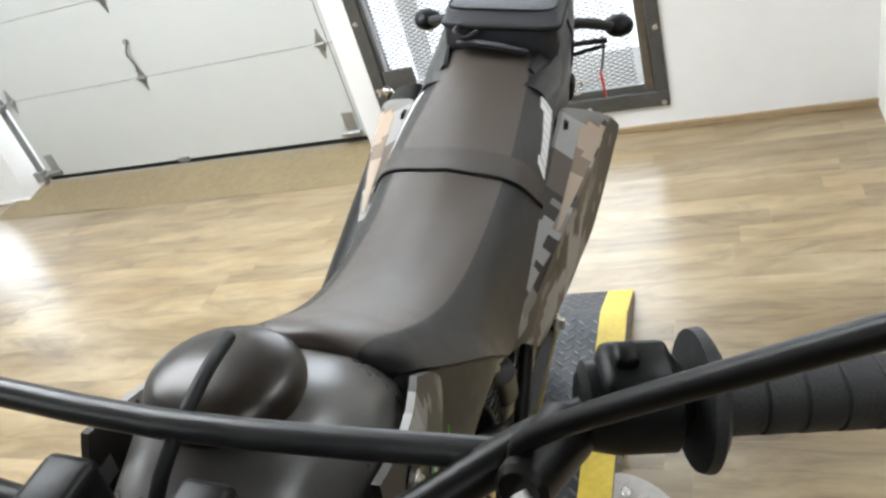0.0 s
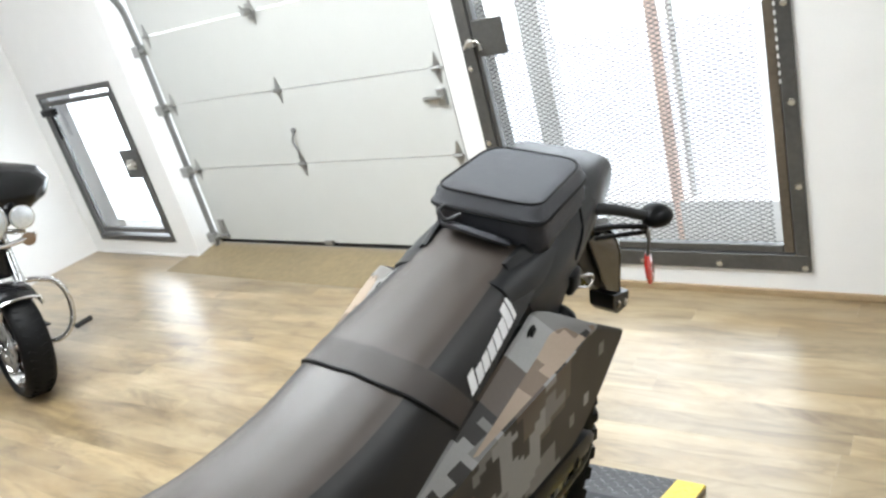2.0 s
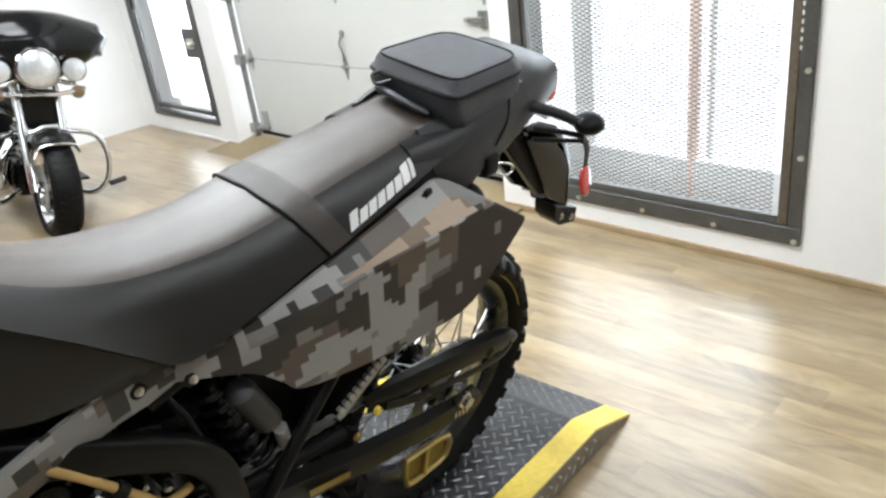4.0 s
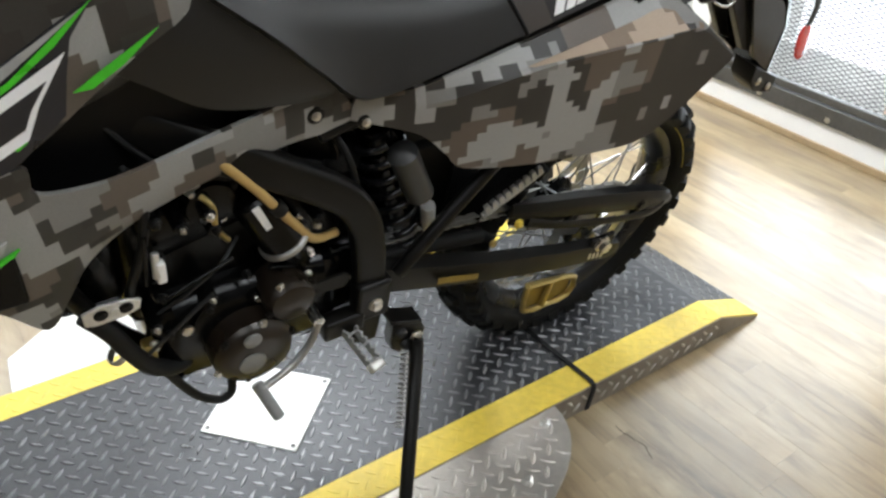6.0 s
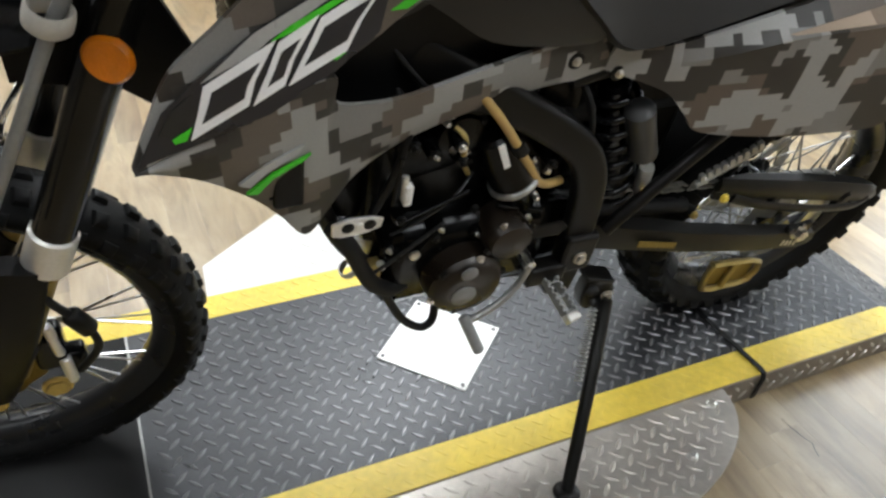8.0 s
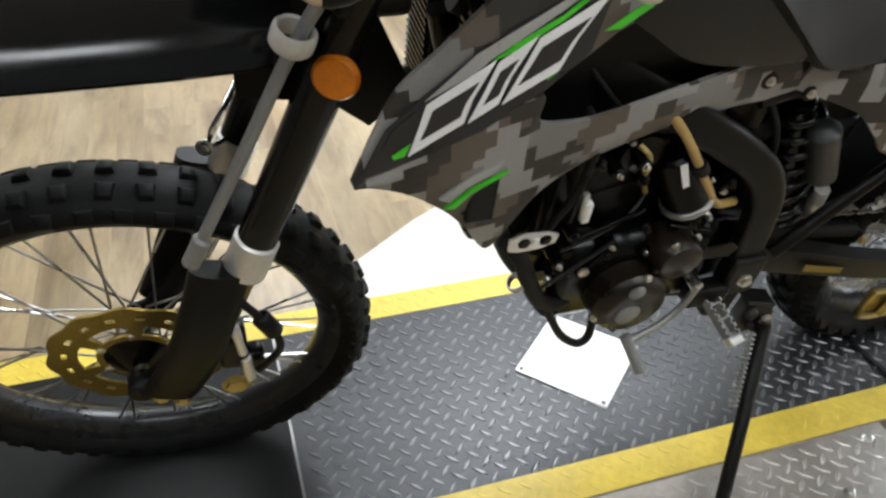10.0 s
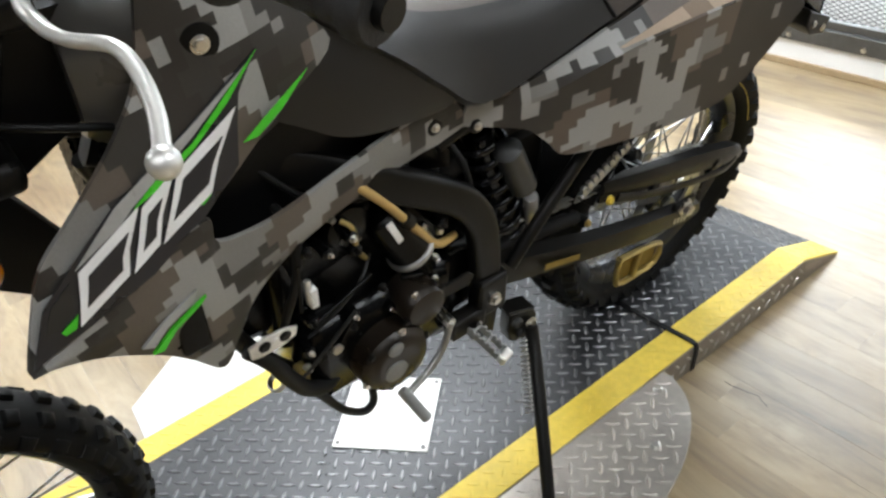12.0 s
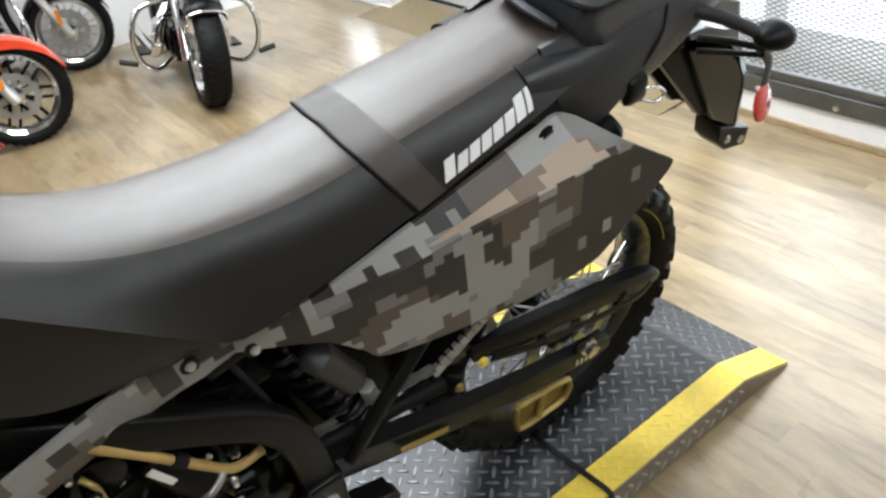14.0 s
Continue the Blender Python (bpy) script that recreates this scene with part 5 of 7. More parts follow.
# ---- seat ----
ST = [((0.393, 1.018, 0.036), (0.392, 1.002, 0.046)), ((0.398, 1.035, 0.046), (0.400, 0.999, 0.066)), ((0.42, 1.030, 0.056), (0.418, 0.990, 0.082)), ((0.46, 1.001, 0.063), (0.466, 0.952, 0.099)), ((0.515, 0.966, 0.069), (0.527, 0.905, 0.114)), ((0.58, 0.940, 0.075), (0.578, 0.857, 0.118)), ((0.65, 0.925, 0.079), (0.643, 0.808, 0.121)),
      ((0.74, 0.918, 0.081), (0.752, 0.825, 0.121)), ((0.80, 0.923, 0.083), (0.838, 0.846, 0.120)), ((0.828, 0.928, 0.084), (0.874, 0.853, 0.120))]
ST2 = [((0.829, 0.930, 0.0850), (0.875, 0.854, 0.1205)), ((0.90, 0.938, 0.086), (0.935, 0.868, 0.119)), ((1.02, 0.949, 0.080), (1.04, 0.893, 0.115)), ((1.12, 0.962, 0.073), (1.12, 0.912, 0.108)), ((1.20, 0.972, 0.066), (1.18, 0.932, 0.098)), ((1.24, 0.972, 0.055), (1.225, 0.945, 0.085))]


def seat_ring(top, bot, crown=0.003):
    """One rounded cross-section of the cushion, from the lower edge over the crown."""
    (yt, zt, vt), (yb, zb, vb) = top, bot
    lo, corner, mid = Vector((vb, zb + 0.004)), Vector((vt * 1.05, zt - 0.006)), Vector((0.0, zt + crown))
    run = min(0.036, (corner - lo).length * 0.6)
    p, q = corner + (lo - corner).normalized() * run, corner + (mid - corner).normalized() * run
    line = [lo, lo.lerp(p, 0.36), lo.lerp(p, 0.7)] + [p * (1 - u) ** 2 + corner * (2 * u * (1 - u)) + q * u * u for u in (0.0, 0.33, 0.67, 1.0)] + [q.lerp(mid, 0.33), q.lerp(mid, 0.67), mid]
    half = [(vb - 0.012, yb, zb - 0.006)]
    for p in line:
        f = min(1.0, max(0.0, (p.y - zb) / max(0.001, zt - zb)))
        half.append((p.x, yb + (yt - yb) * f, p.y))
    return half + [(-x, y, z) for x, y, z in half[-2::-1]]


def seat_part(st, name, label):
    cols = []
    for k in range(len(st[0][0]) * 2):
        i, j = divmod(k, 3)
        cols.append(spline([(a[i][j], 0, 0) for a in st], 4))
    n = len(cols[0])
    loops = [seat_ring(tuple(cols[k][q].x for k in range(3)), tuple(cols[k][q].x for k in range(3, 6))) for q in range(n)]
    bm = rings(bmesh.new(), loops)
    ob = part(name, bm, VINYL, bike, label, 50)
    # Side faces take a darker vinyl that also holds the shade below the crease.
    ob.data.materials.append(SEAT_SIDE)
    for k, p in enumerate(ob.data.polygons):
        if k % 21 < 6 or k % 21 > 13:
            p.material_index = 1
    return ob, loops


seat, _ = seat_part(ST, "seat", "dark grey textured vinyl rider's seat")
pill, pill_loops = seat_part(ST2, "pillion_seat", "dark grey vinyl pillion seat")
r0 = [Vector(p) for p in seat_ring(*ST2[0])]
part("piping", tube(bmesh.new(), [p + (p - Vector((0, p.y, 0.86))).normalized() * -0.0004 for p in r0], 0.0026, 3, 8), STRAP, pill, "black piping seam")
bm = bmesh.new()
grow = [[Vector(p) + (Vector(p) - Vector((0, p[1], 0.84))).normalized() * k for p in pill_loops[i]] for i, k in ((0, -0.002), (0, 0.0006), (1, 0.0008), (2, 0.0008), (3, 0.0006), (3, -0.002))]
rings(bm, grow, closed=False)
part("seat_strap", bm, VINYL_LOW, pill, "narrow vinyl passenger strap")
# maker's mark as plain slanted blocks lying on the cushion's side


def cushion_x(y, z):
    """How far out the cushion's side stands at a given place along and up."""
    best = 0.09
    for ra_, rb_ in zip(pill_loops, pill_loops[1:]):
        for i in range(1, 10):
            a, b, c, d = (Vector(p) for p in (ra_[i], rb_[i], rb_[i + 1], ra_[i + 1]))
            for o, p, q in ((a, b, c), (a, c, d)):
                det = (p.y - o.y) * (q.z - o.z) - (q.y - o.y) * (p.z - o.z)
                if abs(det) < 1e-10:
                    continue
                u = ((y - o.y) * (q.z - o.z) - (q.y - o.y) * (z - o.z)) / det
                v = ((p.y - o.y) * (z - o.z) - (y - o.y) * (p.z - o.z)) / det
                if u >= -0.001 and v >= -0.001 and u + v <= 1.001:
                    best = o.x + u * (p.x - o.x) + v * (q.x - o.x)
    return best


for s in (1, -1):
    p0, p1 = Vector((0.914, 0.877)), Vector((1.066, 0.914))
    for k in range(8):
        bm = bmesh.new()
        u0, u1 = k / 8 + 0.008, (k + (0.45 if k == 7 else 0.84)) / 8 + 0.004
        h = 0.0205 if k in (0, 6, 7) else 0.0148
        grid_ = [[None] * 4 for _ in range(3)]
        for i in range(3):
            for j in range(4):
                q = p0.lerp(p1, u0 + (u1 - u0) * i / 2) + Vector((0.006 * j / 3, -0.002 + (h + 0.002) * j / 3))
                x = cushion_x(*q)
                grid_[i][j] = [bm.verts.new((s * (x + o), q.x, q.y)) for o in (-0.002, 0.0012)]
        for i in range(2):
            for j in range(3):
                bm.faces.new([grid_[a][b][1] for a, b in ((i, j), (i + 1, j), (i + 1, j + 1), (i, j + 1))])
        rim_ = [(0, 0), (1, 0), (2, 0), (2, 1), (2, 2), (2, 3), (1, 3), (0, 3), (0, 2), (0, 1)]
        for (a, b), (c, d) in zip(rim_, rim_[1:] + rim_[:1]):
            bm.faces.new((grid_[a][b][0], grid_[c][d][0], grid_[c][d][1], grid_[a][b][1]))
        part("mark_block", bm, WHITE_DECAL, pill, "white printed block of the maker's mark" if k == 0 else "")

# ---- tail ----
loops = []
for y, zb, zt, hw in ((0.62, 0.74, 0.80, 0.085), (0.76, 0.77, 0.835, 0.098), (0.90, 0.80, 0.865, 0.103), (1.04, 0.83, 0.895, 0.100), (1.16, 0.86, 0.925, 0.092)):
    loops.append([(-hw, y, zb), (hw, y, zb), (hw, y, zt), (-hw, y, zt)])
part("seat_pan", rings(bmesh.new(), loops), PLASTIC, bike, "black plastic seat pan")

TOPR = [(0.092, 0.641, 0.799), (0.108, 0.702, 0.803), (0.117, 0.755, 0.816), (0.118, 0.866, 0.842), (0.119, 0.969, 0.866), (0.122, 1.05, 0.888), (0.128, 1.095, 0.896), (0.185, 1.140, 0.868), (0.204, 1.222, 0.810)]
CREASE = [(0.091, 0.639, 0.791), (0.109, 0.702, 0.791), (0.124, 0.758, 0.800), (0.140, 0.866, 0.822), (0.143, 0.965, 0.846), (0.146, 1.035, 0.866), (0.150, 1.085, 0.880), (0.188, 1.139, 0.865), (0.205, 1.222, 0.809)]
RIDGE = [(0.090, 0.637, 0.783), (0.110, 0.702, 0.779), (0.130, 0.765, 0.790), (0.152, 0.885, 0.822), (0.170, 0.98, 0.838), (0.183, 1.065, 0.850), (0.188, 1.105, 0.856), (0.192, 1.139, 0.858), (0.206, 1.223, 0.806)]
BOTR = [(0.088, 0.637, 0.761), (0.104, 0.692, 0.745), (0.116, 0.735, 0.728), (0.124, 0.775, 0.690), (0.132, 0.805, 0.664), (0.150, 0.92, 0.650), (0.166, 1.03, 0.650), (0.183, 1.13, 0.672), (0.206, 1.220, 0.798)]
for s in (1, -1):
    bm = sheet([[(s * x, y, z) for x, y, z in r_] for r_ in (TOPR, CREASE, RIDGE, BOTR)], 4, 0.006, 0.0, 3)
    tp = part("tail_panel", bm, TAIL_CAMO, bike, "camouflage tail side panel", 16)
    part("bolt", bolt((s * 0.128, 1.062, 0.880), (s, 0, 0), 0.010, 0.006), MATTE, tp)
    fac = sheet([[(s * (x + 0.0012), y, z + 0.001) for x, y, z in r_] for r_ in ([Vector(c).lerp(Vector(r__), 0.10) for c, r__ in zip(CREASE[3:8], RIDGE[3:8])], [Vector(c).lerp(Vector(r__), (0.40, 0.80, 0.93, 0.95, 0.95)[k_]) for k_, (c, r__) in enumerate(zip(CREASE[3:8], RIDGE[3:8]))])], 4, 0.0012, 0.0, 3)
    part("upper_facet", fac, TAN_CAMO, tp, "tan camouflage upper facet", 16)
    back = sheet([[(s * 0.204, 1.215, 0.804), (s * 0.17, 1.175, 0.822), (s * 0.11, 1.12, 0.830)], [(s * 0.20, 1.21, 0.79), (s * 0.16, 1.16, 0.75), (s * 0.11, 1.12, 0.72)]], 4, 0.006, 0.0, 3)
    part("tail_panel_end", back, PLASTIC, tp)
mz = bmesh.new()
rod(mz, (-0.16, 0.78, 0.66), (-0.165, 1.27, 0.80), 0.058, 24, 0.008)
part("muffler", mz, MATTE, bike, "black muffler tucked under the tail")
rod_ = bmesh.new()
rod(rod_, (0.105, 1.11, 0.785), (0.125, 1.195, 0.838), 0.022, 20, 0.006)
part("tail_tube", rod_, PLASTIC, bike)
loops = []
for y, zb, zt, hw in ((1.06, 0.86, 0.95, 0.10), (1.14, 0.835, 0.955, 0.112), (1.22, 0.825, 0.965, 0.112), (1.30, 0.85, 0.978, 0.110), (1.37, 0.885, 0.992, 0.106), (1.445, 0.915, 0.995, 0.098), (1.462, 0.93, 0.985, 0.085)):
    c, h = (zt + zb) / 2, (zt - zb) / 2
    loops.append([(hw * math.copysign(abs(math.cos(a)) ** 0.45, math.cos(a)), y, c + h * math.copysign(abs(math.sin(a)) ** 0.55, math.sin(a))) for a in (2 * math.pi * k / 24 for k in range(24))])
tail = part("tail_fairing", rings(bmesh.new(), loops), GREY_PLASTIC, bike, "dark grey tail fairing")
part("tail_light", B(-0.086, 1.44, 0.905, 0.086, 1.482, 0.955, 0.014), RED_LENS, bike, "red tail light")
# rear fender flap and number plate bracket
for s in (1, -1):
    sd_ = sheet([[(s * x, y, z) for x, y, z in r_] for r_ in ([(0.070, 1.100, 0.957), (0.080, 1.180, 0.970), (0.090, 1.260, 0.977), (0.094, 1.340, 0.980)], [(0.108, 1.098, 0.905), (0.113, 1.18, 0.925), (0.114, 1.26, 0.938), (0.110, 1.340, 0.955)], [(0.108, 1.114, 0.868), (0.120, 1.160, 0.847), (0.120, 1.210, 0.868), (0.112, 1.330, 0.930)])], 4, 0.006, 0.0, 3)
    sp_ = part("tail_side_cover", sd_, GREY_PLASTIC, tail, "dark grey pointed side cover")
    part("seam", T([(s * 0.1165, 1.245, 0.898), (s * 0.1155, 1.275, 0.935), (s * 0.096, 1.300, 0.976)], 0.0022, 3, 6), STRAP, sp_)
    fl = prism([(1.405, 0.842), (1.475, 0.822), (1.545, 0.775), (1.586, 0.728), (1.601, 0.617), (1.560, 0.645), (1.522, 0.668)], 0.066 if s > 0 else -0.02, 0.076 if s > 0 else -0.01, 0.002)
    part("flap_side", fl, GUARD, tail, "glossy black side of the rear flap")
    inn_ = prism([(1.352, 0.842), (1.410, 0.846), (1.528, 0.672), (1.494, 0.684)], 0.050 if s > 0 else -0.008, 0.064 if s > 0 else 0.006, 0.002)
    part("flap_inner", inn_, PLASTIC, tail)
loops = []
for y, z in ((1.36, 0.872), (1.44, 0.866), (1.503, 0.838), (1.556, 0.785), (1.590, 0.728), (1.605, 0.617)):
    loops.append([(0.03 + q_ * 0.048, y + dy_, z + dz_) for q_, dy_, dz_ in ((-1, -0.008, -0.006), (-0.9, 0.003, 0.002), (0, 0.008, 0.006), (0.9, 0.003, 0.002), (1, -0.008, -0.006), (0.85, -0.010, -0.010), (0, -0.002, -0.004), (-0.85, -0.010, -0.010))])
pf = part("rear_flap", rings(bmesh.new(), loops), GUARD, bike, "glossy black rear mudguard flap")
part("flap_foot", prism([(1.540, 0.648), (1.596, 0.622), (1.640, 0.604), (1.638, 0.566), (1.575, 0.582), (1.546, 0.612)], 0.030, 0.082, 0.003), PLASTIC, pf)
for x_, y_, z_ in ((0.0825, 1.572, 0.608), (0.0825, 1.618, 0.588)):
    part("screw", bolt((x_, y_, z_), (1, 0, 0), 0.006, 0.004), BOLT, pf)
part("bracket", T([(0.085, 1.405, 0.868), (0.12, 1.435, 0.866), (0.162, 1.462, 0.862)], 0.0055, 4, 8), MATTE, bike)
part("bracket", T([(0.085, 1.41, 0.845), (0.12, 1.44, 0.846), (0.160, 1.466, 0.850)], 0.0045, 4, 8), MATTE, bike)
part("reflector_arm", T([(0.155, 1.455, 0.865), (0.157, 1.49, 0.83), (0.156, 1.50, 0.785)], 0.0085, 4, 8, 0.3), RESERVOIR, bike)
rr = Vector((0.158, 1.503, 0.752))
part("side_reflector", L([(0.0, 0.007), (0.018, 0.006), (0.021, 0.003), (0.021, 0.0)], along(rr, rr + Vector((0.95, 0.15, 0.25))) @ Matrix.Diagonal((1.25, 1.5, 1, 1)), 24), RED_LENS, bike, "long red side reflector")
indicator((0.085, 1.345, 0.935), (0.185, 1.425, 0.905), (0.05, 1.0, 0.0), RESERVOIR, 0.8)
indicator((-0.085, 1.345, 0.935), (-0.185, 1.425, 0.905), (-0.05, 1.0, 0.0), RESERVOIR, 0.8)
hk = part("helmet_hook", B(0.108, 1.214, 0.846, 0.126, 1.256, 0.888, 0.010), PLASTIC, bike, "black helmet hook with a chrome loop")
part("hook_loop", T([(0.122, 1.246, 0.868), (0.132, 1.262, 0.866), (0.134, 1.276, 0.858), (0.134, 1.277, 0.848), (0.132, 1.262, 0.843), (0.122, 1.246, 0.848)], 0.0024, 4, 8), CHROME, hk, "chrome loop")
# tool bag on the tail: a boxy pouch with a lid, slightly wrinkled
random.seed(11)
loops = []
for z, y0_, y1_, hw, e in ((0.938, 1.165, 1.335, 0.080, 0.4), (0.950, 1.152, 1.345, 0.088, 0.33), (0.968, 1.150, 1.345, 0.091, 0.30), (0.984, 1.146, 1.345, 0.090, 0.30), (1.000, 1.144, 1.340, 0.090, 0.28), (1.004, 1.140, 1.342, 0.093, 0.28), (1.009, 1.140, 1.342, 0.093, 0.28), (1.013, 1.144, 1.339, 0.090, 0.28), (1.024, 1.148, 1.332, 0.088, 0.30), (1.029, 1.152, 1.328, 0.084, 0.32), (1.031, 1.170, 1.312, 0.070, 0.4)):
    c, h = (y0_ + y1_) / 2, (y1_ - y0_) / 2
    ring_ = []
    for k in range(56):
        a = 2 * math.pi * k / 56
        fold = 1.0 + (0.0 if 1.001 < z < 1.02 or z > 1.026 else random.uniform(-0.022, 0.022))
        ring_.append(((hw * (1.0 - 0.10 * math.sin(a)) * math.copysign(abs(math.cos(a)) ** e, math.cos(a))) * fold + 0.012, c + h * math.copysign(abs(math.sin(a)) ** e, math.sin(a)) * fold, z))
    loops.append(ring_)
bag = part("tail_bag", rings(bmesh.new(), loops), CLOTH, bike, "black zipped nylon tool bag on the tail", 45)
zp = [Vector(p) for p in loops[5]]
part("zip", tube(bmesh.new(), zp + zp[:1], 0.0030, 1, 6), STRAP, bag)
part("lid_piping", tube(bmesh.new(), [Vector(p) for p in loops[9] + loops[9][:1]], 0.0022, 1, 6), STRAP, bag)
part("bag_strap", T([(-0.05, 1.143, 0.975), (-0.02, 1.130, 0.982), (0.02, 1.128, 0.978), (0.055, 1.143, 0.965)], 0.006, 5, 8, 2.0), CLOTH, bag)
part("zip_pull", T([(-0.05, 1.142, 1.006), (-0.056, 1.130, 1.0), (-0.04, 1.124, 0.992), (-0.02, 1.136, 1.0)], 0.004, 5, 8), GREY_PLASTIC, bag)

# ---- frame ----
for s in (1, -1):
    part("frame_rail", T([(s * 0.03, 0.20, 0.90), (s * 0.055, 0.36, 0.815), (s * 0.075, 0.45, 0.765), (s * 0.088, 0.52, 0.722), (s * 0.096, 0.59, 0.676), (s * 0.100, 0.634, 0.640), (s * 0.102, 0.662, 0.594), (s * 0.103, 0.676, 0.535), (s * 0.103, 0.684, 0.46), (s * 0.102, 0.687, 0.39), (s * 0.100, 0.685, 0.32)], 0.0250, 6, 24, 0.62, None, 0.45), MATTE, bike, "satin black box-section frame rail")
    part("cradle_tube", T([(s * 0.03, 0.20, 0.84), (s * 0.055, 0.27, 0.60), (s * 0.05, 0.33, 0.46), (s * 0.055, 0.42, 0.375), (s * 0.065, 0.60, 0.350), (s * 0.09, 0.70, 0.36)], 0.013, 6, 12), MATTE, bike)
    part("subframe_tube", T([(s * 0.075, 0.60, 0.74), (s * 0.08, 0.80, 0.80), (s * 0.08, 1.05, 0.87), (s * 0.08, 1.25, 0.91)], 0.012, 5, 10), MATTE, bike)
    part("seat_stay", T([(s * 0.108, 0.735, 0.455), (s * 0.106, 0.80, 0.53), (s * 0.100, 0.90, 0.63), (s * 0.09, 1.02, 0.74)], 0.0115, 5, 10), MATTE, bike)
    part("pivot_bolt", bolt((s * 0.128, 0.686, 0.426), (s, 0, 0), 0.009, 0.01), BOLT, bike, "bright swingarm pivot bolt")
    part("pivot_plate", B(s * 0.098, 0.655, 0.39, s * 0.128, 0.715, 0.47, 0.006) if s > 0 else B(-0.128, 0.655, 0.39, -0.098, 0.715, 0.47, 0.006), MATTE, bike)
    # swingarm
    loops = []
    for y, z, h, x0_, x1_ in ((0.69, 0.445, 0.034, 0.055, 0.10), (0.80, 0.411, 0.032, 0.078, 0.106), (0.95, 0.366, 0.030, 0.088, 0.112), (1.12, 0.319, 0.028, 0.090, 0.113), (1.27, 0.282, 0.026, 0.088, 0.110), (1.30, 0.278, 0.018, 0.090, 0.108)):
        loops.append([(s * x, y + dy, z + dz) for x, dy, dz in ((x0_, 0, -h), (x1_, 0, -h * 0.8), (x1_ + 0.003, 0, 0), (x1_, 0, h * 0.8), (x0_, 0, h))])
    sa = part("swingarm", rings(bmesh.new(), loops), MATTE, bike, "satin black swingarm")
    part("axle_block", B(s * 0.100, 1.205, 0.285, s * 0.110, 1.27, 0.335, 0.003) if s > 0 else B(-0.110, 1.205, 0.285, -0.100, 1.27, 0.335, 0.003), MATTE, sa)
    part("axle_nut", L([(0.02, 0), (0.02, 0.006), (0.014, 0.008), (0.014, 0.018), (0.008, 0.02)], along((s * 0.109, RA[0], RA[1]), (s * 0.5, RA[0], RA[1])), 6), BOLT, sa)
    if s > 0:
        part("sticker", prism([(0.815, 0.400), (0.905, 0.372), (0.905, 0.386), (0.815, 0.415)], 0.1165, 0.1178), DISC, sa, "faded gold caution sticker")
        for k in range(4):
            part("adjuster_mark", B(0.1135, 1.205 + k * 0.012, 0.288 - k * 0.003, 0.1150, 1.210 + k * 0.012, 0.302 - k * 0.003, 0.0), ALU, sa)
        part("adjuster_bolt", R((0.104, 1.262, 0.283), (0.104, 1.300, 0.272), 0.006, 10, 0.001), BOLT, sa)
# shock and reservoir
sh = part("shock_absorber", R((0.035, 0.796, 0.43), (0.046, 0.698, 0.71), 0.024, 18, 0.004), ENGINE, bike)
helix = [Vector((0.036, 0.792, 0.44)).lerp(Vector((0.046, 0.702, 0.698)), k / 120) + Vector((0.036 * math.cos(k / 120 * 16 * math.pi), 0.034 * math.sin(k / 120 * 16 * math.pi), 0.012 * math.sin(k / 120 * 16 * math.pi))) for k in range(121)]
part("spring", T(helix, 0.0060, 1, 8), BLACK_GLOSS, sh, "black coil spring")
part("reservoir", R((0.085, 0.722, 0.690), (0.082, 0.776, 0.580), 0.0225, 22, 0.011), RESERVOIR, bike, "grey shock reservoir")
part("reservoir_clamp", T([(0.085, 0.79, 0.56), (0.08, 0.80, 0.52), (0.07, 0.815, 0.49)], 0.012, 4, 8), ALU, bike)
# Added black block that keeps the gap behind the shock dark.
part("shock_gap_filler", B(-0.09, 0.64, 0.36, -0.012, 0.92, 0.60, 0.015), PLASTIC, bike)
airbox = B(-0.085, 0.66, 0.56, -0.02, 0.93, 0.83, 0.02)
part("airbox", airbox, PLASTIC, bike)
mud = []
for k in range(9):
    a = radians(-78 + k * 17)
    mud.append([(x, RA[0] + 0.352 * math.sin(a) * 1.0, RA[1] + 0.352 * math.cos(a) + dz) for x, dz in ((-0.07, -0.006), (-0.06, 0.004), (0.06, 0.004), (0.07, -0.006), (0.055, 0.0), (-0.055, 0.0))])
part("inner_mudguard", rings(bmesh.new(), mud[:6]), PLASTIC, bike)

# chain, guards, slider
r1, r2 = 0.030, 0.112
c1, c2 = Vector((0.063, 0.615, 0.475)), Vector((0.063, RA[0], RA[1]))
ch = bmesh.new()
path = []
dirv = (c2 - c1).normalized()
nrm = Vector((0, -dirv.z, dirv.y))
for k in range(46):
    path.append(c1.lerp(c2, k / 46) + nrm * (r1 + (r2 - r1) * k / 46))
a0_ = math.atan2(nrm.z, nrm.y)
for k in range(24):
    a = a0_ - math.pi * k / 24
    path.append(c2 + Vector((0, math.cos(a), math.sin(a))) * r2)
for k in range(46):
    path.append(c2.lerp(c1, k / 46) - nrm * (r2 + (r1 - r2) * k / 46))
for i, p in enumerate(path):
    q = path[(i + 1) % len(path)]
    m = along(p, q)
    ln_ = (q - p).length
    w_ = 0.0045 if i % 2 else 0.0065
    for sx in (-1, 1):
        r_ = bmesh.ops.create_cube(ch, size=1.0)
        for v in r_["verts"]:
            v.co = m @ Vector((v.co.y * 0.011, sx * w_ + v.co.x * 0.0016, ln_ / 2 + v.co.z * ln_ * 1.15))
chain = part("chain", ch, GALV, bike, "oily steel drive chain")
chain["kind"] = "stuff"
loops = []
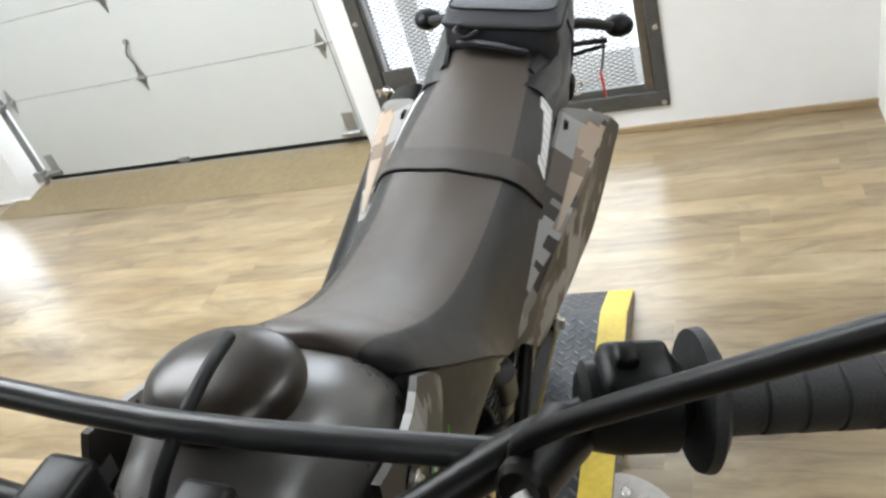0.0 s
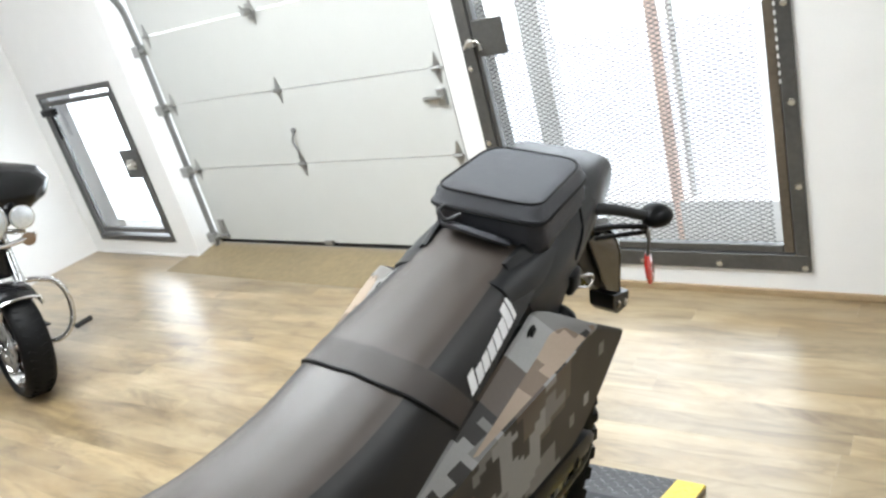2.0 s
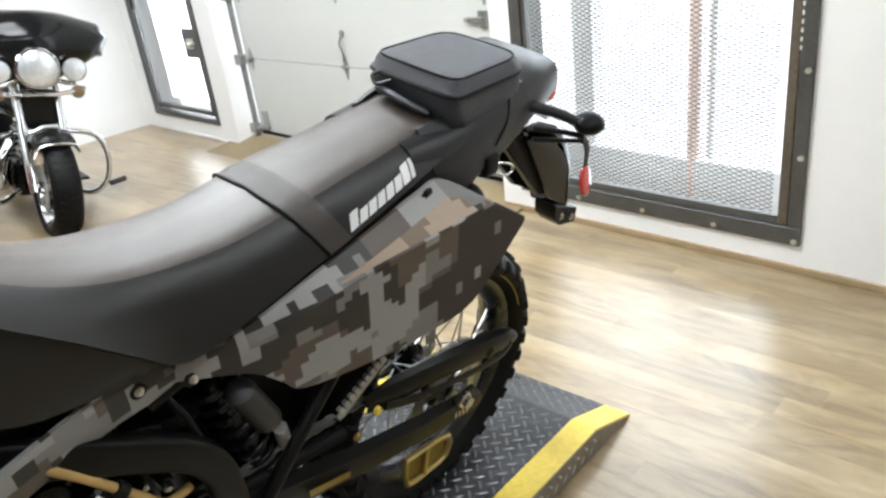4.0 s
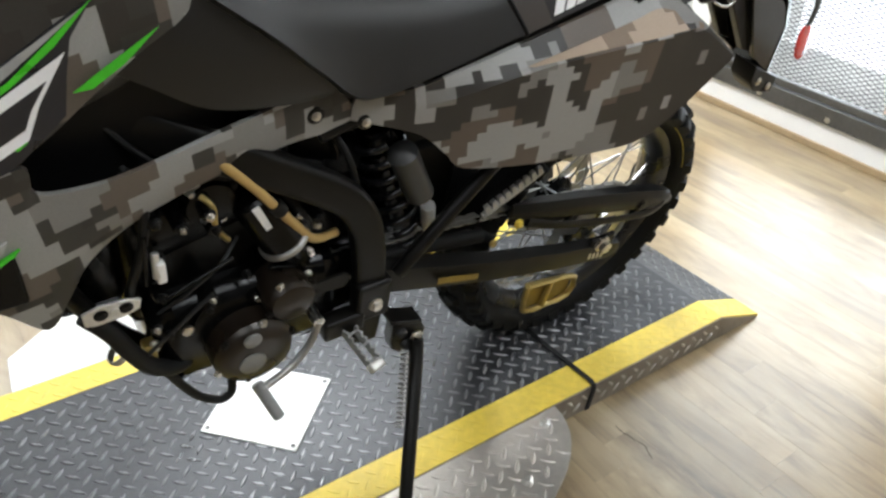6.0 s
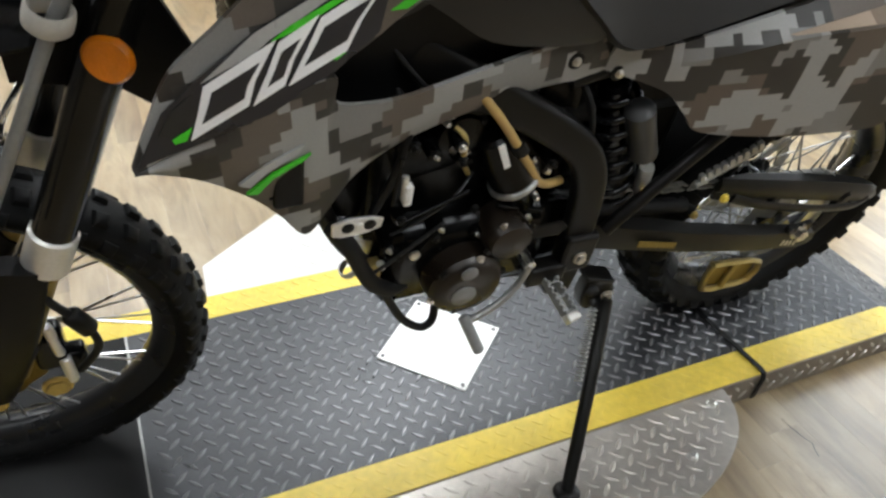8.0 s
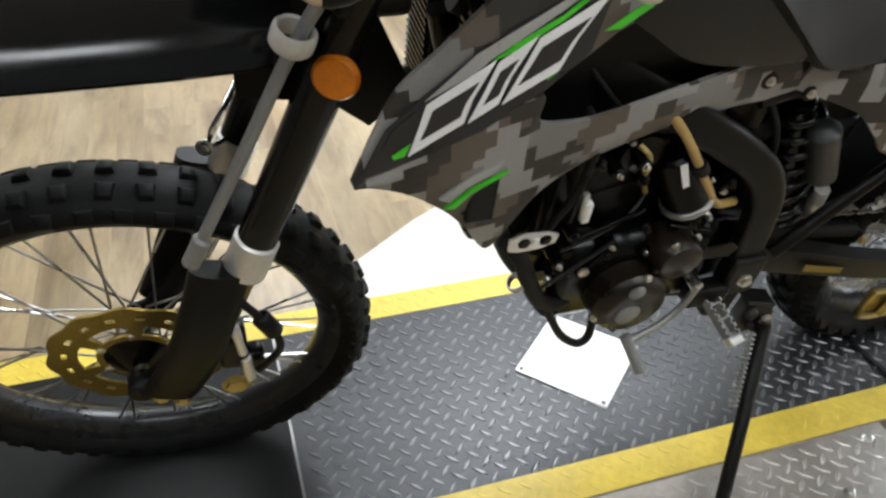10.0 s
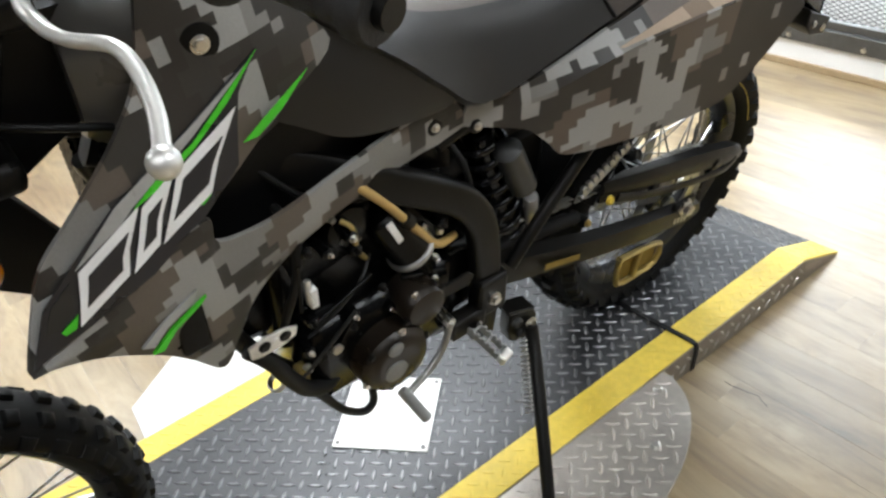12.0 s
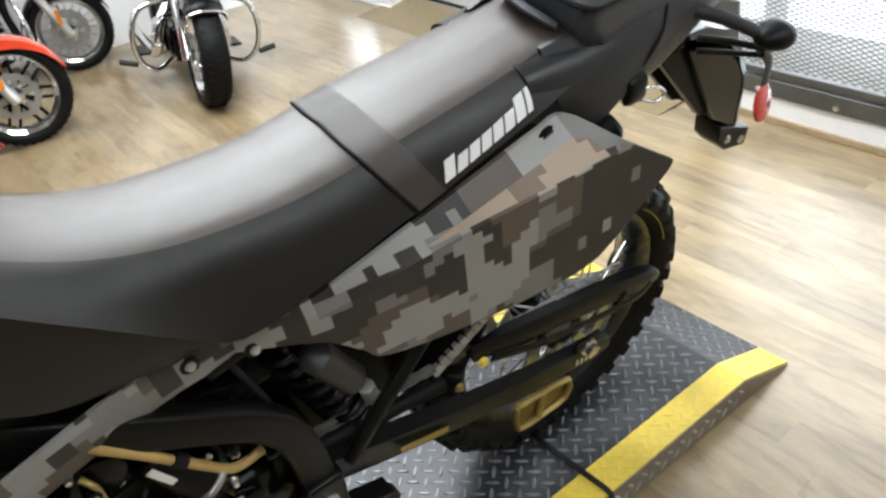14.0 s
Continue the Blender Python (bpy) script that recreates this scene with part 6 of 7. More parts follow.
for y, z, h, x0_, x1_ in ((0.985, 0.468, 0.016, 0.070, 0.084), (1.06, 0.452, 0.022, 0.062, 0.093), (1.20, 0.418, 0.024, 0.062, 0.096), (1.32, 0.386, 0.025, 0.060, 0.096), (1.40, 0.363, 0.024, 0.060, 0.095), (1.44, 0.349, 0.019, 0.064, 0.09), (1.458, 0.341, 0.007, 0.072, 0.084)):
    loops.append([(x0_, y, z - h * 0.6), (x1_ - 0.006, y, z - h), (x1_, y, z - h * 0.5), (x1_, y, z + h * 0.4), (x1_ - 0.006, y, z + h), (x0_ + 0.004, y, z + h * 0.9)])
cg = part("chain_guard", rings(bmesh.new(), loops), PLASTIC, bike, "long black chain guard with rounded end")
part("guard_web", T([(0.090, 1.02, 0.440), (0.094, 1.10, 0.408), (0.096, 1.20, 0.378), (0.096, 1.30, 0.352), (0.095, 1.38, 0.338), (0.092, 1.42, 0.348)], 0.010, 5, 8, 0.35), PLASTIC, cg)
for y, z in ((1.135, 0.417), (1.335, 0.364)):
    part("guard_rib", prism([(y - 0.010, z - 0.026), (y + 0.004, z - 0.030), (y + 0.012, z + 0.016), (y - 0.002, z + 0.020)], 0.083, 0.092, 0.002), PLASTIC, cg)
part("guard_skirt", prism([(1.00, 0.455), (1.41, 0.355), (1.41, 0.338), (1.30, 0.345), (1.05, 0.402), (1.00, 0.42)], 0.062, 0.0665), PLASTIC, cg)
part("bolt", bolt((0.088, 1.000, 0.444), (1, 0, 0.2), 0.007, 0.007), YELLOW, cg, "yellow-marked guard bolt")
part("bolt", bolt((0.083, 0.955, 0.408), (1, 0, 0.2), 0.006, 0.006), GOLD, cg)
part("guard_screw", bolt((0.096, 1.338, 0.372), (1, 0, 0), 0.011, 0.005), MATTE, cg)
part("chain_adjuster", prism([(1.045, 0.398), (1.135, 0.374), (1.135, 0.384), (1.045, 0.410)], 0.070, 0.076), GALV, bike, "bare steel adjuster strip")
part("chain_adjuster", prism([(1.165, 0.372), (1.185, 0.356), (1.215, 0.358), (1.225, 0.378), (1.200, 0.392), (1.175, 0.390)], 0.070, 0.078, 0.002), GALV, bike, "bare steel adjuster block")
part("adjuster_screw", R((0.076, 1.215, 0.385), (0.078, 1.275, 0.378), 0.0045, 8), BOLT, bike)
gd = bmesh.new()
edge_ = [(1.085, 0.236), (1.150, 0.226), (1.222, 0.206), (1.218, 0.150), (1.160, 0.148), (1.092, 0.158)]
tube(gd, [(0.088, y, z) for y, z in edge_ + edge_[:1]], 0.0055, 2, 8, 1.3)
tube(gd, [(0.088, 1.152, 0.224), (0.088, 1.146, 0.152)], 0.006, 3, 8, 1.3)
guide_panel = prism([(y, z) for y, z in edge_[::-1]], 0.078, 0.082)
part("guide_panel", guide_panel, DISC, part("chain_guide", gd, GOLD, bike, "gold chain guide cage"), "bronze inner panel of the guide")
part("chain_slider", T([(0.066, 0.68, 0.468), (0.07, 0.80, 0.452), (0.072, 0.93, 0.43)], 0.014, 4, 8, 1.0), RUBBER, bike)
jag = bmesh.new()
tube(jag, [(0.103, 0.893, 0.514), (0.1, 0.95, 0.540), (0.096, 1.01, 0.568)], 0.0055, 3, 8)
strip = part("brake_pedal_link", jag, GALV, bike, "bare serrated aluminium strip")
tooth = finish(B(-0.004, -0.0045, -0.010, 0.004, 0.0045, 0.010, 0.001), "tooth", GALV)
for k in range(9):
    p, q = Vector((0.103, 0.90, 0.527)), Vector((0.098, 1.0, 0.572))
    c = p.lerp(q, k / 8)
    share("tooth", tooth, strip, Matrix.Translation(c) @ Matrix.Rotation(radians(24), 4, "X"))

# ---- engine ----
part("engine_core", box(B(-0.08, 0.34, 0.47, 0.058, 0.66, 0.78, 0.02), -0.075, 0.25, 0.50, 0.035, 0.36, 0.82, 0.02), ENGINE, bike, "black engine and airbox mass")
eng = part("crankcase", B(-0.11, 0.36, 0.36, 0.10, 0.64, 0.53, 0.03), ENGINE, bike, "black engine crankcase")
part("gearbox_case", B(-0.09, 0.60, 0.355, 0.072, 0.715, 0.515, 0.025), ENGINE, eng)
loops = []
ax0, ax1 = Vector((0.0, 0.47, 0.50)), Vector((0.0, 0.415, 0.74))
dd = (ax1 - ax0).normalized()
cyl = bmesh.new()
mm = along(ax0, ax1)
box(cyl, -0.052, -0.057, 0, 0.052, 0.057, 0.11, 0.008, mm)
part("cylinder", cyl, ENGINE, eng, "black water-cooled cylinder")
head = B(-0.068, -0.07, 0.11, 0.068, 0.07, 0.19, 0.012, mm)
box(head, -0.058, -0.062, 0.19, 0.058, 0.062, 0.235, 0.012, mm)
part("cylinder_head", head, ENGINE, eng, "black cylinder head")


def cover(name, c, r, depth, material, parent, bolts=0, label="", lugs=True):
    c = Vector(c)
    m = along(c, c + Vector((1, 0, 0)))
    bm = L([(r * 1.05, -depth), (r * 1.05, -0.004), (r * 0.98, 0.002), (r * 0.9, 0.008), (r * 0.6, 0.011), (0.0, 0.012)], m, 36)
    ob = part(name, bm, material, parent, label)
    for k in range(bolts):
        a = 2 * math.pi * (k + 0.3) / bolts
        part("bolt", bolt(c + Vector((-0.002, r * 1.0 * math.cos(a), r * 1.0 * math.sin(a))), (1, 0, 0), 0.0055, 0.006), BOLT if k % 2 else MATTE, ob)
    return ob


gen = cover("generator_cover", (0.135, 0.484, 0.430), 0.057, 0.06, COVER, eng, 6, "bronze-black generator cover")
part("inspection_cap", L([(0.020, 0), (0.020, 0.003), (0.016, 0.005), (0, 0.005)], along((0.146, 0.475, 0.424), (1, 0.475, 0.424)), 24), GREY_ALU, gen, "worn round inspection cap")
part("timing_cap", L([(0.013, 0), (0.013, 0.003), (0.010, 0.005), (0, 0.005)], along((0.146, 0.476, 0.474), (1, 0.476, 0.474)), 20), GREY_ALU, gen)
cover("sprocket_cover", (0.128, 0.542, 0.508), 0.035, 0.05, COVER, eng, 4, "bronze-black sprocket cover")
cover("cam_cover", (0.072, 0.455, 0.675), 0.035, 0.04, ENGINE, eng, 4)
bar_a, bar_b = Vector((0.066, 0.508, 0.668)), Vector((0.082, 0.551, 0.583))
barrel = part("starter_motor", R(bar_a, bar_b, 0.031, 28, 0.006, 0.034), ENGINE, eng, "glossy black starter barrel")
part("collar", L([(0.035, -0.005), (0.0380, -0.002), (0.0380, 0.003), (0.035, 0.006), (0.031, 0.006), (0.031, -0.005)], along(bar_b, bar_b * 2 - bar_a), 32, True), GALV, barrel, "bare metal collar")
part("end_case", R(bar_b, bar_b.lerp(bar_a, -0.55), 0.028, 24, 0.006, 0.020), ENGINE, barrel)
# White patch painted on as the glossy barrel's highlight.
part("label", prism([(0.497, 0.672), (0.506, 0.676), (0.524, 0.634), (0.516, 0.630)], 0.1035, 0.1050), PAPER, barrel, "small white patch for the barrel's highlight")
for a_ in (20, 75):
    part("bolt", bolt(bar_b + Vector((0.012, 0.044 * math.cos(radians(a_)), 0.044 * math.sin(radians(a_)) + 0.006)), (0.4, 0.6, -0.5), 0.0045, 0.008), BOLT, barrel)
part("carburettor", R((0.03, 0.53, 0.70), (0.035, 0.62, 0.66), 0.03, 20, 0.005), ENGINE, bike)
part("intake_boot", R((0.03, 0.61, 0.665), (0.02, 0.68, 0.66), 0.034, 20, 0.006), RUBBER, bike)
part("tan_hose", T([(0.09, 0.455, 0.76), (0.096, 0.477, 0.735), (0.099, 0.505, 0.70), (0.101, 0.556, 0.625), (0.099, 0.588, 0.583), (0.09, 0.628, 0.572)], 0.0065, 6, 10), HOSE, bike, "tan rubber hose")
part("hose_clip", R((0.100, 0.528, 0.668), (0.1005, 0.538, 0.653), 0.0108, 10), STRAP, bike)
for k, (x, y, z) in enumerate(((0.088, 0.385, 0.615), (0.092, 0.445, 0.66), (0.09, 0.375, 0.57), (0.085, 0.43, 0.705), (0.105, 0.49, 0.555), (0.11, 0.58, 0.565), (0.095, 0.40, 0.49), (0.1, 0.36, 0.47))):
    part("bolt", bolt((x - 0.01, y, z), (1, 0, 0), 0.0046, 0.012), BOLT if k % 2 else MATTE, eng)
part("spark_cable", T([(0.07, 0.49, 0.60), (0.095, 0.455, 0.585), (0.098, 0.41, 0.555), (0.09, 0.37, 0.525)], 0.0022, 5, 8), GREY_PLASTIC, bike)
part("throttle_cable", T([(0.06, 0.33, 0.84), (0.09, 0.40, 0.76), (0.08, 0.48, 0.72), (0.05, 0.53, 0.71)], 0.004, 5, 8), STRAP, bike)
part("sensor_plug", B(0.10, 0.372, 0.60, 0.112, 0.384, 0.635, 0.003), PAPER, bike, "small pale connector")
part("wire", T([(0.104, 0.44, 0.545), (0.108, 0.38, 0.50), (0.1, 0.345, 0.46)], 0.003, 5, 6), GREY_PLASTIC, bike)
for k, (y, z) in enumerate(((0.379, 0.694), (0.409, 0.674), (0.449, 0.656), (0.443, 0.683), (0.375, 0.566), (0.438, 0.535), (0.433, 0.519), (0.499, 0.508), (0.562, 0.447), (0.577, 0.525), (0.592, 0.623), (0.363, 0.513), (0.379, 0.495))):
    part("bolt", bolt((0.106, y, z), (1, 0.1, 0.25), 0.0030 if k % 3 else 0.0042, 0.007), BOLT if k % 2 else MATTE, eng)
    part("boss", R((0.06, y, z), (0.106, y, z), 0.0095, 10, 0.002), ENGINE, eng)
rib = bmesh.new()
for (y0_, z0_), (y1_, z1_) in (((0.372, 0.560), (0.470, 0.600)), ((0.400, 0.480), (0.440, 0.540)), ((0.52, 0.56), (0.60, 0.53)), ((0.36, 0.60), (0.365, 0.68))):
    rod(rib, (0.104, y0_, z0_), (0.104, y1_, z1_), 0.0035, 8)
part("casting_rib", rib, ENGINE, eng)
part("clutch_arm", plate([(-0.012, -0.008), (0.05, -0.014), (0.062, 0.0), (0.05, 0.012), (-0.012, 0.010)], 0.005, along((0.125, 0.575, 0.512), (1.0, 0.575, 0.58)), 0.001), MATTE, eng, "black sprocket guard plate")
part("fuel_line", T([(0.085, 0.44, 0.70), (0.098, 0.45, 0.69), (0.10, 0.452, 0.655), (0.09, 0.47, 0.62)], 0.004, 5, 8), GOLD, bike, "brass-coloured line")
part("idle_screw", R((0.10, 0.375, 0.645), (0.11, 0.372, 0.612), 0.005, 10, 0.001), ALU, bike, "bright idle screw")
part("case_plug", L([(0.009, 0), (0.009, 0.004), (0.005, 0.006), (0.0, 0.006)], along((0.112, 0.40, 0.50), (1, 0.40, 0.50)), 6), BOLT, eng)
part("harness", T([(0.07, 0.36, 0.76), (0.095, 0.372, 0.72), (0.10, 0.36, 0.65), (0.095, 0.345, 0.60), (0.08, 0.34, 0.55)], 0.006, 5, 8), STRAP, bike, "taped wiring harness")
part("harness", T([(0.05, 0.62, 0.74), (0.085, 0.64, 0.70), (0.088, 0.66, 0.62), (0.075, 0.66, 0.55)], 0.005, 5, 8), STRAP, bike, "taped wiring harness")
part("hose_clip", L([(0.0145, -0.005), (0.0155, 0.0), (0.0145, 0.005), (0.0125, 0.005), (0.0125, -0.005)], along((0.092, 0.313, 0.475), (0.098, 0.345, 0.43)), 16, True), GALV, bike, "steel hose clip")
# horn bracket and hose under the shroud
hb = plate([(-0.033, -0.012), (-0.020, -0.016), (0.012, -0.015), (0.033, -0.008), (0.036, 0.006), (0.020, 0.013), (-0.012, 0.016), (-0.034, 0.009)], 0.004, Matrix.Translation((0.100, 0.315, 0.571)) @ Matrix(((0, 0, 1, 0), (1, 0, 0, 0), (0, 1, 0, 0), (0, 0, 0, 1))), 0.001)
rod(hb, (0.1, 0.318, 0.572), (0.106, 0.318, 0.572), 0.006, 12, 0.001)
part("engine_hanger", hb, ALU, bike, "bare aluminium engine hanger")
for y in (0.302, 0.332):
    part("bolt", bolt((0.104, y, 0.572), (1, 0, 0), 0.0065, 0.004), MATTE, bike)
part("water_hose", T([(0.085, 0.285, 0.56), (0.098, 0.308, 0.53), (0.100, 0.330, 0.475), (0.100, 0.352, 0.435), (0.095, 0.385, 0.412), (0.08, 0.42, 0.42)], 0.0125, 6, 12), STRAP, bike, "black rubber coolant hose")
part("drain_hose", T([(0.100, 0.362, 0.43), (0.102, 0.380, 0.385), (0.106, 0.405, 0.338), (0.110, 0.435, 0.312), (0.107, 0.455, 0.316), (0.100, 0.460, 0.340), (0.095, 0.458, 0.362)], 0.0068, 6, 10), STRAP, bike, "thin black looped drain hose")
part("hose_bracket", B(0.075, 0.345, 0.415, 0.095, 0.362, 0.47, 0.003), GOLD, bike)
part("exhaust_pipe", T([(-0.05, 0.37, 0.70), (-0.08, 0.29, 0.66), (-0.10, 0.27, 0.54), (-0.11, 0.31, 0.45), (-0.12, 0.45, 0.45), (-0.13, 0.62, 0.56), (-0.15, 0.78, 0.66)], 0.019, 6, 12), MATTE, bike, "blackened exhaust header")

# ---- controls by the foot, stand ----
part("shift_shaft", R((0.09, 0.575, 0.465), (0.152, 0.575, 0.465), 0.009, 12), BOLT, bike)
part("shift_lever", T([(0.150, 0.575, 0.465), (0.155, 0.56, 0.43), (0.160, 0.53, 0.40), (0.165, 0.49, 0.385), (0.17, 0.478, 0.388)], 0.0055, 6, 10), GALV, bike, "steel gear shift lever")
part("shift_toe", R((0.160, 0.474, 0.392), (0.205, 0.490, 0.352), 0.009, 12, 0.002), GREY_ALU, bike)
for s in (1, -1):
    pg = bmesh.new()
    m = along((s * 0.125, 0.640, 0.388), (s * 0.205, 0.662, 0.352))
    for sx in (-1, 1):
        box(pg, sx * 0.010 - 0.002, -0.007, 0.0, sx * 0.010 + 0.002, 0.007, 0.072, 0.001, m)
        for k in range(6):
            box(pg, sx * 0.010 - 0.002, 0.007, 0.006 + k * 0.011, sx * 0.010 + 0.002, 0.012, 0.012 + k * 0.011, 0.0, m)
    for k in range(3):
        box(pg, -0.010, -0.006, 0.01 + k * 0.026, 0.010, 0.006, 0.014 + k * 0.026, 0.001, m)
    fp_ = part("foot_peg", pg, GREY_ALU, bike, "serrated steel foot peg")
    part("peg_end", B(-0.013, -0.008, 0.066, 0.013, 0.010, 0.082, 0.003, m=m), ALU, fp_, "bare worn peg end")
    part("peg_mount", B(s * 0.10, 0.60, 0.375, s * 0.13, 0.67, 0.415, 0.005) if s > 0 else B(-0.13, 0.60, 0.375, -0.10, 0.67, 0.415, 0.005), MATTE, bike)
mt = part("stand_mount", prism([(0.732, 0.346), (0.760, 0.340), (0.790, 0.326), (0.800, 0.306), (0.797, 0.284), (0.778, 0.264), (0.752, 0.262), (0.736, 0.278), (0.730, 0.305)], 0.104, 0.128, 0.004), MATTE, bike, "black stand bracket")
part("flange", prism([(0.722, 0.364), (0.786, 0.338), (0.786, 0.330), (0.722, 0.356)], 0.098, 0.132, 0.002), MATTE, mt)
for y_, z_ in ((0.746, 0.322), (0.762, 0.284)):
    part("boss", L([(0.011, 0), (0.011, 0.006), (0.008, 0.009), (0.003, 0.009)], along((0.128, y_, z_), (1, y_, z_)), 16), GRIP, mt)
part("bolt", bolt((0.135, 0.775, 0.305), (1, 0, 0), 0.010, 0.008), BOLT, bike)
foot = BIKE.inverted() @ Vector((0.415, 0.640, 0.072))
sd = part("side_stand", T([(0.138, 0.775, 0.30), (0.16, 0.765, 0.275), Vector((0.138, 0.775, 0.30)).lerp(foot, 0.5) + Vector((0.004, 0.0, 0)), foot], 0.0135, 5, 12, r1=0.0115), MATTE, bike, "black side stand with coil spring")
fm = BIKE.inverted() @ Matrix.Translation((0.415, 0.640, 0.0655))
part("stand_foot", L([(0.022, 0), (0.024, 0.003), (0.020, 0.009), (0.011, 0.012)], fm, 20), MATTE, sd)
p_, q_ = Vector((0.150, 0.745, 0.30)), Vector((0.138, 0.775, 0.30)).lerp(foot, 0.42) + Vector((0.0, -0.022, 0.0))
dd = (q_ - p_)
e1 = dd.normalized().orthogonal().normalized()
e2 = dd.normalized().cross(e1)
hx = [p_.lerp(q_, k / 96) + (e1 * math.cos(k / 96 * 32 * math.pi) + e2 * math.sin(k / 96 * 32 * math.pi)) * 0.0065 for k in range(97)]
part("stand_spring", T(hx, 0.0016, 1, 6), GALV, sd, "thin coil spring")


# ---- cruisers across the floor ----
def cruiser_wheel(parent, y, z, radius, width, spoked, label):
    rim_r = radius * 0.72
    bm = L([(rim_r + 0.01, -width * 0.4), (rim_r + 0.014, -width * 0.36), (rim_r - 0.004, 0), (rim_r + 0.014, width * 0.36), (rim_r + 0.01, width * 0.4), (rim_r - 0.014, width * 0.2), (rim_r - 0.014, -width * 0.2)], SIDE, 56, True)
    w = part("wheel", bm, CHROME, parent, label)
    w.matrix_local = Matrix.Translation((0, y, z))
    prof = []
    for k in range(13):
        a = radians(-115 + 230 * k / 12)
        prof.append((rim_r + 0.008 + (radius - rim_r - 0.008) * (0.47 + 0.53 * math.cos(a)), math.sin(a) * width / 2))
    ty = L(prof + [(rim_r + 0.004, width * 0.3), (rim_r + 0.004, -width * 0.3)], SIDE, 64, True)
    for k in range(40):
        for sx in (-1, 1):
            m = Matrix.Rotation(2 * math.pi * (k + 0.25 * sx) / 40, 4, "X") @ Matrix.Translation((sx * width * 0.2, 0, radius - 0.0015)) @ Matrix.Rotation(radians(sx * 24), 4, "Z")
            box(ty, -width * 0.12, -0.0035, -0.004, width * 0.12, 0.0035, 0.0022, 0.0, m)
    part("tyre", ty, RUBBER, w, "black road tyre")
    part("hub", L([(0.012, -0.05), (0.035, -0.046), (0.028, -0.03), (0.022, 0), (0.028, 0.03), (0.035, 0.046), (0.012, 0.05)], SIDE, 24), CHROME, w)
    if spoked:
        for s in (-1, 1):
            for f in (-1, 1):
                sm = finish(R((s * 0.042, 0, 0.03), (s * 0.008, f * rim_r * 0.5, rim_r * 0.85), 0.0018, 5), "spoke", SPOKE)
                for k in range(10):
                    share("spoke", sm, w, Matrix.Rotation(2 * math.pi * (k + 0.25 * (s + f)) / 10, 4, "X"))
    else:
        for k in range(7):
            b = bmesh.new()
            for t_ in (-0.02, 0.02):
                box(b, -0.012, t_ - 0.006, 0.028, 0.012, t_ + 0.006, rim_r, 0.003, Matrix.Rotation(2 * math.pi * k / 7, 4, "X"))
            part("cast_spoke", b, ENGINE, w)
    for sx in (0.055, -0.055):
        part("brake_disc", wavy_disc(rim_r * 0.62, sx if sx > 0 else sx - 0.003), GALV, w, "drilled steel brake disc")
    return w


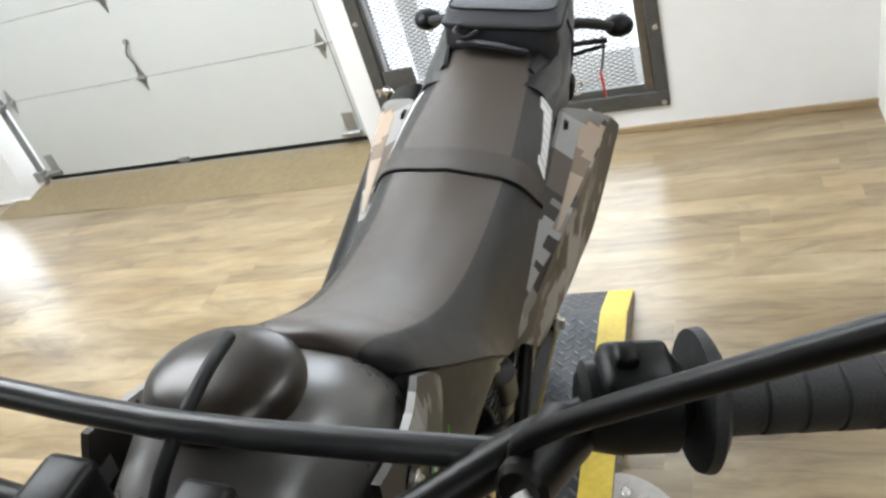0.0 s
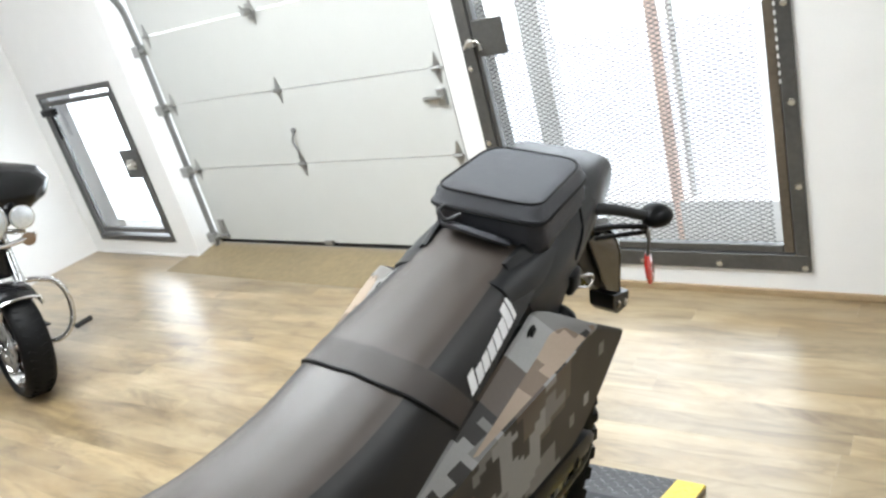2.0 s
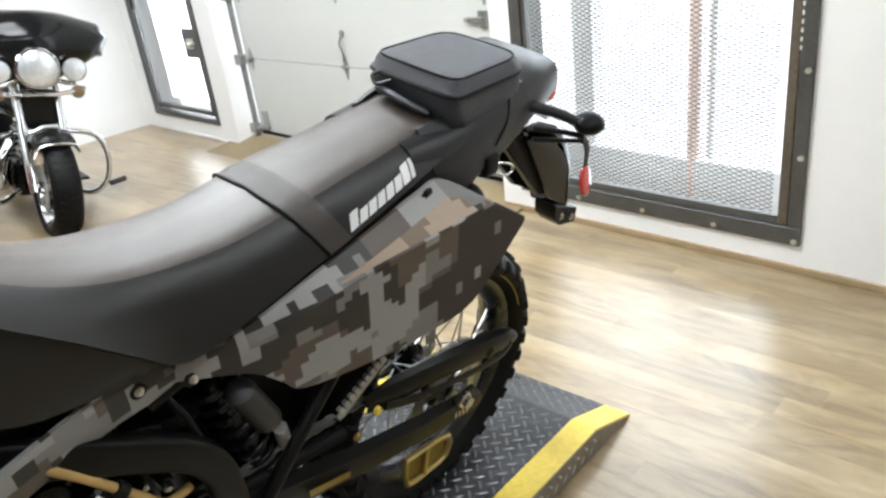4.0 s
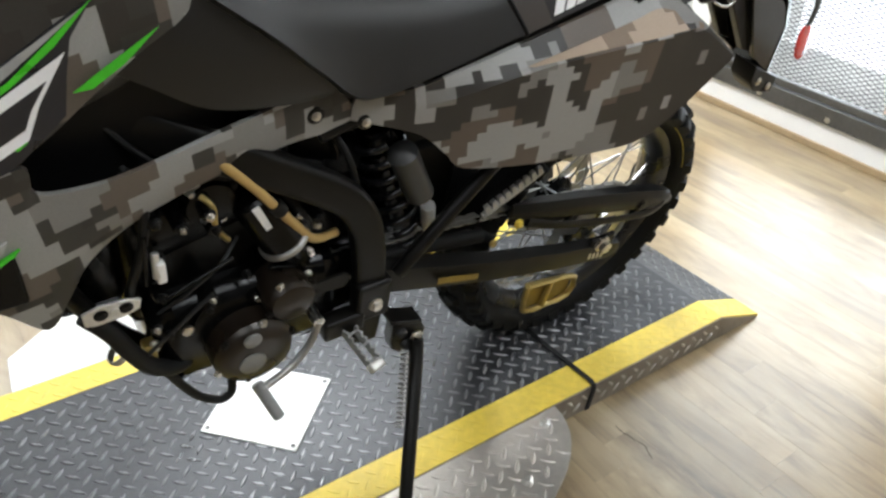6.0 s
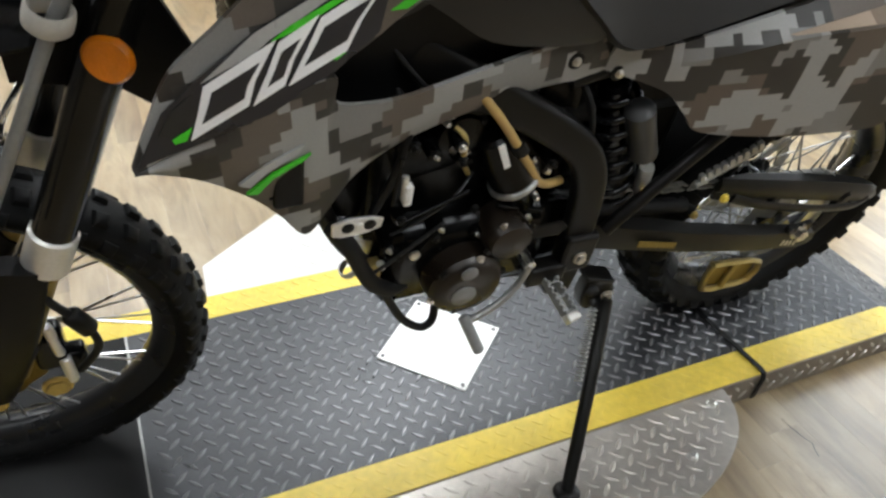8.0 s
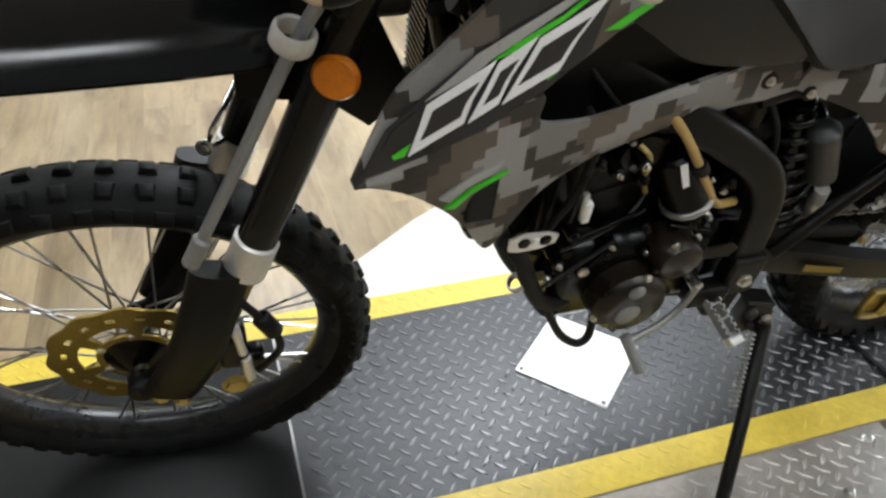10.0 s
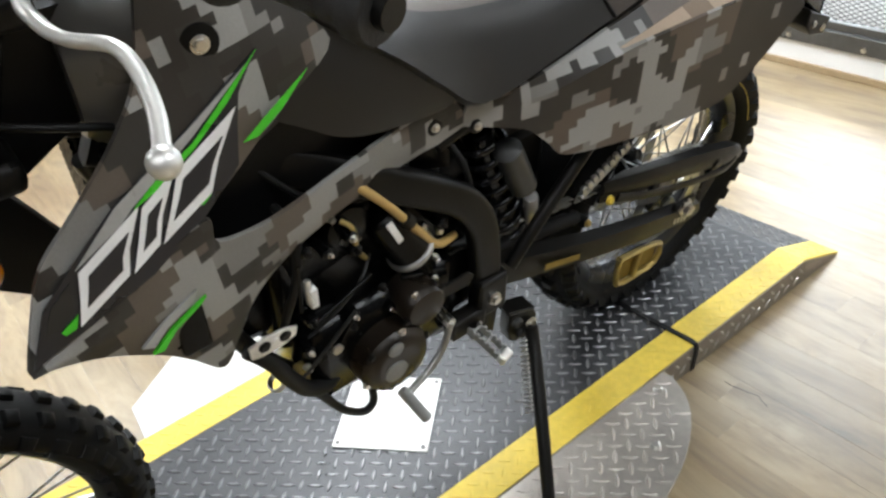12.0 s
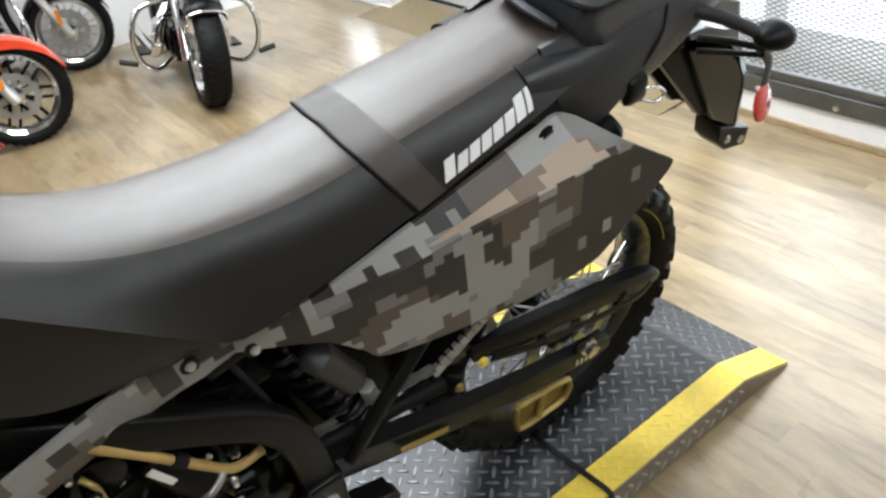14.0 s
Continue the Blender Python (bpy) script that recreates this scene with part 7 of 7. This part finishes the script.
def cruiser(m, paint, label, radius, width, spoked, fairing, bars_h=0.74, lamps=True, sweep=(-75, 112)):
    """Front of a heavy cruiser: x to its left, y to its rear."""
    c = thing("cruiser_motorcycle", label, "motorcycle", m, "cruisers across the floor")
    cruiser_wheel(c, 0, radius, radius, width, spoked, "chrome front wheel")
    loops = []
    for k in range(17):
        a = radians(sweep[0] + k * (sweep[1] - sweep[0]) / 16)
        rr = radius + 0.018
        loops.append([(x, rr * math.sin(a) + 0.0, radius + (rr + dz) * math.cos(a)) for x, dz in ((-width * 0.66, -0.045), (-width * 0.62, -0.008), (-width * 0.3, 0.006), (0, 0.009), (width * 0.3, 0.006), (width * 0.62, -0.008), (width * 0.66, -0.045), (width * 0.5, -0.012), (0, 0.0), (-width * 0.5, -0.012))])
    mg = part("mudguard", rings(bmesh.new(), loops), paint, c, "glossy front mudguard")
    if fairing:
        part("trim", tube(bmesh.new(), [Vector(p) + Vector((0, -0.004, 0.0)) for p in loops[0][:7]], 0.006, 3, 8), CHROME, mg, "chrome edge trim")
        part("trim", tube(bmesh.new(), [Vector(p) + Vector((0, 0, 0.004)) for p in loops[4][1:6]], 0.004, 3, 8), CHROME, mg)
        part("lamp_bar", T([(-0.20, 0.115, bars_h - 0.085), (-0.10, 0.105, bars_h - 0.105), (0.10, 0.105, bars_h - 0.105), (0.20, 0.115, bars_h - 0.085)], 0.011, 5, 10), CHROME, c, "chrome lamp bar")
        part("fork_shroud", B(-0.075, 0.13, bars_h - 0.25, 0.075, 0.18, bars_h - 0.09, 0.012), BLACK_GLOSS, c)
    for s in (1, -1):
        lg = part("fork_leg", R((s * 0.085, 0.0, radius - 0.02), (s * 0.085, 0.11, radius + 0.27), 0.0225, 16, 0.004), CHROME if fairing else ALU, c, "polished fork leg")
        part("fork_tube", R((s * 0.085, 0.10, radius + 0.25), (s * 0.085, 0.20, radius + 0.52), 0.019, 14), CHROME, lg)
        if not fairing:
            part("fork_reflector", B(s * 0.111 - 0.003, 0.015, radius + 0.05, s * 0.111 + 0.003, 0.035, radius + 0.12, 0.002), AMBER, lg)
        part("crash_bar", T([(s * 0.10, 0.28, 0.17), (s * 0.20, 0.20, 0.14), (s * 0.27, 0.17, 0.20), (s * 0.285, 0.17, 0.32), (s * 0.24, 0.18, 0.42), (s * 0.12, 0.2, 0.45), (s * 0.05, 0.21, 0.44)], 0.0125, 6, 10), CHROME, c, "chrome engine guard")
        part("footboard", B(0.17, 0.44, 0.150, 0.26, 0.62, 0.162, 0.005) if s > 0 else B(-0.26, 0.44, 0.150, -0.17, 0.62, 0.162, 0.005), PLASTIC, c)
        part("highway_peg", R((s * 0.28, 0.17, 0.18), (s * 0.36, 0.17, 0.20), 0.013, 12, 0.003), GRIP, c)
        part("exhaust", T([(s * 0.06, 0.40, 0.42), (s * 0.14, 0.36, 0.30), (s * 0.17, 0.45, 0.16), (s * 0.18, 1.2, 0.13)], 0.028, 6, 14), CHROME, c)
        part("cylinder", B(s * 0.01 - 0.05, 0.38 + 0.08 * s, 0.26, s * 0.01 + 0.05, 0.50 + 0.08 * s, 0.46, 0.02), ENGINE, c)
        for k in range(5):
            part("cooling_fin", B(s * 0.01 - 0.058, 0.372 + 0.08 * s, 0.285 + k * 0.034, s * 0.01 + 0.058, 0.508 + 0.08 * s, 0.293 + k * 0.034, 0.002), GALV, c)
        part("handlebar", T([(s * 0.03, 0.24, 0.80), (s * 0.14, 0.25, 0.86), (s * 0.26, 0.36, 0.84), (s * 0.36, 0.46, 0.79)], 0.011, 5, 10), CHROME, c)
        part("grip", R((s * 0.30, 0.40, 0.82), (s * 0.38, 0.48, 0.78), 0.018, 14, 0.003), GRIP, c)
        if lamps:
            sp_ = part("spot_lamp", L([(0.02, -0.03), (0.045, -0.01), (0.052, 0.012), (0.052, 0.02)], along((s * 0.155, 0.10, bars_h), (s * 0.155, -1, bars_h)), 24), CHROME, c, "chrome spot lamp")
            part("lens", L([(0.049, 0.02), (0.046, 0.026), (0.02, 0.031), (0, 0.032)], along((s * 0.155, 0.10, bars_h), (s * 0.155, -1, bars_h)), 24), LAMP_GLASS, sp_, "clear lamp lens")
            part("indicator", L([(0.01, -0.02), (0.028, -0.005), (0.03, 0.008), (0.0, 0.015)], along((s * 0.165, 0.11, bars_h - 0.10), (s * 0.165, -1, bars_h - 0.10)), 20), DULL_AMBER, c, "smoked amber turn signal")
            part("lamp_arm", T([(s * 0.05, 0.15, bars_h - 0.03), (s * 0.12, 0.13, bars_h - 0.06), (s * 0.165, 0.12, bars_h - 0.06)], 0.012, 4, 10), CHROME, c)
    hl = part("headlamp", L([(0.03, -0.07), (0.075, -0.04), (0.088, 0.01), (0.092, 0.02), (0.086, 0.028)], along((0, 0.08, bars_h + 0.01), (0, -1, bars_h + 0.01)), 32), CHROME, c, "round chrome headlamp")
    part("lens", L([(0.085, 0.024), (0.07, 0.036), (0.03, 0.042), (0, 0.043)], along((0, 0.08, bars_h + 0.01), (0, -1, bars_h + 0.01)), 32), LAMP_GLASS, hl, "clear headlamp lens")
    if fairing:
        loops = []
        for z, hw, y0_, y1_ in ((bars_h - 0.06, 0.10, 0.10, 0.22), (bars_h - 0.01, 0.22, 0.095, 0.30), (bars_h + 0.06, 0.34, 0.08, 0.38), (bars_h + 0.13, 0.37, 0.07, 0.40), (bars_h + 0.19, 0.33, 0.10, 0.36), (bars_h + 0.235, 0.18, 0.15, 0.3), (bars_h + 0.25, 0.08, 0.2, 0.27)):
            cc, h = (y0_ + y1_) / 2, (y1_ - y0_) / 2
            loops.append([(hw * math.cos(a), cc + h * math.sin(a) + 0.25 * abs(math.cos(a)) ** 2 * 0.3, z) for a in (2 * math.pi * k / 32 for k in range(32))])
        part("fairing", rings(bmesh.new(), loops), BLACK_GLOSS, c, "black batwing fairing")
    loops = []
    for y, zt, zb, hw in ((0.28, 0.62, 0.50, 0.05), (0.36, 0.68, 0.48, 0.11), (0.50, 0.69, 0.48, 0.135), (0.66, 0.63, 0.48, 0.11), (0.78, 0.56, 0.47, 0.07)):
        loops.append([(hw * math.cos(a), y, (zt + zb) / 2 + (zt - zb) / 2 * math.sin(a)) for a in (2 * math.pi * k / 24 for k in range(24))])
    part("fuel_tank", rings(bmesh.new(), loops), paint, c, "glossy painted fuel tank")
    loops = []
    for y, z, hw in ((0.72, 0.55, 0.07), (0.85, 0.50, 0.13), (1.0, 0.51, 0.14), (1.12, 0.57, 0.12), (1.35, 0.58, 0.1)):
        loops.append([(hw * math.cos(a), y, z + 0.045 * math.sin(a)) for a in (2 * math.pi * k / 20 for k in range(20))])
    part("saddle", rings(bmesh.new(), loops), VINYL, c)
    part("engine_block", B(-0.1, 0.34, 0.12, 0.1, 0.72, 0.30, 0.03), ENGINE, c)
    part("frame", T([(0, 0.2, 0.62), (0, 0.26, 0.40), (0.0, 0.30, 0.16), (0, 0.8, 0.13), (0, 1.1, 0.3)], 0.02, 6, 10), BLACK_GLOSS, c)
    part("engine_chrome", R((0.10, 0.52, 0.22), (0.15, 0.52, 0.22), 0.09, 28, 0.012), CHROME, c)
    part("engine_chrome", R((-0.10, 0.52, 0.22), (-0.15, 0.52, 0.22), 0.09, 28, 0.012), CHROME, c)
    ri = part("rear_wheel", L([(0.12, -0.05), (0.215, -0.055), (0.232, -0.02), (0.232, 0.02), (0.215, 0.055), (0.12, 0.05)], SIDE, 48, True), RUBBER, c, "black rear tyre")
    ri.matrix_local = Matrix.Translation((0, 1.22, 0.232))
    part("side_stand", T([(0.10, 0.62, 0.14), (0.22, 0.60, 0.06), (0.27, 0.58, 0.008)], 0.010, 4, 8), CHROME, c)
    part("stand_foot", B(0.24, 0.56, 0.0, 0.33, 0.60, 0.007, 0.002), CHROME, c)
    return c


cruiser(pose(-2.65, 1.56, 0, 0, 11, 80) @ Matrix.Scale(1.06, 4), BLACK_GLOSS, "black touring cruiser with chrome engine guards, parked facing the lift", 0.235, 0.125, False, True, sweep=(-34, 105))
cruiser(pose(-3.08, 0.80, 0, 0, 4, 170) @ Matrix.Scale(1.15, 4), RED_PAINT, "orange-red cruiser with black cast front wheel", 0.215, 0.09, False, False, 0.82, False, (-75, 146))
cruiser(pose(-4.05, 1.30, 0, 0, 4, 168) @ Matrix.Scale(1.12, 4), BLACK_GLOSS, "dark cruiser with chrome wire-spoked front wheel", 0.215, 0.085, True, False, 0.8, False)


# ---- floor planks ----
PW, PL = 0.083, 0.92
pb = B(-PL / 2 + 0.0001, -PW / 2 + 0.0001, -0.0055, PL / 2 - 0.0001, PW / 2 - 0.0001, 0.0)
tops = [e for e in pb.edges if all(v.co.z > -0.001 for v in e.verts)]
bmesh.ops.bevel(pb, geom=tops, offset=0.00015, segments=1, affect="EDGES")
pmesh = finish(pb, "plank", PLANK, False)
rows = []
random.seed(4)
for j in range(int((3.35 - Y0) / PW) + 1):
    y = 3.33 - j * PW
    shift = random.uniform(0, PL)
    for i in range(int((X1 - X0) / PL) + 2):
        if X0 - 0.45 < X0 - 0.4 + shift + (i - 0.5) * PL < X1 - 0.1:
            rows.append((X0 - 0.4 + shift - PL + (i + 0.5) * PL, y))
near = [r for r in rows if -3.4 < r[0] < 1.5 and 0.1 < r[1] < 2.85][:300]
chosen = set(near)
for x, y in near:
    share("plank", pmesh, floor_base, pose(x, y, 0))
PLANK_FAR = plank_mat()
nt = PLANK_FAR.node_tree
geo = nt.nodes.new("ShaderNodeNewGeometry")
for link in [k for k in nt.links if k.from_node.bl_idname == "ShaderNodeObjectInfo"]:
    target = link.to_socket
    nt.links.remove(link)
    nt.links.new(geo.outputs["Random Per Island"], target)
vs, fs = [], []
src = [v.co.copy() for v in pmesh.vertices]
sf = [tuple(p.vertices) for p in pmesh.polygons]
for x, y in rows:
    if (x, y) in chosen:
        continue
    k = len(vs)
    vs += [(c.x + x, c.y + y, c.z) for c in src]
    fs += [tuple(k + i for i in f) for f in sf]
me = bpy.data.meshes.new("planks")
me.from_pydata(vs, [], fs)
me.materials.append(PLANK_FAR)
ob = new("planks", me)
ob.parent = floor_base
tagged(ob, "more oak-look planks", kind="stuff")
